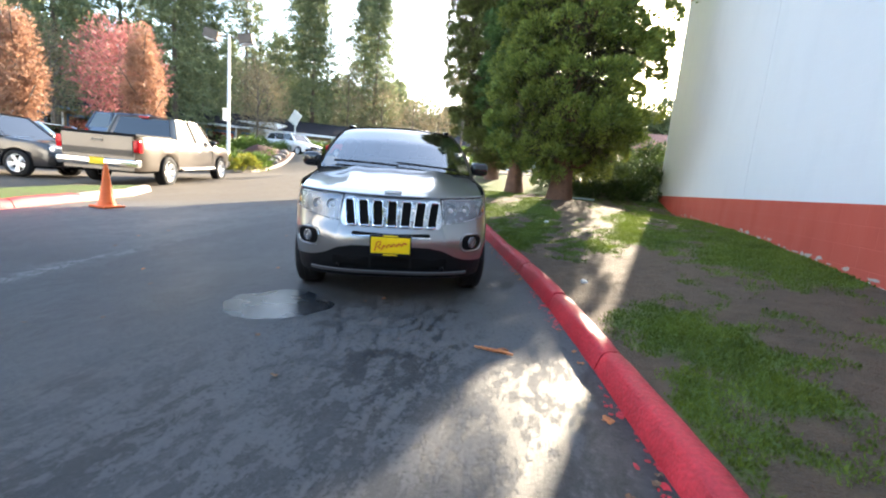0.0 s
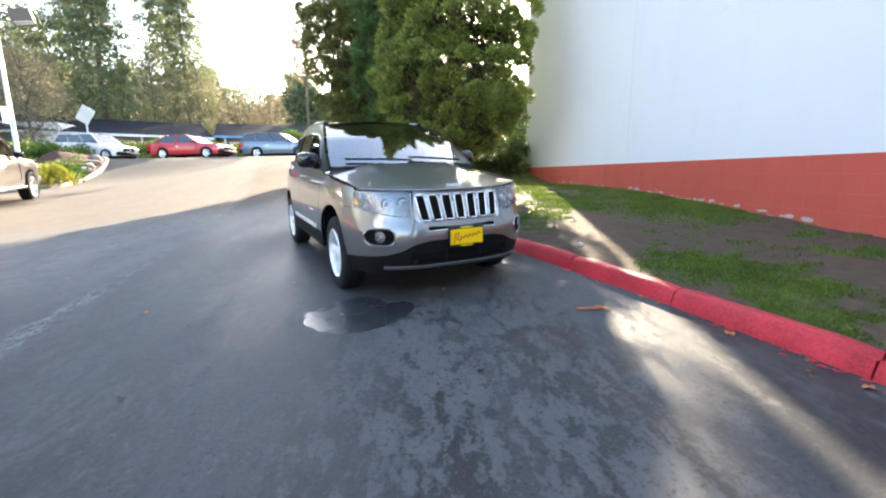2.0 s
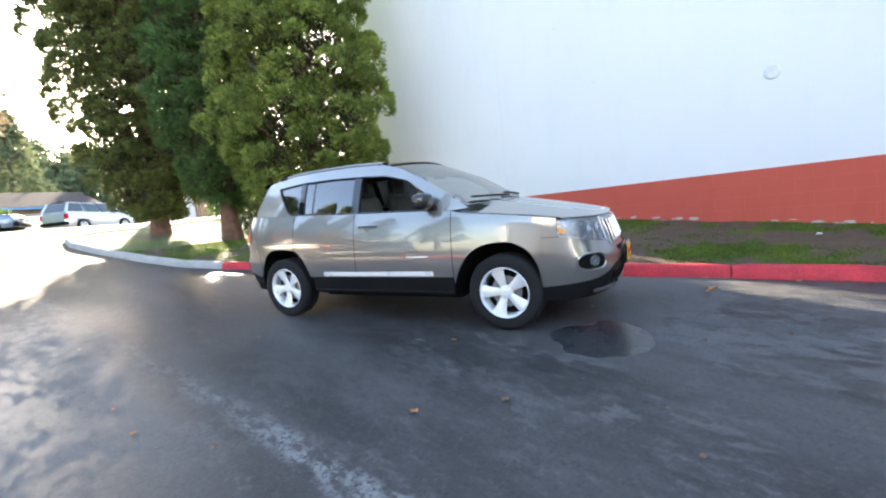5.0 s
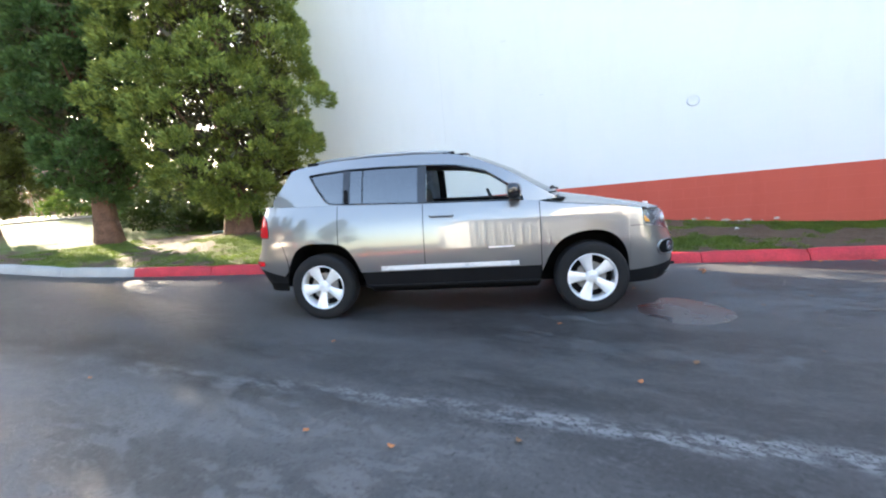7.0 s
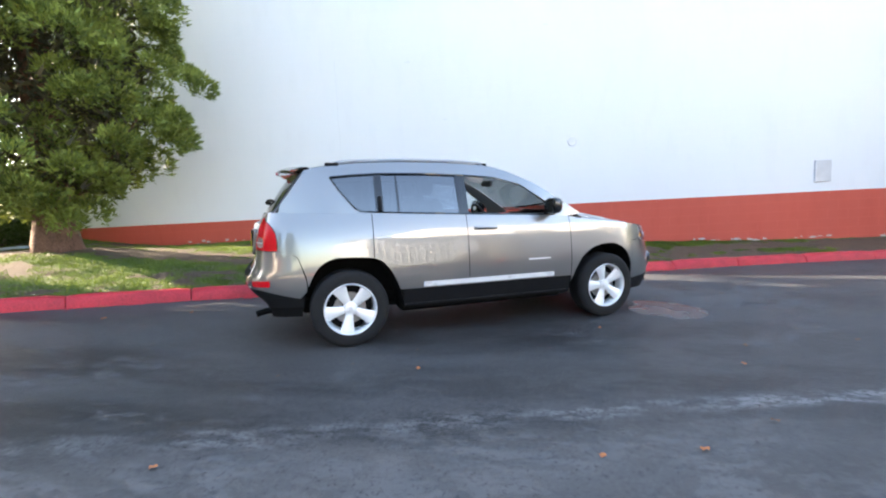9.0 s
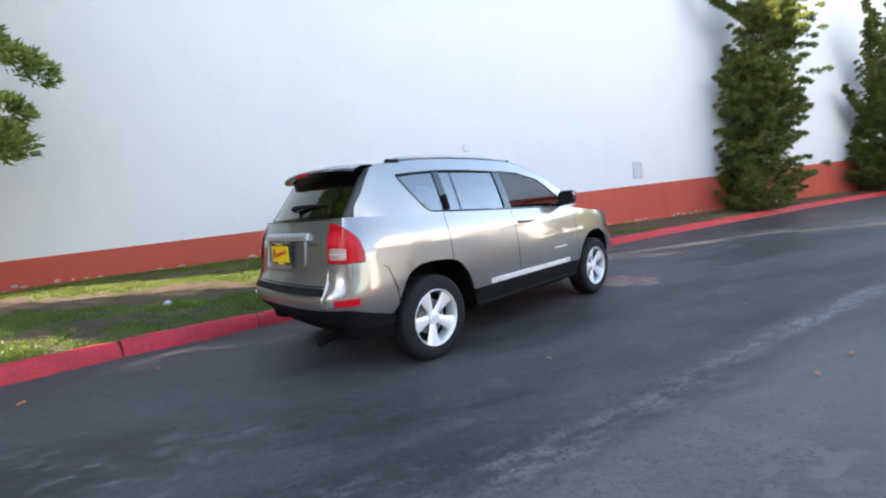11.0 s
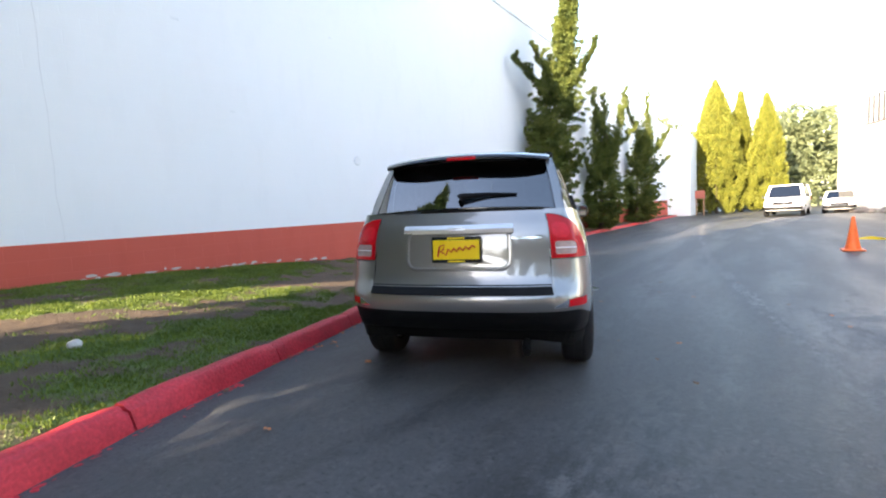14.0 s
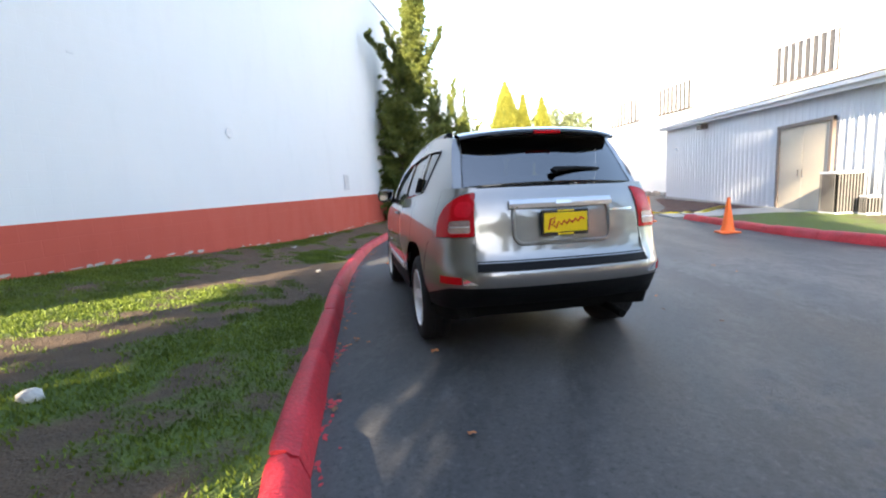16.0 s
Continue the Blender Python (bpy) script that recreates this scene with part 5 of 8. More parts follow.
    both(lambda s: skin(u_y(1.665), ue, lambda u: interp(y_of(u), [1.665, 1.72, 1.9, 2.03], [0.52, 0.46, 0.505, 0.54]), lambda u: interp(y_of(u), [1.665, 1.72, 1.8], [0.6, 0.79, 0.852]) if u < u_rear(0.615) else 0.698, 60, 12, s, 0, bm))
    bmesh.ops.remove_doubles(bm, verts=bm.verts, dist=0.0005)
    rb = part("rear_bumper", bm, M_PAINT, car, smooth=True)
    bm = bmesh.new()
    both(lambda s: skin(u_y(1.70), ue, 0.385, lambda u: interp(y_of(u), [1.665, 1.72, 1.9, 2.03], [0.526, 0.466, 0.512, 0.547]), 50, 5, s, -0.006, bm))
    bmesh.ops.remove_doubles(bm, verts=bm.verts, dist=0.0005)
    part("rear_valance", bm, M_BLACKPL, rb, "black plastic valance", smooth=True)
    bm = bmesh.new()
    both(lambda s: skin(u_rear(0.6), ue, 0.648, 0.694, 30, 4, s, 0.012, bm))
    bmesh.ops.remove_doubles(bm, verts=bm.verts, dist=0.0005)
    part("step_pad", thicken(bm, 0.012), M_BLACKPL, rb, "black step pad", smooth=True)

    def rear_bits(s):
        r = part("reflector", skin(u_y(1.95), u_rear(0.69), lambda u: 0.566, lambda u: 0.618 - 0.01 * (u - u_y(1.95)) / 0.3, 10, 4, s, 0.006), M_RED, rb, "red bumper reflector", smooth=True)
        part("reflector_trim", thicken(skin(u_rear(0.685), u_rear(0.60), lambda u: 0.562, lambda u: 0.612 - 0.045 * (u - u_rear(0.685)) / (u_rear(0.60) - u_rear(0.685)), 6, 3, s, 0.006), 0.004), M_CHROME, r, "chrome trim", smooth=True)
        add_wheel(car, s * 0.765, -1.3175, 0.335, s, 0.972, 0.3 * s)
        add_wheel(car, s * 0.765, 1.3175, 0.335, s, 0.972, 0.8)
    both(rear_bits)
    # cabin
    part("floor_pan", bm_box(-0.43, 0.43, 0.82, 1.75, 0.42, 0.47, bm=bm_box(-0.72, 0.72, -0.82, 0.82, 0.40, 0.45)), M_TRIM, car)
    part("dashboard", bm_box(-0.72, 0.72, -1.0, -0.55, 0.8, 1.07, 0.06, 3), M_TRIM, car, smooth=True)
    part("cargo_cover", bm_box(-0.66, 0.66, 1.15, 1.85, 1.0, 1.03, 0.01), M_TRIM, car)

    def seat(x, y, w):
        st = part("seat", bm_box(x - w, x + w, y - 0.28, y + 0.25, 0.48, 0.72, 0.06, 3), M_SEAT, car, smooth=True)
        bm = bm_box(-w, w, -0.07, 0.07, 0, 0.62, 0.06, 3)
        bk = part("backrest", bm, M_SEAT, st, smooth=True)
        bk.matrix_basis = Matrix.Translation((x, y + 0.26, 0.66)) @ Matrix.Rotation(radians(-14), 4, "X")
        return st, bk
    for x in (-0.37, 0.37):
        st, bk = seat(x, 0.05, 0.25)
        hr = part("headrest", bm_box(-0.13, 0.13, -0.05, 0.05, 0.66, 0.84, 0.045, 3), M_SEAT, bk, smooth=True)
    st, bk = seat(0, 0.95, 0.44)
    for x in (-0.27, 0.27):
        part("headrest", bm_box(x - 0.13, x + 0.13, -0.05, 0.05, 0.62, 0.78, 0.045, 3), M_SEAT, bk, smooth=True)
    sw = part("steering_wheel", loop_tube([(0.37 + 0.185 * math.cos(a), -0.42 + 0.07 * math.sin(a), 1.03 + 0.17 * math.sin(a)) for a in np.linspace(0, 2 * math.pi, 28, endpoint=False)], 0.016, 8), M_TRIM, car, smooth=True)
    part("hub", bm_box(0.3, 0.44, -0.46, -0.4, 0.99, 1.07, 0.02), M_TRIM, sw)
    part("rear_view_mirror", bm_box(-0.12, 0.12, -0.36, -0.33, 1.40, 1.46, 0.012), M_TRIM, car)
    return car


build_suv()


# ---------- plants ----------
M_BARK = mat("red_brown_bark", (0.135, 0.062, 0.038), 0.95, 0, 0.5, 5, 38, 1.0, base2=(0.25, 0.13, 0.085), depth=0.03)
M_GREYBARK = mat("grey_bark", (0.12, 0.095, 0.075), 0.95, 0, 0.4, 6, 50, 0.8, depth=0.02)
M_SEQUOIA = leaf_mat("sequoia_leaf", (0.030, 0.056, 0.010), (0.28, 0.33, 0.065), (0.26, 0.20, 0.06), trans=0.1)
M_DEEPGREEN = leaf_mat("deep_green_leaf", (0.024, 0.058, 0.016), (0.11, 0.19, 0.05), trans=0.08)
M_OLIVE = leaf_mat("olive_brown_leaf", (0.045, 0.055, 0.016), (0.17, 0.19, 0.05), (0.20, 0.14, 0.06), trans=0.1)
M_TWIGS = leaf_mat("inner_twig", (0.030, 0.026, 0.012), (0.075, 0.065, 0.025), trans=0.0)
# haze over the far trees is put into this paler leaf colour
M_HAZED_GREEN = leaf_mat("hazed_fir_leaf", (0.07, 0.095, 0.05), (0.25, 0.28, 0.14), trans=0.35)
M_JUNIPER = leaf_mat("juniper_leaf", (0.040, 0.072, 0.022), (0.23, 0.26, 0.06), trans=0.25)
M_GOLDEN = leaf_mat("golden_cypress_leaf", (0.075, 0.095, 0.012), (0.24, 0.235, 0.035), trans=0.2)
M_SHRUB = leaf_mat("shrub_leaf", (0.016, 0.036, 0.009), (0.075, 0.11, 0.025), trans=0.08)
M_YELLOWSHRUB = leaf_mat("yellow_shrub_leaf", (0.11, 0.14, 0.012), (0.40, 0.36, 0.05), trans=0.3)
M_ORANGE = leaf_mat("orange_leaf", (0.26, 0.13, 0.08), (0.50, 0.30, 0.20), trans=0.4)
M_REDLEAF = leaf_mat("red_maple_leaf", (0.26, 0.08, 0.08), (0.50, 0.22, 0.20), trans=0.4)
M_BROWNLEAF = leaf_mat("brown_leaf", (0.14, 0.115, 0.07), (0.32, 0.26, 0.16), trans=0.35)
M_HEDGE = leaf_mat("hedge_leaf", (0.035, 0.075, 0.012), (0.14, 0.21, 0.035), trans=0.3)


def unit(v):
    return v / np.maximum(np.linalg.norm(v, axis=1, keepdims=True), 1e-6)


def tufts(rng, centres, size, lean, n, length, width, squash=(1, 1, 1), up=0.3, hollow=0.35):
    """Triangles of n leaves round each centre: (m, 3, 3)."""
    c = np.repeat(np.asarray(centres, float), n, axis=0)
    s = np.repeat(np.asarray(size, float), n)[:, None]
    o = np.repeat(np.asarray(lean, float), n, axis=0)
    d = unit(rng.normal(size=c.shape))
    r = rng.uniform(hollow, 1.0, (len(c), 1)) ** 0.6
    p = c + d * np.asarray(squash) * s * r + o * s * 0.25
    t = unit(d * 0.7 + o * 0.5 + rng.normal(size=c.shape) * 0.35 + np.array((0, 0, up)))
    side = unit(np.cross(t, rng.normal(size=c.shape)))
    k = rng.uniform(0.6, 1.3, (len(c), 1))
    w = side * width * 0.5 * k
    return np.stack([p - w, p + w, p + t * length * k], axis=1)


def leaves(name, tris, material, parent=None, label=""):
    me = bpy.data.meshes.new(name)
    v = np.concatenate(tris).reshape(-1, 3).astype(np.float32)
    me.vertices.add(len(v))
    me.vertices.foreach_set("co", v.ravel())
    me.loops.add(len(v))
    me.loops.foreach_set("vertex_index", np.arange(len(v), dtype=np.int32))
    me.polygons.add(len(v) // 3)
    me.polygons.foreach_set("loop_start", np.arange(0, len(v), 3, dtype=np.int32))
    me.update(calc_edges=True)
    return link(name, me, material, parent, label)


def bark_trunk(rng, h, r0, r1, flare, lean=(0, 0), n=16, rings=18, sink=0.25):
    """A fluted, tapered trunk with a flared foot."""
    bm = bmesh.new()
    ph = rng.uniform(0, 6.28, 4)
    prev = None
    for i in range(rings + 1):
        t = (i / rings) ** 1.6
        z = -sink + t * (h + sink)
        r = r1 + (r0 - r1) * (1 - t) + flare * math.exp(-max(0, z + 0.05) / 0.33)
        ring = []
        for k in range(n):
            a = 2 * math.pi * k / n
            f = 1 + (0.10 * math.sin(5 * a + ph[0] + z * 0.4) + 0.06 * math.sin(8 * a + ph[1] - z * 0.7)) * (1 - 0.5 * t) + 0.03 * math.sin(z * 5 + ph[2] + a)
            ring.append(bm.verts.new((lean[0] * t + r * f * math.cos(a), lean[1] * t + r * f * math.sin(a), z)))
        if prev:
            for k in range(n):
                bm.faces.new((prev[k], prev[(k + 1) % n], ring[(k + 1) % n], ring[k]))
        prev = ring
    bm.faces.new(prev)
    return bm


def clumps_of(rng, centres, size, lean, n, length, width, squash=(1, 1, 0.8), face=-0.25):
    """Leaves of bushy clumps: each clump is a cap of blades that looks outwards and up."""
    c = np.repeat(np.asarray(centres, float), n, axis=0)
    s = np.repeat(np.asarray(size, float), n)[:, None]
    o = unit(np.repeat(np.asarray(lean, float), n, axis=0))
    d = unit(rng.normal(size=c.shape))
    k = np.sum(d * o, axis=1, keepdims=True)
    d = unit(np.where(k < face, d - 2 * k * o, d))
    # small knobs over the cap
    knob = 1 + 0.16 * np.sin(d[:, :1] * 9 + c[:, 2:] * 7) * np.sin(d[:, 1:2] * 9 + c[:, :1] * 5) + 0.10 * np.sin(d[:, 2:] * 15 + c[:, 1:2] * 9)
    p = c + d * np.asarray(squash) * s * knob * rng.uniform(0.72, 1.0, (len(c), 1))
    t = unit(d * 0.9 + o * 0.35 + rng.normal(size=c.shape) * 0.42 + np.array((0, 0, 0.2)))
    side = unit(np.cross(t, rng.normal(size=c.shape)))
    q = rng.uniform(0.6, 1.3, (len(c), 1))
    w = side * width * 0.5 * q
    return np.stack([p - w, p + w, p + t * length * q], axis=1)


def build_conifer(x, y, z, h, hs, rs, seed, r0, material, label, start=1.2, gaps=0.08):
    """A big conifer of bushy boughs: hs, rs give the crown's radius over its height."""
    rng = np.random.default_rng(seed)
    tree = root("conifer_tree", Matrix.Translation((x, y, z)), label, "tree", "conifers beside the wall")
    part("trunk", bark_trunk(rng, h - 0.6, r0, 0.05, r0 * 0.55), M_BARK, tree, "reddish-brown furrowed bark", smooth=True, angle=80)
    for i in range(30):
        z0 = start + 0.1 + (h * 0.66 - start) * i / 30
        R = float(np.interp(z0 + 0.5, hs, rs)) * rng.uniform(0.65, 0.85)
        a = i * 2.399 + rng.uniform(-0.3, 0.3)
        pts = [(math.cos(a) * R * q, math.sin(a) * R * q, z0 + 0.9 * q * q * rng.uniform(0.3, 0.9) - 0.15 * q) for q in (0.05, 0.35, 0.7, 1.0)]
        part("limb", bm_tube(pts, 0.05, 6, radii=[0.065, 0.045, 0.03, 0.012]), M_BARK, tree)
    near, far, inside = [], [], []
    zz = start
    while zz < h - 0.2:
        R = float(np.interp(zz, hs, rs))
        fine = zz < 7.4
        step = 0.47 if fine else 0.6
        m = max(3, int(2 * math.pi * R / step))
        for k in range(m):
            if rng.uniform() < gaps:
                continue
            a = 2 * math.pi * (k + rng.uniform(-0.35, 0.35)) / m + zz
            lobe = 1 + 0.09 * math.sin(a * 3 + zz * 0.9 + seed) + 0.08 * math.sin(a * 5 - zz * 2.1 + seed * 2)
            size = rng.uniform(0.2, 0.42) * (1 if fine else 1.15)
            rr = max(R * lobe * (rng.uniform(0.92, 1.05) if rng.uniform() < 0.72 else rng.uniform(0.62, 0.82)) - size, 0.04)
            zc = zz + rng.uniform(-0.26, 0.26) + 0.2 * math.sin(a * 2 + seed) * (zz < start + 1)
            (near if fine else far).append((rr * math.cos(a), rr * math.sin(a), zc, size))
            if rng.uniform() < 0.4:
                f = rng.uniform(0.45, 0.72)
                inside.append((rr * f * math.cos(a + 0.2), rr * f * math.sin(a + 0.2), zc - 0.1, size))
        zz += step * rng.uniform(0.85, 1.1)
    tris = []
    for got, n, length, width in ((near, 430, 0.085, 0.036), (far, 210, 0.17, 0.075), (inside, 110, 0.13, 0.055)):
        if not got:
            continue
        g = np.array(got)
        o = np.stack([g[:, 0], g[:, 1], 0.75 * np.hypot(g[:, 0], g[:, 1]) + 0.1], 1)
        tris.append(clumps_of(rng, g[:, :3], g[:, 3], o, n, length, width))
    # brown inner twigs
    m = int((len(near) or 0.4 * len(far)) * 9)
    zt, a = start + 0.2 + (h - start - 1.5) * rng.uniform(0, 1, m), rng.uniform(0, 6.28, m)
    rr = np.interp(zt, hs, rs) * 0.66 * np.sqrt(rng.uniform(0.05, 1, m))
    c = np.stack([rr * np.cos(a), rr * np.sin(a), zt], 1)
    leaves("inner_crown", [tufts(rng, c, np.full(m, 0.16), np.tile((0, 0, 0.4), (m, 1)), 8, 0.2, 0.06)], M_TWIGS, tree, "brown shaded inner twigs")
    leaves("crown", tris, material, tree, "bushy green clumps with brown twigs inside")
    return tree


build_conifer(1.74, 6.62, 0.72, 14.5, [0.6, 1.0, 1.6, 2.6, 5, 6.5, 8, 11, 14.5], [0.6, 1.35, 1.95, 2.2, 2.1, 1.9, 1.6, 0.9, 0.05], 3, 0.25, M_SEQUOIA,
              "tall dense green conifer with reddish trunk on the lawn", 0.85)
build_conifer(0.2, 9.2, 0.84, 15.0, [0.7, 1.1, 1.7, 3.2, 5, 8, 11, 15], [0.4, 0.8, 1.15, 1.4, 1.45, 1.35, 1.0, 0.1], 8, 0.22, M_DEEPGREEN,
              "tall dark green conifer between two others on the lawn", 1.1, 0.12)
build_conifer(-1.15, 12.0, 0.93, 16.0, [0.7, 1.1, 1.7, 3.2, 5, 8, 12, 16], [0.5, 1.0, 1.5, 1.9, 2.15, 2.35, 1.9, 0.1], 13, 0.25, M_OLIVE,
              "tall broad green conifer near the drive's grassy corner", 1.0, 0.05)
# unseen behind the row; added, with a high crown, to shade the shed
build_conifer(1.1, 27.0, 1.9, 25.0, [8, 9.5, 11, 14, 19, 25], [0.5, 1.6, 2.4, 2.6, 2.2, 0.1], 19, 0.3, M_DEEPGREEN,
              "very tall dark green bare-stemmed conifer added unseen to shade the shed", 9.0, 0.02)


def build_juniper(x, y, h, body, limbs, seed, label):
    """A juniper against the wall: tiers of short upturned boughs, then ragged pointed limbs.
    body: height, radius and top radius of the tiers; limbs: start height, reach in x and y, tip height, spread."""
    rng = np.random.default_rng(seed)
    z = gz(3.6, y) + 0.1
    tree = root("juniper_tree", Matrix.Translation((x, y, z)), label, "tree", "junipers along the wall")
    part("trunk", bark_trunk(rng, h * 0.72, 0.10, 0.03, 0.05, (-0.1, rng.uniform(-0.2, 0.2)), 10, 14), M_GREYBARK, tree, smooth=True, angle=80)
    spots, leans, sizes = [], [], []

    def grow(px, py, pz, ox, oy, oz, size):
        spots.append((min(px, 4.57 - x - 0.6 * size), py, pz))
        leans.append((ox, oy, oz))
        sizes.append(size)
    bh, br, bt = body
    zz = 0.12
    while zz < bh:
        f = zz / bh
        R = float(np.interp(f, [0, 0.1, 0.4, 0.6, 0.8, 1.0], [0.78, 1.0, 0.86, 0.56, 0.3, 0.0])) * br + bt * f
        for k in range(4 + int(5 * R)):
            a, reach = rng.uniform(0, 6.28), R * rng.uniform(0.7, 1.12)
            if rng.uniform() < 0.12:
                reach *= 1.3
            ca, sa = math.cos(a), math.sin(a)
            rise = rng.uniform(0.16, 0.4)
            for j in range(5):
                q = 0.25 + 0.8 * j / 4
                grow(reach * q * ca - 0.55 * (zz / 5.5) ** 1.5, reach * q * sa, zz + rise * q ** 3 + rng.uniform(-0.06, 0.06), ca * 0.7, sa * 0.7, 0.7, (0.25 - 0.04 * j) * rng.uniform(0.75, 1.1))
        zz += 0.22 * rng.uniform(0.7, 1.3)
    tris = [clumps_of(rng, spots, np.array(sizes), leans, 120, 0.085, 0.03, (1.15, 1.15, 0.55), -0.3)]
    spots, leans, sizes = [], [], []
    for z0, dx, dy, z1, spread in limbs:
        bend, x0 = rng.uniform(-0.22, 0.22), -0.55 * (z0 / 5.5) ** 1.5
        pts = []
        for k in range(15):
            q = k / 14
            pts.append((x0 + (dx - x0) * q ** 0.8 + bend * math.sin(q * 5), dy * q ** 0.8 + bend * math.cos(q * 4) * q, z0 + (z1 - z0) * q ** 1.35))
        pts = [(min(p[0], 4.5 - x), p[1], p[2]) for p in pts]
        part("limb", bm_tube(pts, 0.02, 5, radii=[0.045 * (1 - 0.85 * k / 14) for k in range(15)]), M_GREYBARK, tree)
        m = int(math.dist(pts[0], pts[-1]) * 12)
        for j in range(m):
            q = (j + rng.uniform(0, 1)) / m
            k = min(13, int(q * 14))
            at, d = Vector(pts[k]).lerp(Vector(pts[k + 1]), q * 14 - k), (Vector(pts[k + 1]) - Vector(pts[k])).normalized()
            sp = spread * (1 - 0.8 * q) * rng.uniform(0.5, 1.35)
            a = rng.uniform(0, 6.28)
            way = (Vector((math.cos(a), math.sin(a), 0.0)) + d * 0.8).normalized()
            for i in range(4):
                p = at + way * sp * 0.38 * i + Vector((0, 0, 0.05 * i * i * sp))
                grow(p.x, p.y, p.z, way.x, way.y, way.z + 0.35, max(0.035, (0.5 - 0.1 * i) * sp))
    tris.append(clumps_of(rng, spots, np.array(sizes), leans, 70, 0.08, 0.028, (1, 1, 0.8), -0.2))
    leaves("foliage", tris, M_JUNIPER, tree, "green tufts with yellow sunlit tips")
    return tree


build_juniper(4.05, -11.5, 8.8, (8.7, 1.06, 0.1), [(5.0, 0.1, 1.75, 6.5, 0.4), (5.6, -0.1, 1.05, 7.0, 0.36), (5.4, -1.75, -0.6, 7.1, 0.4), (3.4, 0.2, 1.45, 3.9, 0.36), (6.6, -1.35, 0.1, 9.0, 0.3), (2.4, -1.4, 0.3, 2.9, 0.3)], 21,
              "tall twisting green juniper growing against the white wall")
build_juniper(4.05, -18.1, 6.9, (4.1, 1.1, 0.3), [(2.9, -0.1, 1.35, 6.7, 0.5), (3.3, -0.4, 0.35, 6.6, 0.5), (3.2, -1.15, -0.6, 6.9, 0.5), (2.2, 0.2, 1.7, 3.7, 0.36), (4.2, -0.5, 1.5, 5.6, 0.34), (3.6, -1.5, -1.0, 5.2, 0.36)], 34,
              "irregular two-pronged green juniper against the white wall")
build_juniper(4.05, -26.3, 8.0, (5.8, 1.25, 0.3), [(4.6, -0.9, -0.1, 8.1, 0.55), (4.6, 0.0, 1.2, 7.6, 0.45), (4.2, -1.8, -1.4, 6.0, 0.4), (3.0, -1.7, -1.5, 4.2, 0.36), (3.2, 0.1, 1.6, 4.4, 0.36)], 47,
              "slender green juniper at the wall's far end")


def build_golden(x, y, z, h, R, seed, label):
    rng = np.random.default_rng(seed)
    tree = root("golden_cypress", Matrix.Translation((x, y, z)), label, "tree", "golden cypresses")
    part("trunk", bark_trunk(rng, h * 0.85, 0.14, 0.03, 0.06, n=8, rings=6), M_GREYBARK, tree)
    m = int(640 * R * h / 12)
    f = rng.uniform(0, 1, m) ** 0.9
    a = rng.uniform(0, 6.28, m)
    prof = np.interp(f, [0, 0.12, 0.35, 0.7, 0.9, 1], [0.96, 1.0, 0.97, 0.66, 0.32, 0.04])
    lob = 1 + 0.06 * np.sin(a * 4 + f * 15 + seed) + 0.08 * np.sin(a * 7 - f * 22)
    rr = np.maximum(R * prof * lob * np.where(rng.uniform(size=m) < 0.75, 1, rng.uniform(0.4, 1, m)) - 0.2, 0.02)
    c = np.stack([rr * np.cos(a), rr * np.sin(a), 0.25 + f * (h - 0.45)], 1)
    o = unit(np.stack([c[:, 0], c[:, 1], np.full(m, R * 1.4)], 1))
    leaves("foliage", [tufts(rng, c, 0.3 * rng.uniform(0.7, 1.3, m), o, 100, 0.15, 0.06, (0.8, 0.8, 1.3), 0.7)], M_GOLDEN, tree, "bright yellow-green feathery foliage")


build_golden(1.2, -50.0, -0.6, 13.6, 2.4, 5, "tall bright yellow-green cypress beside the drive")
build_golden(-0.9, -53.0, -0.6, 12.6, 1.4, 6, "yellow-green cypress standing behind two others")
build_golden(-3.1, -50.5, -0.6, 11.5, 1.6, 7, "slim yellow-green cypress behind the delivery van")


def shrub(name, x, y, z, rx, ry, h, material, seed, label, n=40, length=0.09, width=0.04, group=""):
    """A low bush: stems and an uneven dome of leaves."""
    rng = np.random.default_rng(seed)
    ob = root(name, Matrix.Translation((x, y, z)), label, "shrub", group)
    m = max(14, int(95 * (rx * ry * h) ** 0.6))
    d = unit(rng.normal(size=(m, 3)))
    d[:, 2] = np.abs(d[:, 2])
    k = 1 + 0.18 * np.sin(d[:, 0] * 5 + seed) * np.cos(d[:, 1] * 6)
    c = d * np.array((rx, ry, h * 0.85)) * (k * rng.uniform(0.6, 0.95, m))[:, None]
    for i in range(5):
        e = c[i] * 0.9
        part("stem", bm_tube([(e[0] * 0.1, e[1] * 0.1, -0.08), (e[0] * 0.5, e[1] * 0.5, e[2] * 0.6), tuple(e)], 0.012, 5, radii=[0.018, 0.012, 0.005]), M_GREYBARK, ob)
    s = 0.22 * (rx * ry * h) ** 0.33
    leaves("foliage", [tufts(rng, c, np.full(m, s + 0.05), unit(d), n, length, width, (1, 1, 0.8), 0.2)], material, ob)
    return ob


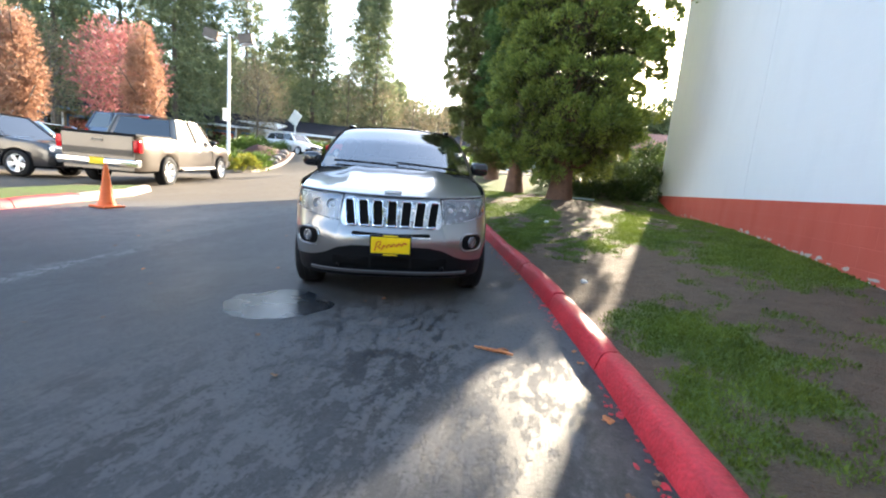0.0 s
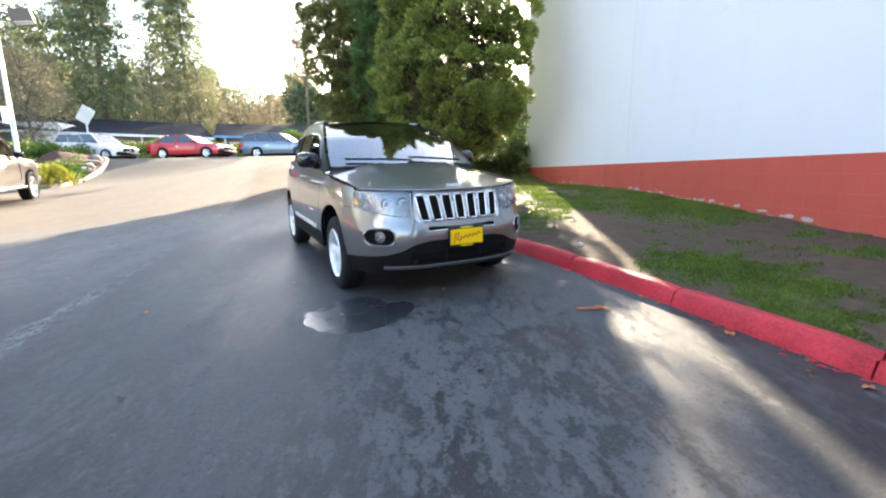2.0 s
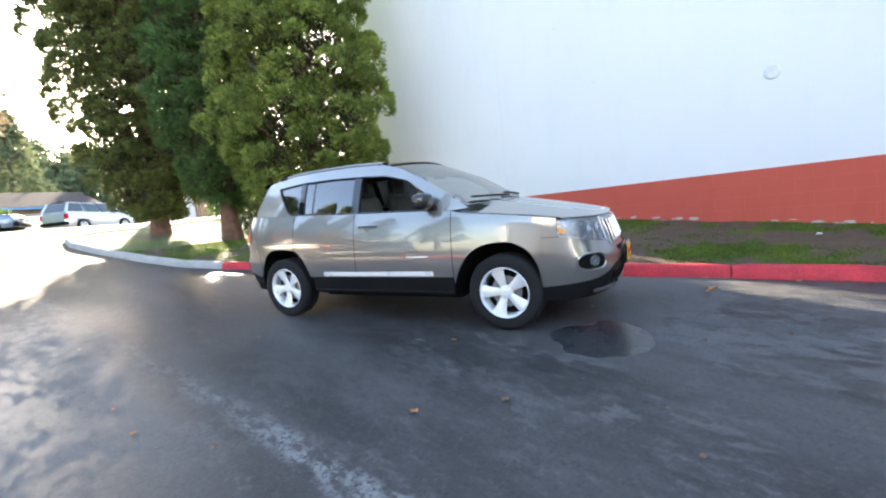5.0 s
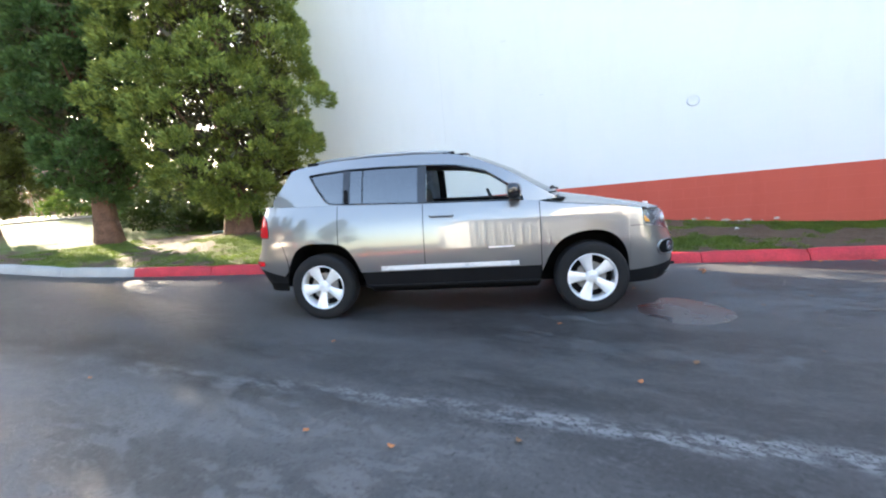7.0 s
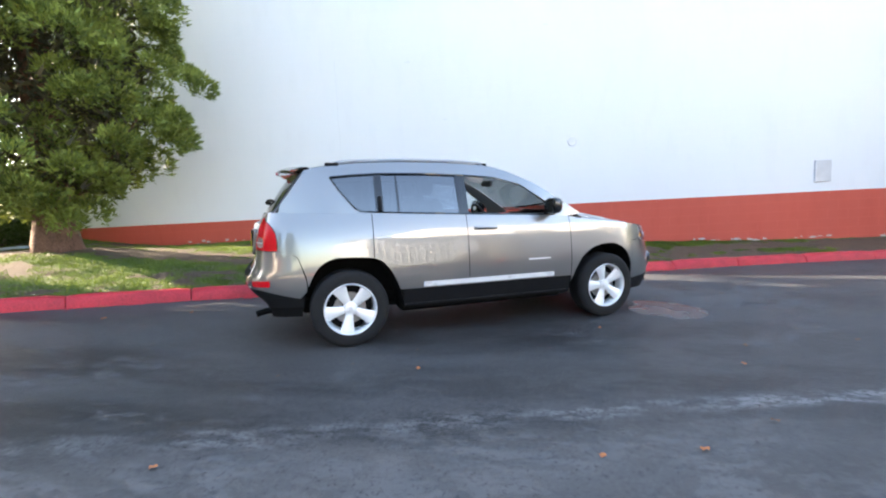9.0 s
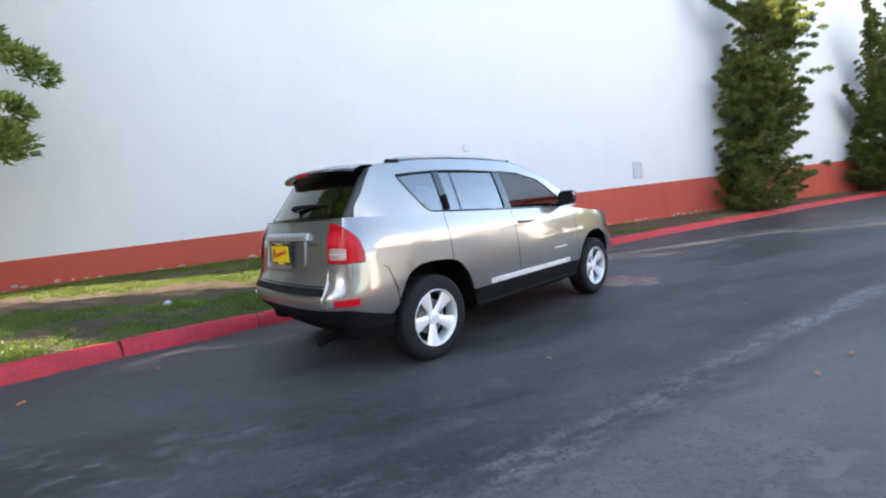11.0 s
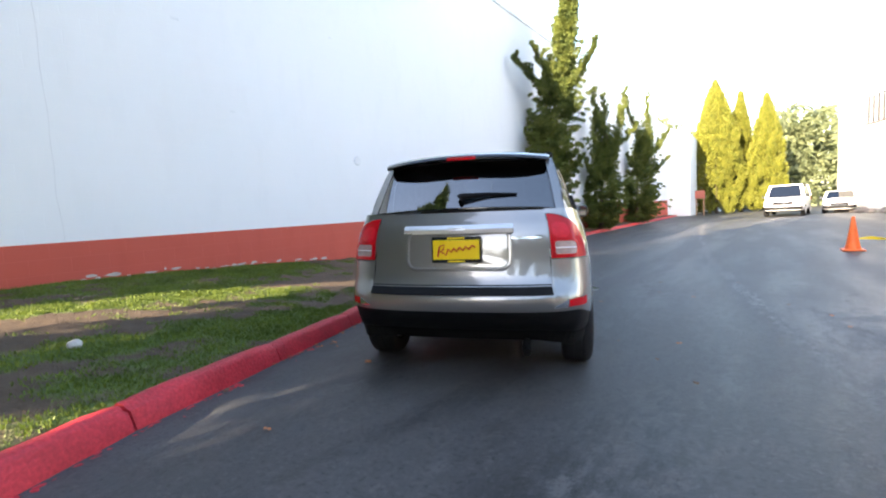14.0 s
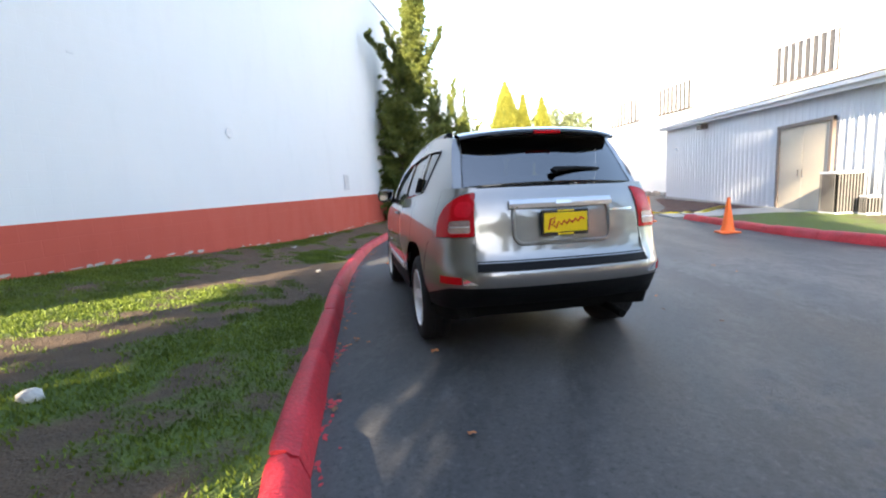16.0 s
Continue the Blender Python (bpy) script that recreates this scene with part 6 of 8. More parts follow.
for i, (x, y, rx, ry, h) in enumerate(((4.35, 9.75, 0.55, 0.6, 1.45), (3.6, 9.3, 0.6, 0.55, 1.1), (2.85, 9.0, 0.6, 0.6, 1.15), (2.2, 9.5, 0.55, 0.55, 1.0), (3.3, 10.4, 0.7, 0.6, 1.35), (2.6, 11.6, 0.8, 0.7, 1.6), (3.9, 12.2, 0.9, 0.8, 1.7), (1.5, 11.0, 0.6, 0.6, 1.2), (5.0, 12.6, 0.9, 0.9, 1.8))):
    shrub("shrub", x, y, lawn_z(x, min(y, 9.9)) - 0.02, rx, ry, h, M_SHRUB, 60 + i, "dark green leafy shrub behind the conifer trunk", 46, 0.085, 0.05, "shrubs at the wall's corner")


# ---------- distant trees ----------
def fir_mesh(seed, h, R, bare=0.15, n=1500, leaf=0.5):
    rng = np.random.default_rng(seed)
    m = n // 12
    f = rng.uniform(0, 1, m) ** 0.85
    tier = np.round(f * 17) / 17 * 0.3 + f * 0.7
    a = rng.uniform(0, 6.28, m)
    rr = 1.15 * R * (1 - tier) ** 0.7 * rng.uniform(0.25, 1.12, m) * (1 + 0.25 * np.sin(a * 3 + tier * 9 + seed))
    c = np.stack([rr * np.cos(a), rr * np.sin(a), h * bare + tier * h * (1 - bare) - rr * 0.18], 1)
    o = unit(np.stack([c[:, 0], c[:, 1], np.full(m, -0.2)], 1) + 1e-4)
    return tufts(rng, c, leaf * 1.1 * rng.uniform(0.6, 1.3, m), o, 16, leaf, leaf * 0.35, (1, 1, 0.5), -0.05)


def crown_mesh(seed, h, R, base, n=900, leaf=0.35, column=False):
    rng = np.random.default_rng(seed)
    m = n // 14
    d = unit(rng.normal(size=(m, 3)))
    zc, hz = (base + h) / 2, (h - base) / 2
    c = d * np.array((R, R, hz)) * rng.uniform(0.45, 1.0, (m, 1))
    if column:
        c[:, :2] *= (1 - 0.35 * np.clip(c[:, 2:] / hz, 0, 1))
    c[:, 2] += zc
    return tufts(rng, c, np.full(m, R * 0.32), unit(d), 15, leaf, leaf * 0.55, (1, 1, 1), 0.2)


def far_tree(name, x, y, z, tris, material, th, tr, label, category="tree", group="", branches=0, seed=1):
    rng = np.random.default_rng(seed)
    ob = root(name, Matrix.Translation((x, y, z)), label, category, group)
    part("trunk", bark_trunk(rng, th, tr, 0.04, tr * 0.3, n=8, rings=8), M_GREYBARK, ob)
    for i in range(branches):
        a, z0 = i * 2.4, th * (0.3 + 0.6 * i / max(1, branches))
        r = th * 0.22
        part("limb", bm_tube([(0, 0, z0), (math.cos(a) * r * 0.5, math.sin(a) * r * 0.5, z0 + r * 0.45), (math.cos(a) * r, math.sin(a) * r, z0 + r * 1.1)], 0.04, 5, radii=[tr * 0.4, tr * 0.25, 0.02]), M_GREYBARK, ob)
    leaves("crown", [tris], material, ob)
    return ob


far_tree("autumn_tree", -22.4, 8.4, 0.6, crown_mesh(1, 6.4, 0.95, 0.9, 9000, 0.15, True), M_ORANGE, 5.5, 0.12, "narrow orange-brown autumn tree beside the car park", group="autumn trees", branches=6)
far_tree("autumn_tree", -19.4, 12.0, 0.7, crown_mesh(2, 6.5, 0.8, 0.9, 9000, 0.15, True), M_ORANGE, 5.8, 0.12, "narrow orange autumn tree at the car park's edge", group="autumn trees", branches=6)
far_tree("autumn_tree", -23.4, 13.8, 0.7, crown_mesh(3, 7.4, 2.0, 2.0, 7000, 0.16), M_REDLEAF, 6.5, 0.16, "broad red maple behind parked cars", group="autumn trees", branches=9)
for i, (x, y, h, R, zb) in enumerate(((-31.0, 24.0, 19, 3.0, 0.06), (-37, 19, 21, 3.3, 0.08), (-34.5, 30, 22, 3.0, 0.1), (-41, 27, 24, 3.6, 0.12), (-27.5, 38.5, 22, 2.5, 0.2), (-33, 44, 25, 3.2, 0.18), (-23.5, 46, 23, 2.8, 0.2), (-45, 12, 22, 3.6, 0.1), (-48, 20, 26, 3.8, 0.1), (-38, 40, 26, 3.4, 0.15), (-43, 3, 20, 3.2, 0.1), (-28.5, 52, 26, 3.0, 0.25))):
    far_tree("fir_tree", x, y, 1.5, fir_mesh(100 + i, h, R, zb, 11000, 0.42), M_HAZED_GREEN, h * 0.95, 0.3, "tall dark green fir behind the low building", group="tall firs", seed=i)
for i, (x, y, h, R) in enumerate(((-26.0, 28, 9, 2.2), (-21.5, 44, 11, 2.5), (-18.2, 46, 9.5, 2.4), (-25, 42, 12, 2.4), (-29.5, 33.5, 10, 2.2), (-15.5, 48, 9, 2.2), (-33.5, 16.5, 8, 2.3))):
    far_tree("birch_tree", x, y, 1.4, crown_mesh(200 + i, h, R, 1.6, 4200, 0.17), M_BROWNLEAF, h * 0.9, 0.13, "thin half-bare brown deciduous tree", group="half-bare trees", branches=12, seed=i)
far_tree("pine_tree", -6.4, 26.2, 1.95, fir_mesh(300, 10.0, 1.25, 0.55, 1500, 0.26), M_BROWNLEAF, 9.7, 0.09, "tall thin sparse pine beyond the street", branches=10)
far_tree("fir_tree", -8.0, 57.5, 1.8, fir_mesh(301, 14.0, 2.8, 0.1, 5000, 0.55), M_HAZED_GREEN, 15.0, 0.25, "pointed green fir beyond the street", group="tall firs")


def build_woods():
    """Far woods: a belt of many treetops on the rising ground."""
    rng = np.random.default_rng(77)
    tris = []
    for i in range(150):
        f = i / 149
        a = radians(-66 + 84 * f) + rng.uniform(-0.01, 0.01)
        d = rng.uniform(82, 108)
        h = rng.uniform(14.5, 20) + (4 if f < 0.35 else 0)
        t = fir_mesh(500 + i % 9, h, rng.uniform(2.6, 4.2), 0.05, 1300, 1.0) if rng.uniform() < 0.6 else crown_mesh(600 + i % 9, h * 0.9, 4.0, 0.5, 1200, 0.9)
        tris.append(t + np.array((math.sin(a) * d, math.cos(a) * d, 1.5)))
    tagged(leaves("far_woods", tris, M_HAZED_GREEN), "hazy green woods along the skyline", "trees", kind="stuff")
    tris = []
    for i in range(46):
        x, y = rng.uniform(-34, 26), rng.uniform(-75, -60)
        h = rng.uniform(9, 15)
        tris.append(fir_mesh(700 + i % 7, h, rng.uniform(2, 3.2), 0.05, 520, 1.0) + np.array((x, y, -1)))
    tagged(leaves("far_woods", tris, M_HAZED_GREEN), "hazy trees beyond the drive's end", "trees", kind="stuff")


build_woods()


# ---------- shed and buildings along the drive ----------
M_CORR = mat("grey_ribbed_steel", (0.58, 0.61, 0.65), 0.4, 0.1, 0.06, 1.5, 90, 0.08)
M_SLAT = mat("grey_brown_slat", (0.16, 0.155, 0.15), 0.5, 0.2, 0.1, 5, 60, 0.1)
M_TAN = mat("tan_door_paint", (0.52, 0.46, 0.36), 0.5, 0, 0.06, 3, 90, 0.08)
M_BROWN = mat("brown_frame_paint", (0.17, 0.135, 0.115), 0.6, 0, 0.2, 5, 90, 0.1)
M_PLASTER = mat("white_plaster", (0.80, 0.79, 0.76), 0.85, 0, 0.08, 0.6, 40, 0.2)
M_ORANGEPL = mat("orange_plastic", (0.85, 0.115, 0.012), 0.45, 0, 0.12, 6, 90, 0.1, base2=(0.95, 0.19, 0.03))
M_TAPE = mat("yellow_tape", (0.9, 0.68, 0.03), 0.35, 0, 0.1, 9, 60, 0.1)
M_ROOF = mat("dark_shingle", (0.03, 0.029, 0.034), 0.95, 0, 0.3, 1.2, 25, 0.5, spec=0.06)
M_WOOD = mat("weathered_wood", (0.24, 0.15, 0.09), 0.85, 0, 0.3, 4, 50, 0.4)
M_ROCK = mat("grey_rock", (0.22, 0.19, 0.17), 0.9, 0, 0.4, 4, 35, 0.8, depth=0.03)
M_BLUE = mat("blue_trim", (0.12, 0.24, 0.42), 0.5, 0, 0.1, 4, 60, 0.1)


def build_shed():
    x, z0, z1 = -8.2, -0.25, 3.5
    fall = lambda y: -0.04 * (y + 20.8)
    shed = root("shed", None, "grey ribbed steel shed with white roof trim", "building", kind="structure")
    core = bm_box(x - 4.0, x - 0.05, -20.8, -3.0, z0, z1 - 0.02)
    for v in core.verts:
        v.co.z += fall(v.co.y) if v.co.z > 1 else 0
    part("core_wall", core, M_CORR, shed)

    def panel(ya, yb, za, zb):
        n = max(1, round((yb - ya) / 0.3))
        w = (yb - ya) / n
        ys = []
        for i in range(n):
            a = ya + i * w
            ys += [(a, 0.0), (a + 0.06, 0.0), (a + 0.08, 0.018), (a + 0.12, 0.018), (a + 0.14, 0.0), (a + 0.20, 0.0), (a + 0.205, 0.008), (a + 0.225, 0.008), (a + 0.23, 0.0)]
        ys.append((yb - 0.003, 0.0))
        bm = bmesh.new()
        lo = [bm.verts.new((x + d - 0.045, y, za)) for y, d in ys]
        hi = [bm.verts.new((x + d - 0.045, y, zb + fall(y))) for y, d in ys]
        for i in range(len(ys) - 1):
            bm.faces.new((lo[i], lo[i + 1], hi[i + 1], hi[i]))
        part("panel", bm, M_CORR, shed)
    y = -20.8
    while y < -3.01:
        yb = min(y + 0.9, -3.0)
        if y < -10.2 < yb:
            yb = -10.18
        if abs(y + 10.18) < 0.01:
            yb = -7.75
            panel(y, yb, 2.36, z1 - 0.02)
        else:
            panel(y, yb, z0, z1 - 0.02)
        y = yb
    # shallow roof with fascia and gutter
    part("roof", bm_grid(lambda u, v: Vector((x + 0.32 - 4.4 * u, -20.98 + 18.1 * v, z1 + 0.14 + 0.5 * u + fall(-20.98 + 18.1 * v))), 1, 20), M_ROOFEDGE, shed, "white metal roof")

    def sloped(bm):
        for v in bm.verts:
            v.co.z += fall(v.co.y)
        return bm
    part("fascia", sloped(bm_box(x + 0.17, x + 0.21, -20.98, -2.9, z1 - 0.12, z1 + 0.12, 0.006)), M_METAL, shed, "white fascia board")
    part("gutter", sloped(bm_box(x + 0.215, x + 0.31, -20.98, -2.9, z1 - 0.01, z1 + 0.1, 0.02)), M_ROOFEDGE, shed, "pale metal gutter")
    part("soffit", sloped(bm_box(x - 0.02, x + 0.17, -20.9, -2.95, z1 - 0.03, z1 - 0.005)), M_ROOFEDGE, shed)
    part("base_strip", bm_box(x - 0.06, x + 0.02, -20.8, -10.2, z0, -0.08, 0.004), M_CONC, shed)
    # double door
    door = root("door_1", None, "tan double steel door in a brown frame", "door", kind="structure")
    part("door_frame", bm_box(x - 0.03, x + 0.05, -10.17, -10.05, -0.16, 2.36, 0.006), M_BROWN, door, "brown door frame")
    part("door_frame", bm_box(x - 0.03, x + 0.05, -7.88, -7.76, -0.16, 2.36, 0.006), M_BROWN, door, "brown door frame")
    part("door_head", bm_box(x - 0.03, x + 0.052, -10.17, -7.76, 2.25, 2.36, 0.006), M_BROWN, door, "brown door head")
    for a, b, h in ((-10.05, -8.97, -9.06), (-8.955, -7.88, -8.87)):
        leaf = part("door_leaf", bm_box(x - 0.04, x + 0.015, a, b, -0.14, 2.25, 0.004), M_TAN, door)
        part("handle", bm_tube([(x + 0.02, h, 0.86), (x + 0.06, h, 0.86), (x + 0.06, h, 1.06), (x + 0.02, h, 1.06)], 0.012, 8), M_CHROME, leaf)
        part("hinge", bm_box(x + 0.015, x + 0.03, (a if a < -10 else b) - 0.02, (a if a < -10 else b) + 0.02, 1.8, 1.95), M_BRONZE, leaf)
    part("threshold", bm_box(x - 0.03, x + 0.12, -10.05, -7.88, -0.2, -0.135, 0.005), M_CONC, door)
    # lamp, sensor, cooling units
    lamp = root("floodlight", pose(x, -15.5, 3.0), "bronze box floodlight under the shed's eave", "light")
    part("housing", bm_box(0.02, 0.3, -0.22, 0.22, -0.09, 0.1, 0.02), M_BRONZE, lamp)
    part("bracket", bm_box(-0.03, 0.03, -0.1, 0.1, -0.06, 0.06, 0.005), M_BRONZE, lamp)
    part("lens", bm_box(0.05, 0.27, -0.18, 0.18, -0.1, -0.092), M_METAL, lamp)
    sens = root("wall_sensor", pose(x, -19.0, 2.3), "small white sensor box on ribbed steel", "sensor")
    part("body", bm_box(-0.03, 0.1, -0.06, 0.06, -0.05, 0.05, 0.012), M_METAL, sens)
    part("arm", bm_tube([(0.1, 0, 0), (0.16, 0, -0.05)], 0.02, 8), M_METAL, sens)
    for yy, w, h, d, lab in ((-7.05, 0.29, 0.98, 0.29, "tall grey air-conditioning condenser with slatted sides"), (-6.42, 0.13, 0.44, 0.12, "small grey condenser box beside a taller one")):
        z = gz(-7.6, yy) + 0.1
        ac = root("condenser_unit", Matrix.Translation((x + 0.12 + w, yy + 0.3, z)), lab, "air conditioner", "condensers beside the shed")
        part("pad", bm_box(-w - 0.1, w + 0.1, -w - 0.06, w + 0.06, -0.12, 0.0, 0.01), M_CONC, ac, "concrete pad")
        part("core", bm_box(-w + 0.03, w - 0.03, -w + 0.03, w - 0.03, 0.0, h - 0.04), M_DARK, ac)
        part("top_cover", bm_box(-w, w, -w, w, h - 0.05, h, 0.015), M_CORR, ac)
        part("base", bm_box(-w, w, -w, w, 0.0, 0.06, 0.008), M_CORR, ac)
        slat = None
        for k in range(int(2 * w / 0.06)):
            q = -w + 0.035 + k * 0.06
            for sx, sy, dx, dy in ((w - 0.004, q, 0.006, 0.012), (q, w - 0.004, 0.012, 0.006), (q, -w + 0.004, 0.012, 0.006)):
                part("slat", bm_box(sx - dx, sx + dx, sy - dy, sy + dy, 0.055, h - 0.045), M_SLAT, ac)


def build_hall():
    """Tall white hall behind the shed, its wall oblique to the drive."""
    a, b = Vector((-16.0, -12.0, 0)), Vector((-6.9, -36.8, 0))
    d = (b - a).normalized()
    m = Matrix(((d.x, d.y, 0, a.x), (d.y, -d.x, 0, a.y), (0, 0, 1, 0), (0, 0, 0, 1)))
    m = Matrix.Translation(a) @ Matrix.Rotation(math.atan2(d.y, d.x), 4, "Z")
    L = (b - a).length
    hall = root("hall_building", m, "tall plain white hall with louvred grilles", "building", kind="structure")
    part("wall", bm_box(0, L, -9, 0, -0.8, 9.4), M_PLASTER, hall)
    part("coping", bm_box(-0.05, L + 0.05, -9.05, 0.05, 9.4, 9.55, 0.01), M_METAL, hall)
    part("plinth", bm_box(0, L, 0.0, 0.12, -0.8, -0.15, 0.02), M_CONC, hall)
    for s in (7.2, 15.8, 21.6):
        w = {7.2: 1.5, 15.8: 1.65, 21.6: 1.9}[s]
        g = part("grille", bm_box(s - w, s + w, 0.0, 0.03, 5.2, 6.85), mat("dark_louvre", (0.045, 0.044, 0.045), 0.7, 0, 0.2, 4, 40, 0.2), hall, "bronze louvred grille")
        n = 9
        for k in range(n):
            q = s - w + 0.1 + (2 * w - 0.2) * k / (n - 1)
            part("fin", bm_box(q - 0.018, q + 0.018, 0.03, 0.12, 5.15, 6.9, 0.004), M_CORR, g)
        part("rail", bm_box(s - w - 0.05, s + w + 0.05, 0.03, 0.1, 5.12, 5.2), M_BRONZE, g)
    rnd = random.Random(3)
    for k in range(14):
        s = 9.5 + k * 1.15 + rnd.uniform(-0.3, 0.3)
        p = m @ Vector((s, 0.75 + rnd.uniform(-0.2, 0.3), 0))
        build_rock(p.x, p.y, gz(p.x, p.y), rnd.uniform(0.18, 0.36), 40 + k, "rocks at the hall's foot")


def build_rock(x, y, z, r, seed, group, material=None, label="rough grey landscaping rock"):
    bm = bmesh.new()
    bmesh.ops.create_icosphere(bm, subdivisions=2, radius=r)
    for v in bm.verts:
        v.co *= 1 + 0.35 * noise.noise(v.co / r * 1.1 + Vector((seed, 0, 0))) + 0.1 * noise.noise(v.co / r * 3 + Vector((seed, 5, 0)))
        v.co.z *= 0.7
    ob = part("rock", bm, material or M_ROCK)
    ob.location = (x, y, z + r * 0.35)
    return tagged(ob, label, "rock", group)


def build_cone(x, y, lean=0.0):
    c = root("traffic_cone", Matrix.Translation((x, y, gz(x, y))), "orange plastic traffic cone on the asphalt", "cone", "traffic cones")
    part("base", bm_box(-0.18, 0.18, -0.18, 0.18, 0.0, 0.035, 0.012), M_ORANGEPL, c)
    bm = bm_lathe([(0.142, 0.03), (0.13, 0.05), (0.112, 0.1), (0.03, 0.68), (0.027, 0.71), (0.02, 0.715), (0.018, 0.70), (0.1, 0.1)], 28, "z")
    part("cone_body", bm, M_ORANGEPL, c, smooth=True)
    part("collar", bm_lathe([(0.122, 0.07), (0.126, 0.075), (0.12, 0.1), (0.114, 0.1)], 28, "z"), M_ORANGEPL, c, smooth=True)


def build_tape():
    pts = [(-4.62, -4.84, 0.50), (-4.75, -6.3, 0.27), (-5.0, -7.8, 0.12), (-5.25, -9.2, 0.02), (-5.3, -9.7, -0.06), (-4.95, -10.0, -0.05), (-4.6, -10.3, -0.03), (-4.25, -10.6, -0.07)]
    bm = bmesh.new()
    prev = None
    pts = [Vector(p) for p in pts]
    fine = []
    for a, b in zip(pts, pts[1:]):
        for k in range(8):
            fine.append(a.lerp(b, k / 8))
    for i, p in enumerate(fine):
        tw = i * 0.23
        z = max(p.z, gz(p.x, p.y) + 0.06)
        o = Vector((math.cos(tw) * 0.036, 0, math.sin(tw) * 0.036))
        q = (bm.verts.new(Vector((p.x, p.y, z)) + o), bm.verts.new(Vector((p.x, p.y, z)) - o))
        if prev:
            bm.faces.new((prev[0], prev[1], q[1], q[0]))
        prev = q
    tagged(part("caution_tape", thicken(bm, 0.001), M_TAPE), "twisted yellow caution tape tied to a cone", "tape")


# ---------- parked and passing vehicles ----------
def vehicle(name, x, y, heading, label, paint, L, W, base, top_y, top_z, cab, roof_z, wheelbase, wr, front_off, lamps=True, bed=None, category="car", panes=2, rear_plate=False, cap=None):
    """A vehicle whose front looks to -y in its own frame: top_y/top_z give bonnet, belt and deck; cab the greenhouse."""
    ang = math.atan2(heading[1], heading[0]) + math.pi / 2
    hx, hy = heading
    zf, zr = gz(x + hx * wheelbase / 2, y + hy * wheelbase / 2), gz(x - hx * wheelbase / 2, y - hy * wheelbase / 2)
    m = Matrix.Translation((x, y, (zf + zr) / 2)) @ Matrix.Rotation(ang, 4, "Z") @ Matrix.Rotation(-math.atan2(zf - zr, wheelbase), 4, "X")
    car = root(name, m, label, category)
    yf, yr = -L / 2, L / 2
    wf, wb = yf + front_off, yf + front_off + wheelbase
    ar = wr * 1.17

    def low(yy):
        z = base
        for c in (wf, wb):
            d = abs(yy - c)
            if d < ar:
                z = max(z, wr + math.sqrt(ar * ar - d * d) * 0.95)
        return z
    ys = sorted(set(list(np.linspace(yf, yr, 34)) + [c + s * ar * q for c in (wf, wb) for s in (-1, 1) for q in (0, 0.3, 0.55, 0.75, 0.9, 0.98, 1.02)] + list(top_y)))
    ys = [v for v in ys if yf <= v <= yr]
    bm = bmesh.new()
    rings = []
    for yy in ys:
        e = min(yy - yf, yr - yy)
        w = W / 2 * (1 - 0.13 * math.exp(-e / 0.16) - 0.03 * math.exp(-e / 0.8))
        zt, zb = interp(yy, top_y, top_z), low(yy)
        zt -= 0.12 * math.exp(-e / 0.07)
        zm = max(zb + 0.02, base + (zt - base) * 0.55)
        prof = [(w * 0.965, zb), (w * 0.995, min(zb + 0.14, zm)), (w, zm), (w * 0.975, max(zm, zt - 0.10)), (w * 0.93, max(zm, zt - 0.015)), (w * 0.5, zt + 0.02), (0, zt + 0.03)]
        if bed and bed[0] < yy < bed[1]:
            prof[5:] = [(w * 0.86, zt - 0.02), (w * 0.86, zt - 0.42), (0, zt - 0.42)][:2]
        rings.append([bm.verts.new((px, yy, pz)) for px, pz in prof] + [bm.verts.new((-px, yy, pz)) for px, pz in reversed(prof[:-1])])
    for r0, r1 in zip(rings, rings[1:]):
        for k in range(len(r0) - 1):
            bm.faces.new((r0[k], r1[k], r1[k + 1], r0[k + 1]))
    bm.faces.new(rings[0])
    bm.faces.new(rings[-1][::-1])
    bmesh.ops.recalc_face_normals(bm, faces=bm.faces)
    body = part("body", bm, paint, car, smooth=True, angle=30)
    part("underbody", bm_box(-W / 2 + 0.14, W / 2 - 0.14, yf + 0.2, yr - 0.2, base - 0.06, wr + 0.12), M_DARK, car)
    # greenhouse: base front, top front, top rear, base rear
    c0, c1, c2, c3 = cab
    bz = lambda yy: interp(yy, top_y, top_z) - 0.02
    wB, wT = W / 2 * 0.93, W / 2 * 0.76

    def side(yy, t, off=0.0):
        return wB + (wT - wB) * t + off
    bm = bmesh.new()
    lo = [(wB, c0, bz(c0)), (wB, c3, bz(c3)), (-wB, c3, bz(c3)), (-wB, c0, bz(c0))]
    hi = [(wT, c1, roof_z - 0.03), (wT, c2, roof_z - 0.03), (-wT, c2, roof_z - 0.03), (-wT, c1, roof_z - 0.03)]
    a = [bm.verts.new(p) for p in lo]
    b = [bm.verts.new(p) for p in hi]
    for k in range(4):
        bm.faces.new((a[k], a[(k + 1) % 4], b[(k + 1) % 4], b[k]))
    part("cabin", bm, paint, car)
    part("roof", bm_grid(lambda u, v: Vector((wT * 1.03 * (2 * u - 1), c1 - 0.05 + (c2 - c1 + 0.1) * v, roof_z - 0.045 + 0.05 * (1 - (2 * u - 1) ** 4) * (1 - 0.5 * (2 * v - 1) ** 6))), 10, 10), paint, car, smooth=True)
    lo_v, hi_v = [Vector(p) for p in lo], [Vector(p) for p in hi]

    def pane(nm, p00, p10, p11, p01, off):
        bm = bmesh.new()
        q = [bm.verts.new(p + off) for p in (p00, p10, p11, p01)]
        bm.faces.new(q)
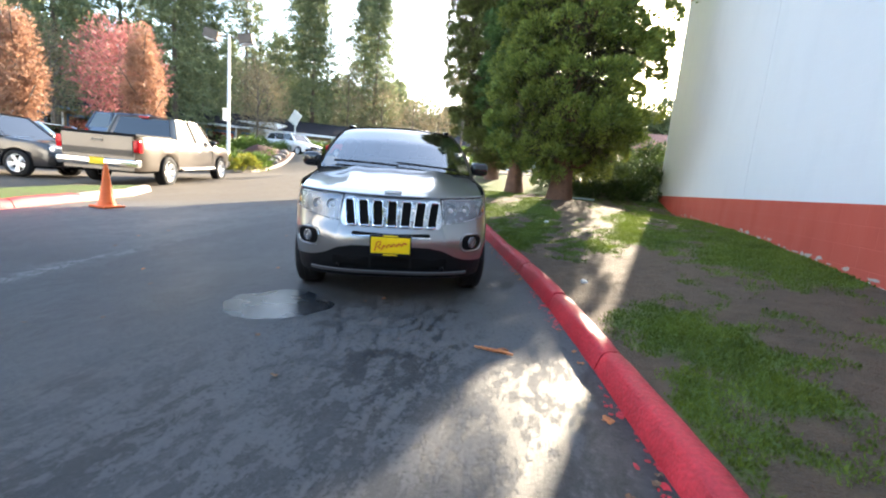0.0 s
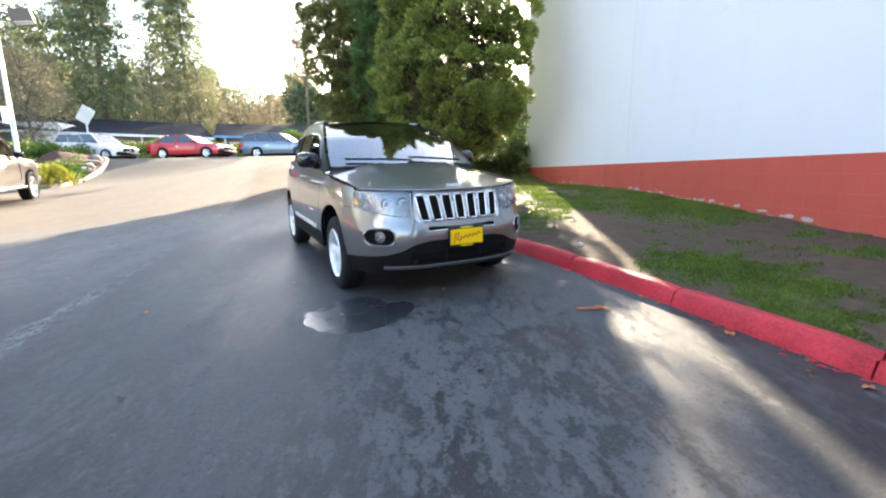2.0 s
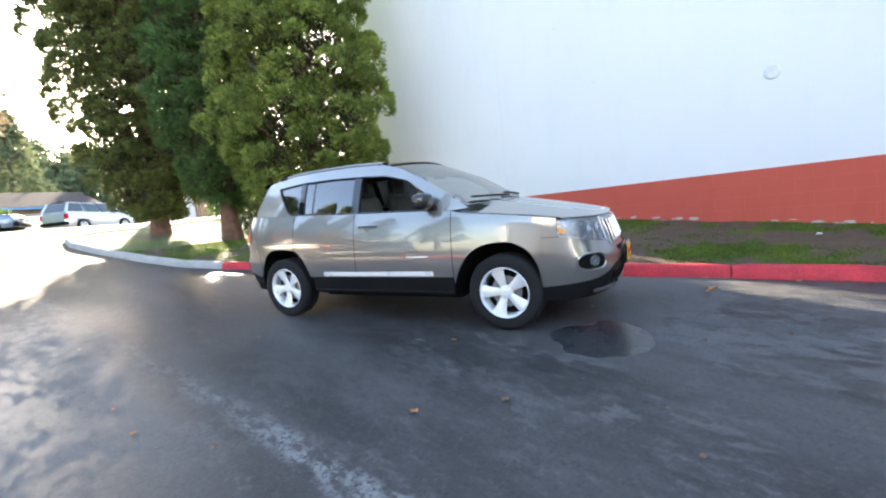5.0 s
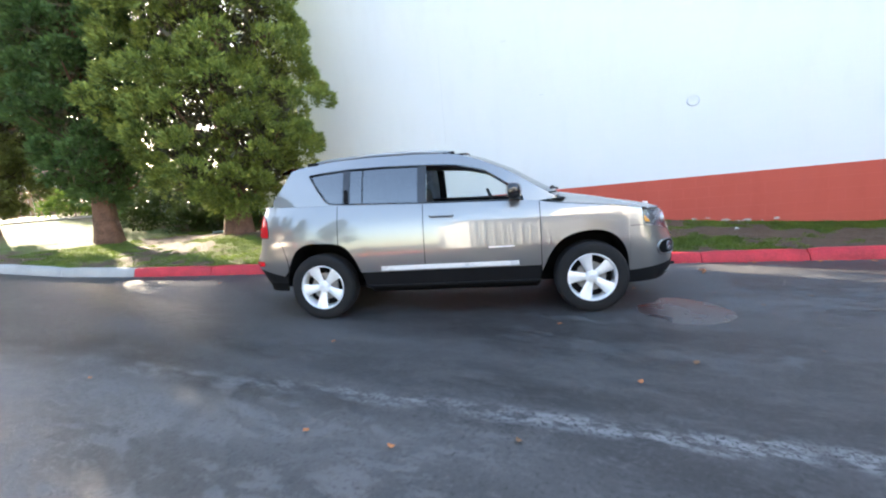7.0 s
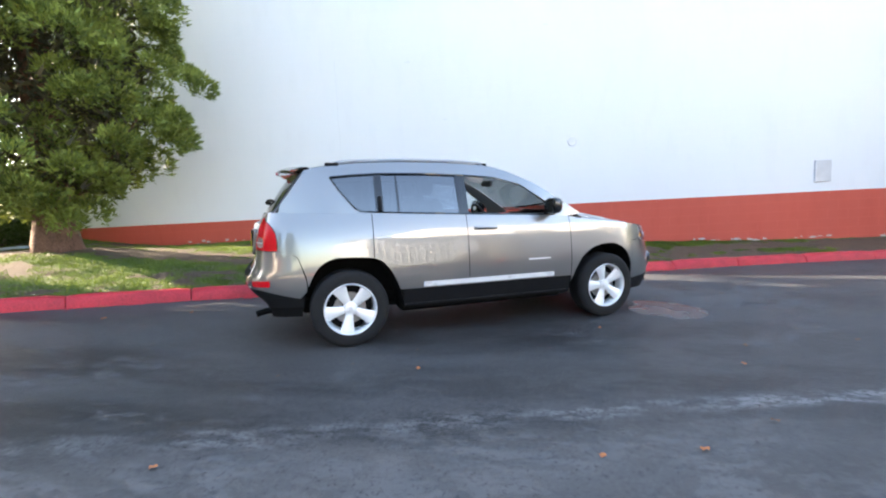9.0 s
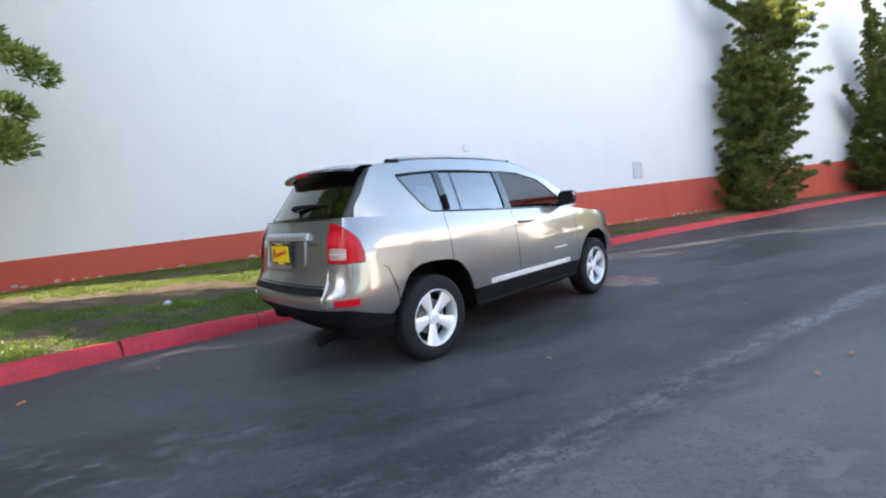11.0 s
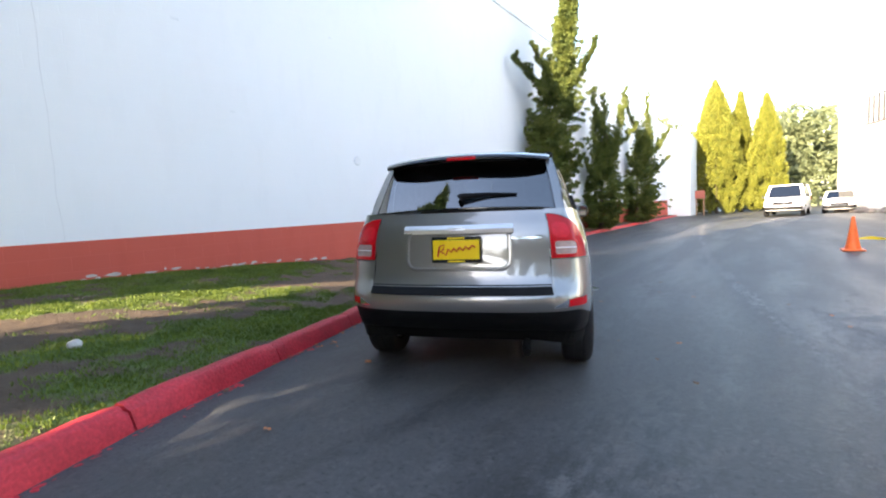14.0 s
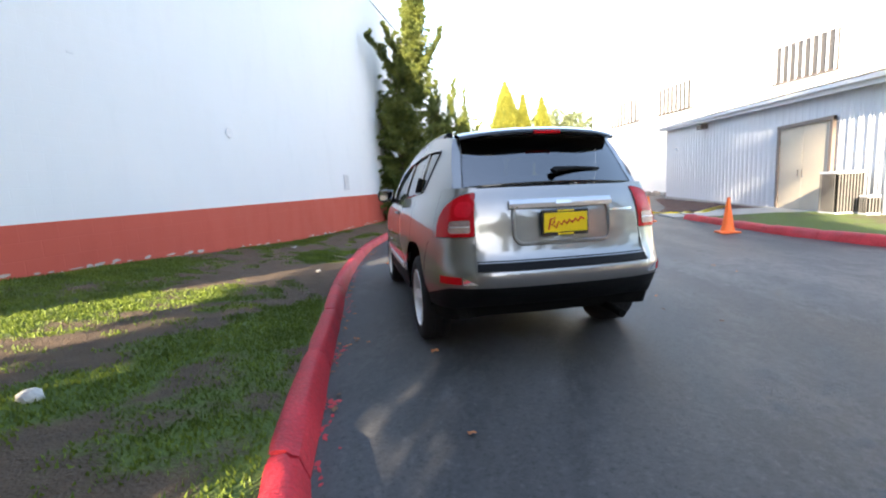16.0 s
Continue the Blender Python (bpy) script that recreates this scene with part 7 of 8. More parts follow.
        part(nm, thicken(bm, 0.004), M_CARGLASS, car)

    def quad(A, B, C, D, u0, u1, v0, v1):
        f = lambda u, v: A.lerp(B, u).lerp(D.lerp(C, u), v)
        return f(u0, v0), f(u1, v0), f(u1, v1), f(u0, v1)
    pane("windscreen", *quad(lo_v[3], lo_v[0], hi_v[0], hi_v[3], 0.06, 0.94, 0.05, 0.93), Vector((0, -0.012, 0.006)))
    pane("rear_window", *quad(lo_v[1], lo_v[2], hi_v[2], hi_v[1], 0.08, 0.92, 0.08, 0.9), Vector((0, 0.012, 0.006)))
    for s, (A, B, C, D) in ((1, (lo_v[0], lo_v[1], hi_v[1], hi_v[0])), (-1, (lo_v[3], lo_v[2], hi_v[2], hi_v[3]))):
        for k in range(panes):
            pane("side_window", *quad(A, B, C, D, (k + 0.09) / panes, (k + 0.93) / panes, 0.06, 0.92), Vector((0.012 * s, 0, 0)))
        for u in [0.0] + [k / panes for k in range(1, panes)] + [1.0]:
            p, q = A.lerp(B, u), D.lerp(C, u)
            part("pillar", bm_tube([p + Vector((0.01 * s, 0, 0)), q + Vector((0.01 * s, 0, 0))], 0.035, 6), paint if u in (0.0, 1.0) or panes < 3 else M_GLOSSBLK, car)
        part("door_seam", bm_tube([(s * W * 0.5, c0 + 0.15, base + 0.18), (s * W * 0.5, c0 + 0.15, bz(c0) - 0.1)], 0.006, 4), M_DARK, body)
        part("handle", bm_box(s * W * 0.492 - 0.02, s * W * 0.492 + 0.02, (c0 + c3) / 2 - 0.16, (c0 + c3) / 2 - 0.02, bz(c0) - 0.19, bz(c0) - 0.155, 0.008), M_CHROME, body)
        mir = part("wing_mirror", bm_box(-0.1, 0.1, -0.07, 0.05, -0.07, 0.07, 0.03), M_GLOSSBLK if lamps else paint, car, smooth=True)
        mir.location = (s * (W / 2 + 0.07), c0 + 0.28, bz(c0) + 0.1)
        zl = interp(yf + 0.15, top_y, top_z) - 0.17
        part("headlight", bm_box(s * W * 0.36 - 0.16, s * W * 0.36 + 0.16, yf - 0.02, yf + 0.14, zl - 0.08, zl + 0.07, 0.03), M_REFLECTOR, car, smooth=True)
        zr2 = interp(yr - 0.1, top_y, top_z) - 0.25
        part("tail_light", bm_box(s * W * 0.445 - 0.075, s * W * 0.445 + 0.075, yr - 0.16, yr + 0.012, zr2 - 0.16, zr2 + 0.14, 0.03), M_RED, car, smooth=True)
        for yy in (wf, wb):
            add_wheel(car, s * (W / 2 - 0.115), yy, wr, s, wr / 0.345, 0.4 * yy)
    zg = interp(yf + 0.15, top_y, top_z) - 0.2
    g = part("grille", bm_box(-W * 0.25, W * 0.25, yf - 0.012, yf + 0.08, zg - 0.13, zg + 0.09, 0.02), M_GLOSSBLK, car)
    for k in range(3):
        part("grille_bar", bm_box(-W * 0.24, W * 0.24, yf - 0.024, yf, zg - 0.085 + k * 0.07, zg - 0.075 + k * 0.07, 0.004), M_CHROME, g)
    part("front_bumper", bm_box(-W * 0.46, W * 0.46, yf - 0.05, yf + 0.2, base + 0.02, base + 0.24, 0.05), M_BLACKPL, car, smooth=True)
    rb = part("rear_bumper", bm_box(-W * 0.47, W * 0.47, yr - 0.15, yr + 0.09, base + 0.08, base + 0.27, 0.05), M_CHROME if bed else M_BLACKPL, car, smooth=True)
    if rear_plate:
        part("rear_plate", bm_box(-0.16, 0.16, yr + 0.085, yr + 0.1, base + 0.12, base + 0.28, 0.004), M_YELLOW, rb, "yellow plate")
        t = part("tailgate", bm_box(-W * 0.41, W * 0.41, yr - 0.01, yr + 0.02, base + 0.34, interp(yr - 0.2, top_y, top_z) - 0.03, 0.012), paint, car)
        zt = interp(yr - 0.2, top_y, top_z)
        part("tailgate_band", bm_box(-W * 0.40, W * 0.40, yr + 0.021, yr + 0.03, base + 0.36, base + 0.5, 0.004), M_BUMPERGREY, t, "dark grey-brown lower band")
        part("tailgate_handle", bm_box(-0.13, 0.13, yr + 0.02, yr + 0.035, zt - 0.2, zt - 0.13, 0.004), M_GLOSSBLK, t)
        part("bed_cover", bm_box(-W * 0.44, W * 0.44, bed[0] + 0.02, yr - 0.02, zt - 0.02, zt + 0.035, 0.015), M_BLACKPL, car, "black bed rail and cover")
        part("brake_lamp", bm_box(-0.13, 0.13, c2 + 0.05, c2 + 0.09, roof_z - 0.06, roof_z - 0.02, 0.005), M_RED, car)
        part("running_board", bm_box(W * 0.5, W * 0.5 + 0.07, wf + 0.6, wb - 0.6, base - 0.02, base + 0.05, 0.02), M_CHROME, car)
        part("running_board", bm_box(-W * 0.5 - 0.07, -W * 0.5, wf + 0.6, wb - 0.6, base - 0.02, base + 0.05, 0.02), M_CHROME, car)
    return car


M_BUMPERGREY = mat("grey_brown_paint", (0.05, 0.043, 0.038), 0.4, 0.2, 0.1, 4, 90, 0.05)
M_CARGLASS = glass("vehicle_glass", (0.05, 0.055, 0.06), 0.12)


def paint(name, rgb, metal=0.3):
    return mat(name, rgb, 0.3, metal, 0.05, 2, 300, 0.02, 0.9, rvar=0.04, depth=0.001)


def build_vehicles():
    tanp, blk, lblue = paint("tan_silver_paint", (0.105, 0.086, 0.07), 0.3), paint("black_paint", (0.012, 0.013, 0.018), 0.0), paint("light_blue_paint", (0.42, 0.52, 0.62), 0.4)
    navy, redp, wht = paint("dark_blue_paint", (0.035, 0.06, 0.12), 0.3), paint("red_paint", (0.42, 0.015, 0.03), 0.2), paint("white_paint", (0.78, 0.79, 0.8), 0.0)
    bluep, silv = paint("blue_paint", (0.13, 0.18, 0.24), 0.4), paint("pale_silver_paint", (0.6, 0.64, 0.68), 0.5)
    hp = Vector((-0.377, 0.926)).normalized()
    left = Vector((-hp.y, hp.x))
    # midpoint of the right-hand wheels, moved in to the truck's middle line
    mid = (Vector((-8.6, 4.0)) + Vector((-9.85, 7.07))) / 2 + left * 0.86
    c = mid + hp * -0.12
    vehicle("pickup_truck", c.x, c.y, hp, "tan silver pickup truck with yellow plate and dark tailgate band", tanp, 5.55, 1.95, 0.42, [-2.78, -2.6, -1.25, -1.1, 0.95, 1.0, 2.78], [0.98, 1.10, 1.16, 1.2, 1.22, 1.28, 1.28],
            (-1.3, -0.62, 0.78, 1.0), 1.85, 3.32, 0.40, 0.95, bed=(1.02, 2.7), category="pickup truck", rear_plate=True)
    vehicle("sport_utility_vehicle", -13.7, 3.0, Vector((0.943, 0.339)), "glossy black sport utility vehicle parked nose out", blk, 4.6, 1.86, 0.30, [-2.3, -2.15, -1.1, -0.9, 2.3], [0.78, 0.93, 1.04, 1.08, 1.14],
            (-1.05, -0.35, 1.75, 2.2), 1.68, 2.7, 0.35, 0.92, panes=3)
    vehicle("minivan", -17.4, 6.3, Vector((0.955, 0.295)), "light blue minivan parked behind a black car", lblue, 4.9, 1.9, 0.28, [-2.45, -2.3, -1.5, -1.3, 2.45], [0.8, 0.92, 1.04, 1.06, 1.1],
            (-1.5, -0.6, 2.1, 2.4), 1.6, 3.0, 0.34, 0.95, panes=3, category="van")
    vehicle("sport_utility_vehicle", -16.2, 9.9, Vector((0.98, 0.18)), "dark blue sport utility vehicle behind the pickup truck", navy, 4.9, 1.95, 0.34, [-2.45, -2.3, -1.2, -1.0, 2.45], [1.1, 1.3, 1.45, 1.5, 1.54],
            (-1.1, -0.45, 2.05, 2.4), 2.25, 2.9, 0.42, 0.95, panes=3)
    lane = Vector((0.97, -0.17)).normalized()
    vehicle("hatchback_car", -12.4, 22.0, lane, "bright red saloon car on the cross street", redp, 4.5, 1.78, 0.26, [-2.25, -2.1, -1.0, -0.8, 1.6, 2.25], [0.68, 0.78, 0.90, 0.93, 0.98, 0.93], (-0.95, -0.1, 0.95, 1.75), 1.42, 2.7, 0.32, 0.85, panes=2)
    vehicle("station_wagon", -7.3, 22.6, lane, "blue station wagon on the cross street", bluep, 4.7, 1.78, 0.26, [-2.35, -2.2, -1.1, -0.9, 2.35], [0.70, 0.80, 0.94, 0.97, 1.02], (-1.0, -0.15, 1.95, 2.3), 1.52, 2.7, 0.32, 0.9, panes=3)
    vehicle("hatchback_car", -18.6, 23.2, lane, "white compact car on the cross street", wht, 4.2, 1.76, 0.26, [-2.1, -1.95, -1.05, -0.85, 2.1], [0.72, 0.84, 1.0, 1.03, 1.08], (-1.0, -0.35, 1.75, 2.05), 1.6, 2.65, 0.32, 0.82, panes=3)
    vehicle("sport_utility_vehicle", -25.4, 36.2, Vector((0.98, 0.1)), "white sport utility vehicle parked before the shops", wht, 4.7, 1.85, 0.32, [-2.35, -2.2, -1.2, -1.0, 2.35], [0.85, 0.98, 1.08, 1.12, 1.16], (-1.1, -0.4, 1.9, 2.3), 1.75, 2.75, 0.36, 0.92, panes=3)
    vehicle("sport_utility_vehicle", -2.6, 29.6, Vector((0.75, 0.66)), "pale silver sport utility vehicle beyond the grassy corner", silv, 4.5, 1.82, 0.32, [-2.25, -2.1, -1.2, -1.0, 2.25], [0.82, 0.94, 1.04, 1.08, 1.14], (-1.05, -0.4, 1.9, 2.2), 1.7, 2.65, 0.35, 0.9, panes=3)
    vehicle("delivery_van", -4.0, -33.0, Vector((0.14, 0.99)), "white boxy delivery van parked facing the drive", wht, 5.4, 2.1, 0.4, [-2.7, -2.5, -1.9, -1.7, 2.7], [0.95, 1.08, 1.18, 1.22, 1.26],
            (-1.85, -1.3, 2.5, 2.68), 2.05, 3.3, 0.37, 0.95, panes=3, category="van")
    vehicle("hatchback_car", -6.9, -35.5, Vector((0.14, 0.99)), "white car beside the delivery van", wht, 4.3, 1.78, 0.26, [-2.15, -2.0, -1.05, -0.85, 2.15], [0.68, 0.78, 0.93, 0.96, 1.02], (-1.0, -0.1, 1.4, 2.0), 1.47, 2.65, 0.32, 0.85)


# ---------- car park, street, far side ----------
def smooth_loop(pts, n=8):
    out = []
    k = len(pts)
    for i in range(k):
        p0, p1, p2, p3 = (Vector(pts[(i + j - 1) % k]) for j in range(4))
        for j in range(n):
            t = j / n
            out.append(0.5 * (2 * p1 + (p2 - p0) * t + (2 * p0 - 5 * p1 + 4 * p2 - p3) * t * t + (3 * p1 - p0 - 3 * p2 + p3) * t ** 3))
    return out


def build_planter():
    loop = smooth_loop([(-13.2, 10.2), (-12.6, 10.7), (-12.5, 11.9), (-12.9, 13.4), (-13.6, 16.0), (-15.0, 18.0), (-17.2, 16.6), (-17.3, 13.6), (-15.6, 11.4)])
    cx = sum((p for p in loop), Vector((0, 0))) / len(loop)
    isl = root("planter_island", None, "kerbed planting island with brown mulch", "planter", kind="structure")
    bm = bmesh.new()
    rings = []
    for q, dz in ((1.0, -0.05), (1.0, 0.14), (0.955, 0.15), (0.95, 0.1)):
        rings.append([bm.verts.new((cx.x + (p.x - cx.x) * q, cx.y + (p.y - cx.y) * q, gz(p.x, p.y) + dz)) for p in loop])
    for r0, r1 in zip(rings, rings[1:]):
        for k in range(len(loop)):
            bm.faces.new((r0[k], r0[(k + 1) % len(loop)], r1[(k + 1) % len(loop)], r1[k]))
    part("kerb_ring", bm, M_PALEKERB, isl, "pale concrete kerb")
    verts, faces, n, R = [(cx.x, cx.y, gz(cx.x, cx.y) + 0.3)], [], len(loop), 4
    for r in range(1, R + 1):
        for p in loop:
            f = r / R * 0.955
            verts.append((cx.x + (p.x - cx.x) * f, cx.y + (p.y - cx.y) * f, gz(p.x, p.y) + 0.12 + 0.18 * (1 - f) + 0.03 * noise.noise(Vector((p.x * 3, p.y * 3, r)))))
    faces += [(0, 1 + k, 1 + (k + 1) % n) for k in range(n)]
    for r in range(R - 1):
        faces += [(1 + r * n + k, 1 + (r + 1) * n + k, 1 + (r + 1) * n + (k + 1) % n, 1 + r * n + (k + 1) % n) for k in range(n)]
    raw("mulch", verts, faces, M_MULCH, isl, smooth=True)
    rnd = random.Random(8)
    for i in range(15):
        p = loop[int(n * (0.02 + 0.52 * i / 15)) % n]
        f = rnd.uniform(0.72, 0.9)
        build_rock(cx.x + (p.x - cx.x) * f, cx.y + (p.y - cx.y) * f, gz(p.x, p.y) + 0.1, rnd.uniform(0.14, 0.3), 80 + i, "rocks in the planting island")
    spec = [(-12.9, 10.9, 0.55, 0.6, M_YELLOWSHRUB), (-12.8, 11.9, 0.6, 0.7, M_YELLOWSHRUB), (-13.3, 12.9, 0.7, 0.75, M_HEDGE), (-13.9, 13.8, 0.7, 0.7, M_HEDGE), (-14.3, 12.0, 0.8, 0.9, M_HEDGE), (-15.2, 13.2, 0.8, 0.85, M_SHRUB), (-14.6, 15.2, 0.7, 0.7, M_HEDGE), (-15.2, 16.6, 0.7, 0.6, M_SHRUB), (-13.7, 10.8, 0.5, 0.55, M_HEDGE), (-16.2, 14.4, 0.8, 0.8, M_HEDGE)]
    for i, (x, y, r, h, mm) in enumerate(spec):
        shrub("shrub", x, y, gz(x, y) + 0.18, r, r, h, mm, 300 + i, "yellow-green rounded shrub in the planting island" if mm is M_YELLOWSHRUB else "green rounded shrub in the planting island", 34, 0.11, 0.06, "planting island shrubs")
    # lamp post with two box heads
    lp = root("lamp_post", Matrix.Translation((-13.5, 11.4, gz(-13.5, 11.4) + 0.1)), "tall pale car-park lamp post with two box heads", "lamp post")
    part("footing", bm_lathe([(0.0, 0.55), (0.2, 0.55), (0.22, 0.5), (0.24, -0.1)], 18, "z"), M_ROCK, lp)
    part("pole", bm_tube([(0, 0, 0.5), (0, 0, 3), (0, 0, 5.95)], 0.06, 12, radii=[0.075, 0.068, 0.055]), M_METAL, lp)
    part("sign_panel", bm_box(-0.2, -0.17, -0.15, 0.15, 2.2, 2.75, 0.004), M_METAL, lp)
    for s in (1, -1):
        d = Vector((0.88, 0.47, 0)) * s
        part("arm", bm_tube([(0, 0, 5.85), tuple(d * 0.45 + Vector((0, 0, 5.85)))], 0.035, 8), M_BROWN, lp)
        o = part("lamp_head", bm_box(-0.3, 0.3, -0.24, 0.24, -0.2, 0.2, 0.03), M_BRONZE, lp, "brown box lamp head")
        o.matrix_basis = Matrix.Translation(d * 0.72 + Vector((0, 0, 5.83))) @ Matrix.Rotation(math.atan2(d.y, d.x), 4, "Z") @ Matrix.Rotation(radians(-12), 4, "Y")
        g = part("diffuser", bm_box(-0.25, 0.25, -0.2, 0.2, -0.212, -0.2), M_REFLECTOR, o)


def hedge(x0, y0, x1, y1, h, d, seed, label):
    rng = np.random.default_rng(seed)
    L = math.hypot(x1 - x0, y1 - y0)
    m = int(L * 26)
    u = rng.uniform(0, 1, m)
    top = rng.uniform(0.25, 1, m)
    off = rng.uniform(-d / 2, d / 2, m)
    nx, ny = -(y1 - y0) / L, (x1 - x0) / L
    x, y = x0 + (x1 - x0) * u + nx * off, y0 + (y1 - y0) * u + ny * off
    z = np.array([gz(a, b) for a, b in zip(x, y)]) + top * h * (0.9 + 0.12 * np.sin(u * L * 1.3 + seed))
    c = np.stack([x, y, z - 0.1], 1)
    tagged(leaves("hedge", [tufts(rng, c, np.full(m, 0.24), np.tile((0, 0, 0.5), (m, 1)), 34, 0.16, 0.09, (1, 1, 0.8), 0.3)], M_HEDGE), label, "hedge")


def low_building(a, b, top, label, seed):
    A, B = Vector((*a, 0)), Vector((*b, 0))
    L = (B - A).length
    g = min(gz(*a), gz(*b)) - 0.3
    m = Matrix.Translation((A.x, A.y, g)) @ Matrix.Rotation(math.atan2(B.y - A.y, B.x - A.x), 4, "Z")
    H = top - g
    ob = root("low_building", m, label, "building", "shop row")
    wallm, white = mat("tan_siding", (0.36, 0.26, 0.17), 0.8, 0, 0.15, 2, 30, 0.2), M_PLASTER
    eave = H - 1.7
    part("wall", bm_box(0, L, 0, 8, 0, eave), wallm, ob, "tan siding")
    bm = bmesh.new()
    pr = [(-1.3, eave - 0.05), (-1.3, eave + 0.12), (3.6, H), (9, eave), (9, eave - 0.1)]
    r0, r1 = [bm.verts.new((-0.4, y, z)) for y, z in pr], [bm.verts.new((L + 0.4, y, z)) for y, z in pr]
    for k in range(5):
        bm.faces.new((r0[k], r0[(k + 1) % 5], r1[(k + 1) % 5], r1[k]))
    bm.faces.new(r0)
    bm.faces.new(r1[::-1])
    bmesh.ops.recalc_face_normals(bm, faces=bm.faces)
    part("roof", bm, M_ROOF, ob, "dark shingle roof")
    part("eave_trim", bm_box(-0.4, L + 0.4, -1.34, -1.3, eave - 0.1, eave + 0.1), M_BLUE if seed % 2 else M_ROOFEDGE, ob, "coloured eave trim")
    rnd = random.Random(seed)
    s = 0.8
    while s < L - 2.5:
        w = rnd.uniform(1.4, 2.6)
        f = part("shopfront", bm_box(s, s + w, -0.06, 0.02, 0.3, eave - 0.35, 0.01), white if rnd.random() < 0.6 else M_BLUE, ob, "painted shopfront frame")
        part("pane", bm_box(s + 0.12, s + w - 0.12, -0.075, -0.065, 0.5, eave - 0.55), M_TINT, f)
        part("post", bm_box(s - 0.35, s - 0.23, -1.2, -1.08, 0, eave), white, ob)
        s += w + rnd.uniform(0.5, 1.5)
    return ob


def build_far_side():
    hedge(-28.0, 26.6, -14.0, 25.6, 1.5, 2.2, 4, "clipped green hedge along the cross street")
    hedge(-14.0, 25.7, -5.6, 26.6, 1.35, 2.4, 14, "clipped green hedge along the cross street")
    shrub("shrub", -7.8, 28.2, gz(-7.8, 28.2) + 0.05, 2.0, 1.5, 2.0, M_HEDGE, 411, "large rounded green bush behind the hedge", 60, 0.2, 0.11)
    hedge(-24.0, 22.6, -18.2, 21.4, 1.0, 1.4, 5, "clipped green hedge beside the car park")
    hedge(-30.0, 13.2, -22.0, 15.8, 1.0, 1.4, 9, "clipped green hedge below red trees")
    low_building((-42.0, 12.0), (-33.5, 27.0), 5.7, "low tan shop building with dark roof", 1)
    low_building((-33.0, 28.0), (-18.5, 38.0), 6.0, "long low tan shop row with dark roof", 2)
    low_building((-17.5, 38.6), (-2.2, 43.6), 6.2, "low shop row with dark roof and white trim", 3)
    # white box trailer
    tr = root("box_trailer", Matrix.Translation((-29.0, 31.8, gz(-29.0, 31.8))) @ Matrix.Rotation(radians(8), 4, "Z"), "white box trailer parked before the shops", "trailer")
    part("box", bm_box(-2.5, 2.5, -1.1, 1.1, 0.75, 3.1, 0.06), paint("trailer_white", (0.8, 0.81, 0.83), 0), tr)
    part("chassis", bm_box(-2.4, 2.4, -0.5, 0.5, 0.5, 0.75), M_DARK, tr)
    for wx in (-1.5, -0.7, 1.6):
        for s in (1, -1):
            o = part("wheel", bm_lathe([(0.0, -0.12), (0.36, -0.12), (0.4, -0.08), (0.4, 0.08), (0.36, 0.12), (0.0, 0.12)], 24, "y"), M_TYRE, tr, smooth=True)
            o.location = (wx, s * 0.92, 0.4)
    # tilted white signboard on a post
    z = gz(-24.6, 31.5)
    sb = root("signboard", Matrix.Translation((-24.6, 31.5, z)), "white tilted signboard on a thin post", "sign")
    part("post", bm_tube([(0, 0, -0.1), (0, 0, 3.6)], 0.06, 8), M_METAL, sb)
    o = part("board", bm_box(-0.5, 0.5, -0.05, 0.05, -0.62, 0.62, 0.02), M_PLASTER, sb)
    o.matrix_basis = Matrix.Translation((0.05, -0.08, 3.7)) @ Matrix.Rotation(radians(33), 4, "Y")
    # street pole beyond the street
    up = root("utility_pole", Matrix.Translation((-27.0, 40.5, gz(-27, 40))), "grey wooden utility pole behind the shops", "pole")
    part("pole", bm_tube([(0, 0, 0), (0, 0, 11)], 0.14, 8, radii=[0.16, 0.1]), M_GREYBARK, up)
    part("crossarm", bm_box(-1.2, 1.2, -0.06, 0.06, 10.1, 10.25), M_GREYBARK, up)
    # house beyond the gap between conifer and wall
    z = gz(7, 34)
    hs = root("house", Matrix.Translation((8.2, 35.0, z)), "pale house with red-brown roof behind a fence", "house")
    part("wall", bm_box(-4.0, 4.5, 0, 7, 0, 2.9), M_PLASTER, hs)
    bm = bmesh.new()
    pr = [(-0.6, 2.8), (-0.6, 2.95), (3.5, 4.7), (7.6, 2.95), (7.6, 2.8)]
    r0, r1 = [bm.verts.new((-4.5, y, q)) for y, q in pr], [bm.verts.new((5, y, q)) for y, q in pr]
    for k in range(5):
        bm.faces.new((r0[k], r0[(k + 1) % 5], r1[(k + 1) % 5], r1[k]))
    bm.faces.new(r0)
    bm.faces.new(r1[::-1])
    bmesh.ops.recalc_face_normals(bm, faces=bm.faces)
    part("roof", bm, mat("red_brown_shingle", (0.27, 0.12, 0.09), 0.9, 0, 0.25, 2, 30, 0.4), hs)
    for wx in (-2.6, 0.2, 2.6):
        w = part("window", bm_box(wx - 0.55, wx + 0.55, -0.05, 0.02, 1.0, 2.2, 0.01), M_METAL, hs)
        part("pane", bm_box(wx - 0.46, wx + 0.46, -0.06, -0.052, 1.08, 2.12), M_TINT, w)
    fence = root("fence", Matrix.Translation((0, 24.0, gz(6, 24) - 0.1)), "weathered board fence behind shrubs", "fence")
    for k in range(46):
        part("board", bm_box(2.0 + k * 0.16, 2.145 + k * 0.16, -0.012, 0.012, 0, 1.55 + 0.02 * math.sin(k * 2.1)), M_WOOD, fence)
    part("rail", bm_box(2.0, 9.4, 0.012, 0.05, 1.1, 1.2), M_WOOD, fence)
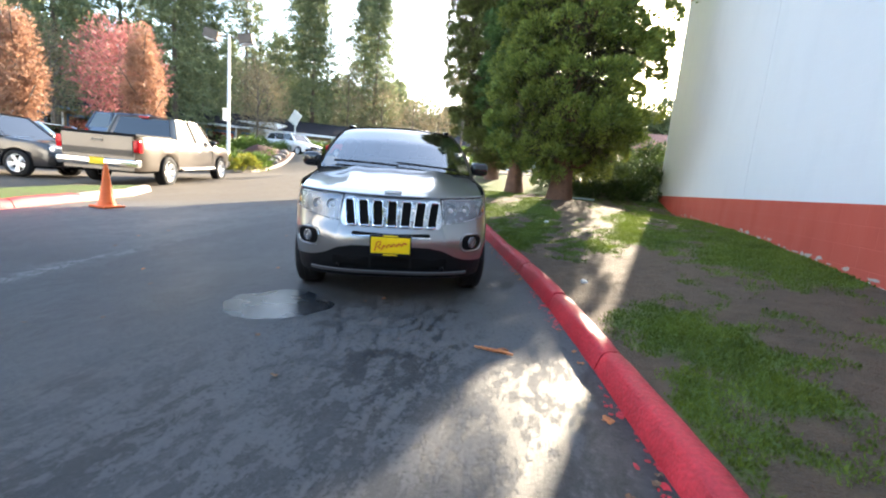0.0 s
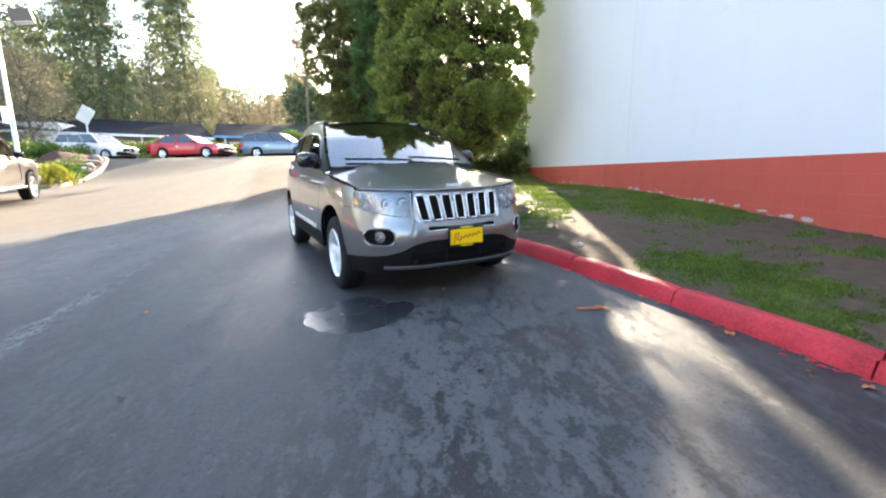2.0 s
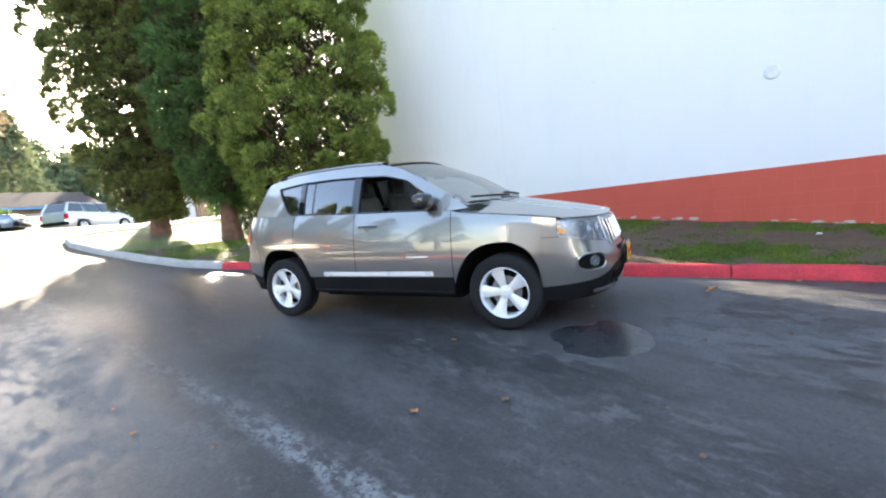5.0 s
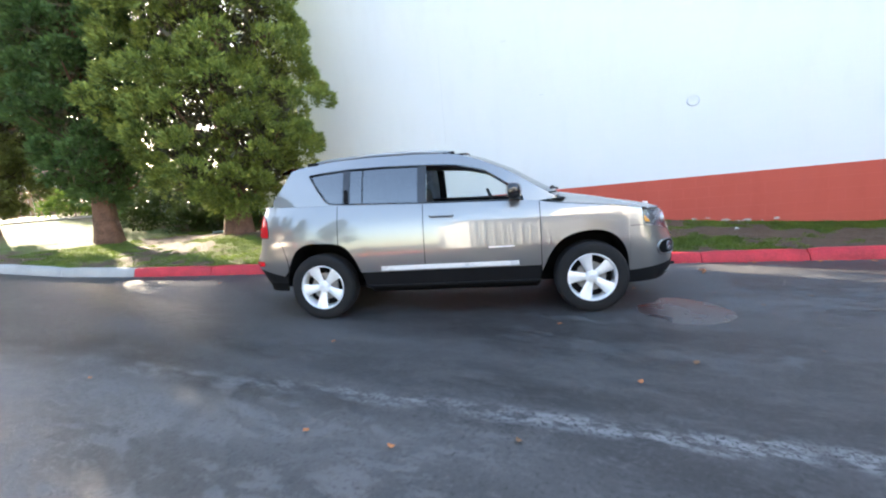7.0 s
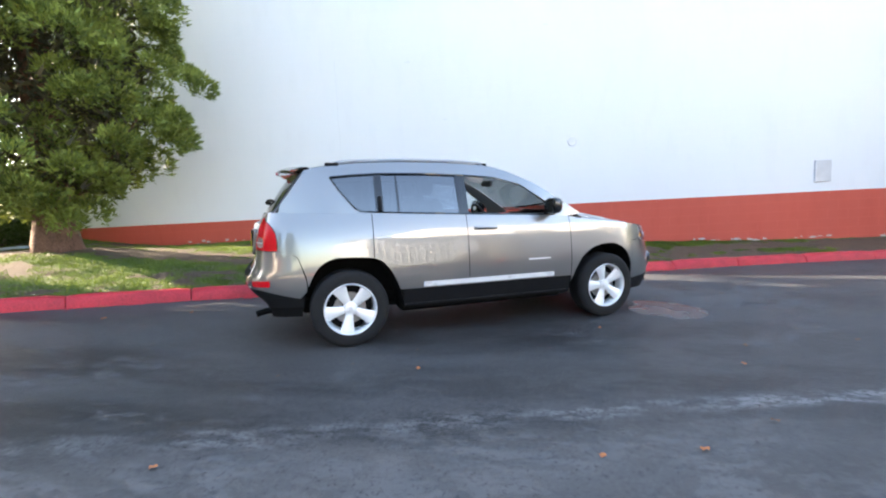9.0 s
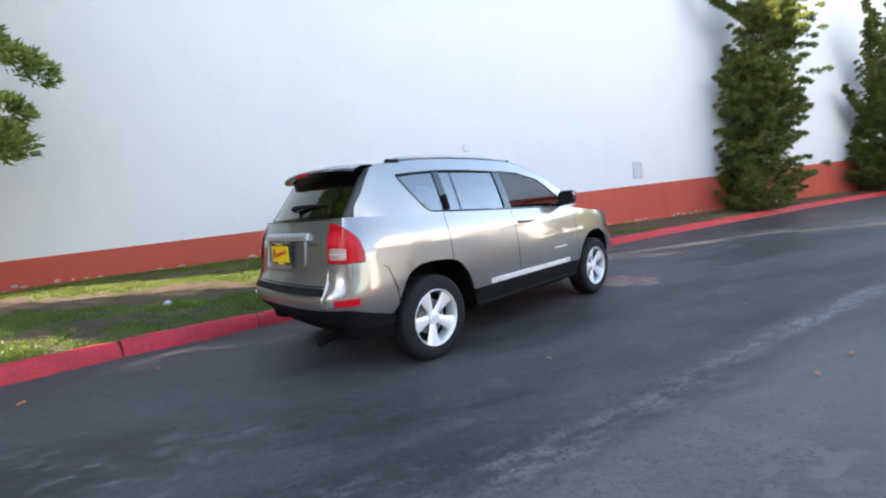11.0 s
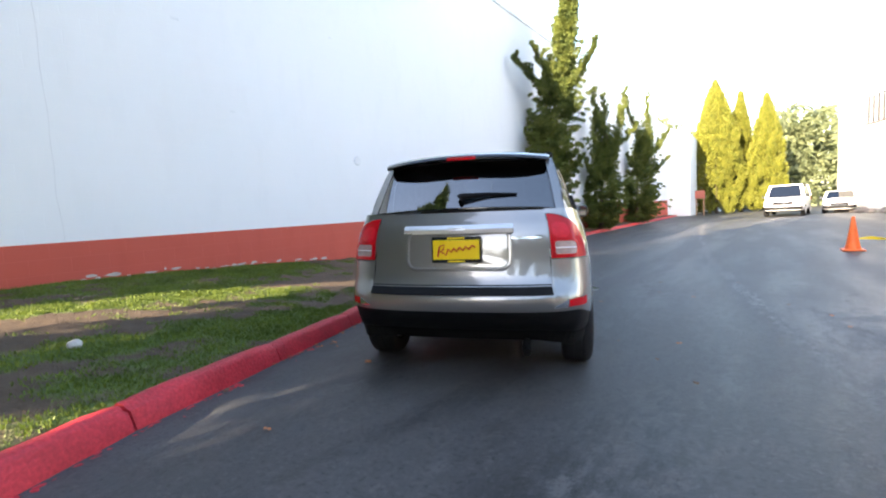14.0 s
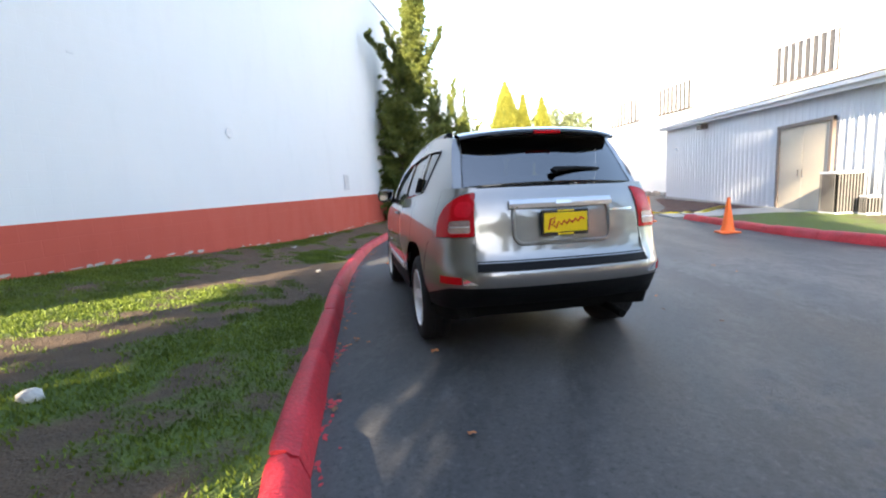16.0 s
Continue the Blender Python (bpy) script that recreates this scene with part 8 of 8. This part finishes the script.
    for i, (x, y, r, h) in enumerate(((3.6, 13.6, 0.9, 1.6), (5.0, 14.9, 1.0, 1.9), (6.4, 16.3, 1.1, 2.0), (2.2, 16.5, 0.9, 1.2), (4.2, 18.5, 1.0, 1.4), (7.8, 20, 1.2, 1.9))):
        shrub("shrub", x, y, gz(x, y) + 0.1, r, r, h, M_HEDGE if i in (3, 5) else M_SHRUB, 400 + i, "sunlit green shrub beyond the wall's corner", 34, 0.13, 0.07, "shrubs beyond the corner")


def build_drive_end():
    z = gz(2.2, -43)
    s = root("sign_post", Matrix.Translation((2.0, -42.6, z)), "red-brown signboard on two wooden legs", "sign")
    for dx in (-0.3, 0.3):
        part("leg", bm_box(dx - 0.06, dx + 0.06, -0.05, 0.05, -0.1, 2.2, 0.005), M_WOOD, s)
    part("board", bm_box(-0.4, 0.4, 0.05, 0.09, 1.6, 2.35, 0.006), mat("red_brown_board", (0.34, 0.10, 0.075), 0.7, 0, 0.15, 4, 50, 0.1), s, "red-brown board")


# ---------- small things ----------
def build_small():
    build_rock(1.7, 3.3, lawn_z(1.7, 3.3) - 0.008, 0.05, 5, "", M_STONE, "pale rounded stone lying on the thin lawn")
    build_rock(2.35, -0.8, lawn_z(2.35, -0.8) - 0.005, 0.035, 6, "", M_STONE, "small pale stone on bare earth near the kerb")
    rust = mat("fallen_leaf_rust", (0.38, 0.11, 0.04), 0.8, 0, 0.3, 20, 90, 0.2, base2=(0.55, 0.22, 0.08))
    brown = mat("fallen_leaf_brown", (0.16, 0.09, 0.05), 0.85, 0, 0.3, 20, 90, 0.2)
    twig = root("twig", Matrix.Translation((1.78, -2.47, gz(1.78, -2.47) + 0.012)), "broken reddish-brown twig on the asphalt", "twig")
    part("stem", bm_tube([(-0.13, 0.02, 0), (-0.04, -0.01, 0.01), (0.05, 0.01, 0.004), (0.13, 0.0, 0.0)], 0.011, 6, radii=[0.006, 0.011, 0.012, 0.006]), rust, twig)
    part("side_shoot", bm_tube([(0.0, 0, 0.005), (0.05, 0.05, 0.01), (0.09, 0.055, 0.0)], 0.006, 5), rust, twig)
    stick = part("stick", bm_tube([(-0.35, 0, 0), (0.35, 0.03, 0.0)], 0.03, 6), mat("pale_blue_plastic", (0.4, 0.5, 0.58), 0.5, 0, 0.1, 6, 60, 0.1))
    stick.location = (2.35, 8.1, lawn_z(2.35, 8.1) + 0.03)
    tagged(stick, "pale blue pipe lying on mulch beside trunks", "pipe")
    scrap = part("paper_scrap", thicken(bm_grid(lambda u, v: Vector((0.12 * (u - 0.5), 0.05 * (v - 0.5), 0.012 * math.sin(u * 6 + v * 3))), 8, 4), 0.002), M_PLASTER)
    scrap.location = (3.95, -2.95, lawn_z(3.95, -2.95) + 0.02)
    tagged(scrap, "crumpled pale paper scrap on the lawn", "litter")

    def leaf_mesh(s, nm, material):
        bm = bmesh.new()
        o = []
        for i in range(14):
            a = 2 * math.pi * i / 14
            r = s * (0.6 + 0.4 * abs(math.cos(a * 2.5)) ** 0.7)
            o.append(bm.verts.new((r * math.cos(a), r * math.sin(a) * 0.8, 0.18 * s * math.sin(a * 3 + 1))))
        c = bm.verts.new((0, 0, 0.1 * s))
        for i in range(14):
            bm.faces.new((c, o[i], o[(i + 1) % 14]))
        ob = part(nm, bm, material)
        me = ob.data
        bpy.data.objects.remove(ob)
        return me
    rnd = random.Random(19)
    meshes = [leaf_mesh(0.032, "fallen_leaf", rust), leaf_mesh(0.022, "fallen_leaf", brown), leaf_mesh(0.026, "fallen_leaf", rust)]
    spots = [(-3.0, -0.72, 0), (-2.93, -1.19, 0), (0.68, -1.79, 0), (-0.8, -3.1, 1), (0.3, -2.9, 1), (-1.7, -2.1, 2), (0.1, 1.9, 0), (2.66, -4.0, 2), (2.72, -4.25, 0), (2.45, -3.6, 1), (-0.3, 3.0, 2)]
    for _ in range(22):
        spots.append((rnd.uniform(-4.5, 1.2), rnd.uniform(-4.5, 6), rnd.choice((1, 1, 2))))
    for _ in range(46):
        y = rnd.uniform(-5.2, 5.5)
        spots.append((kerb_x(y) - abs(rnd.gauss(0, 0.09)) - 0.02, y, rnd.choice((1, 1, 2, 0))))
    for x, y, k in spots:
        if x > kerb_x(y) - 0.01:
            continue
        o = new("fallen_leaf", meshes[k])
        sc = rnd.uniform(0.6, 1.15) if _ else 1
        o.matrix_world = Matrix.Translation((x, y, gz(x, y) + 0.014)) @ Matrix.Rotation(rnd.uniform(0, 6.28), 4, "Z") @ Matrix.Rotation(rnd.uniform(-0.3, 0.3), 4, "X") @ Matrix.Scale(sc, 4)
        tagged(o, "small brown fallen leaf on damp asphalt" if k == 1 else "curled rust-red fallen leaf on damp asphalt", "leaf", "fallen leaves")


build_shed()
build_hall()
for cx, cy in ((-4.62, -4.82), (-3.97, -8.1), (-5.35, 0.15)):
    build_cone(cx, cy)
build_tape()
build_vehicles()
build_planter()
build_far_side()
build_drive_end()
build_small()
build_kerbs()
build_splashes()
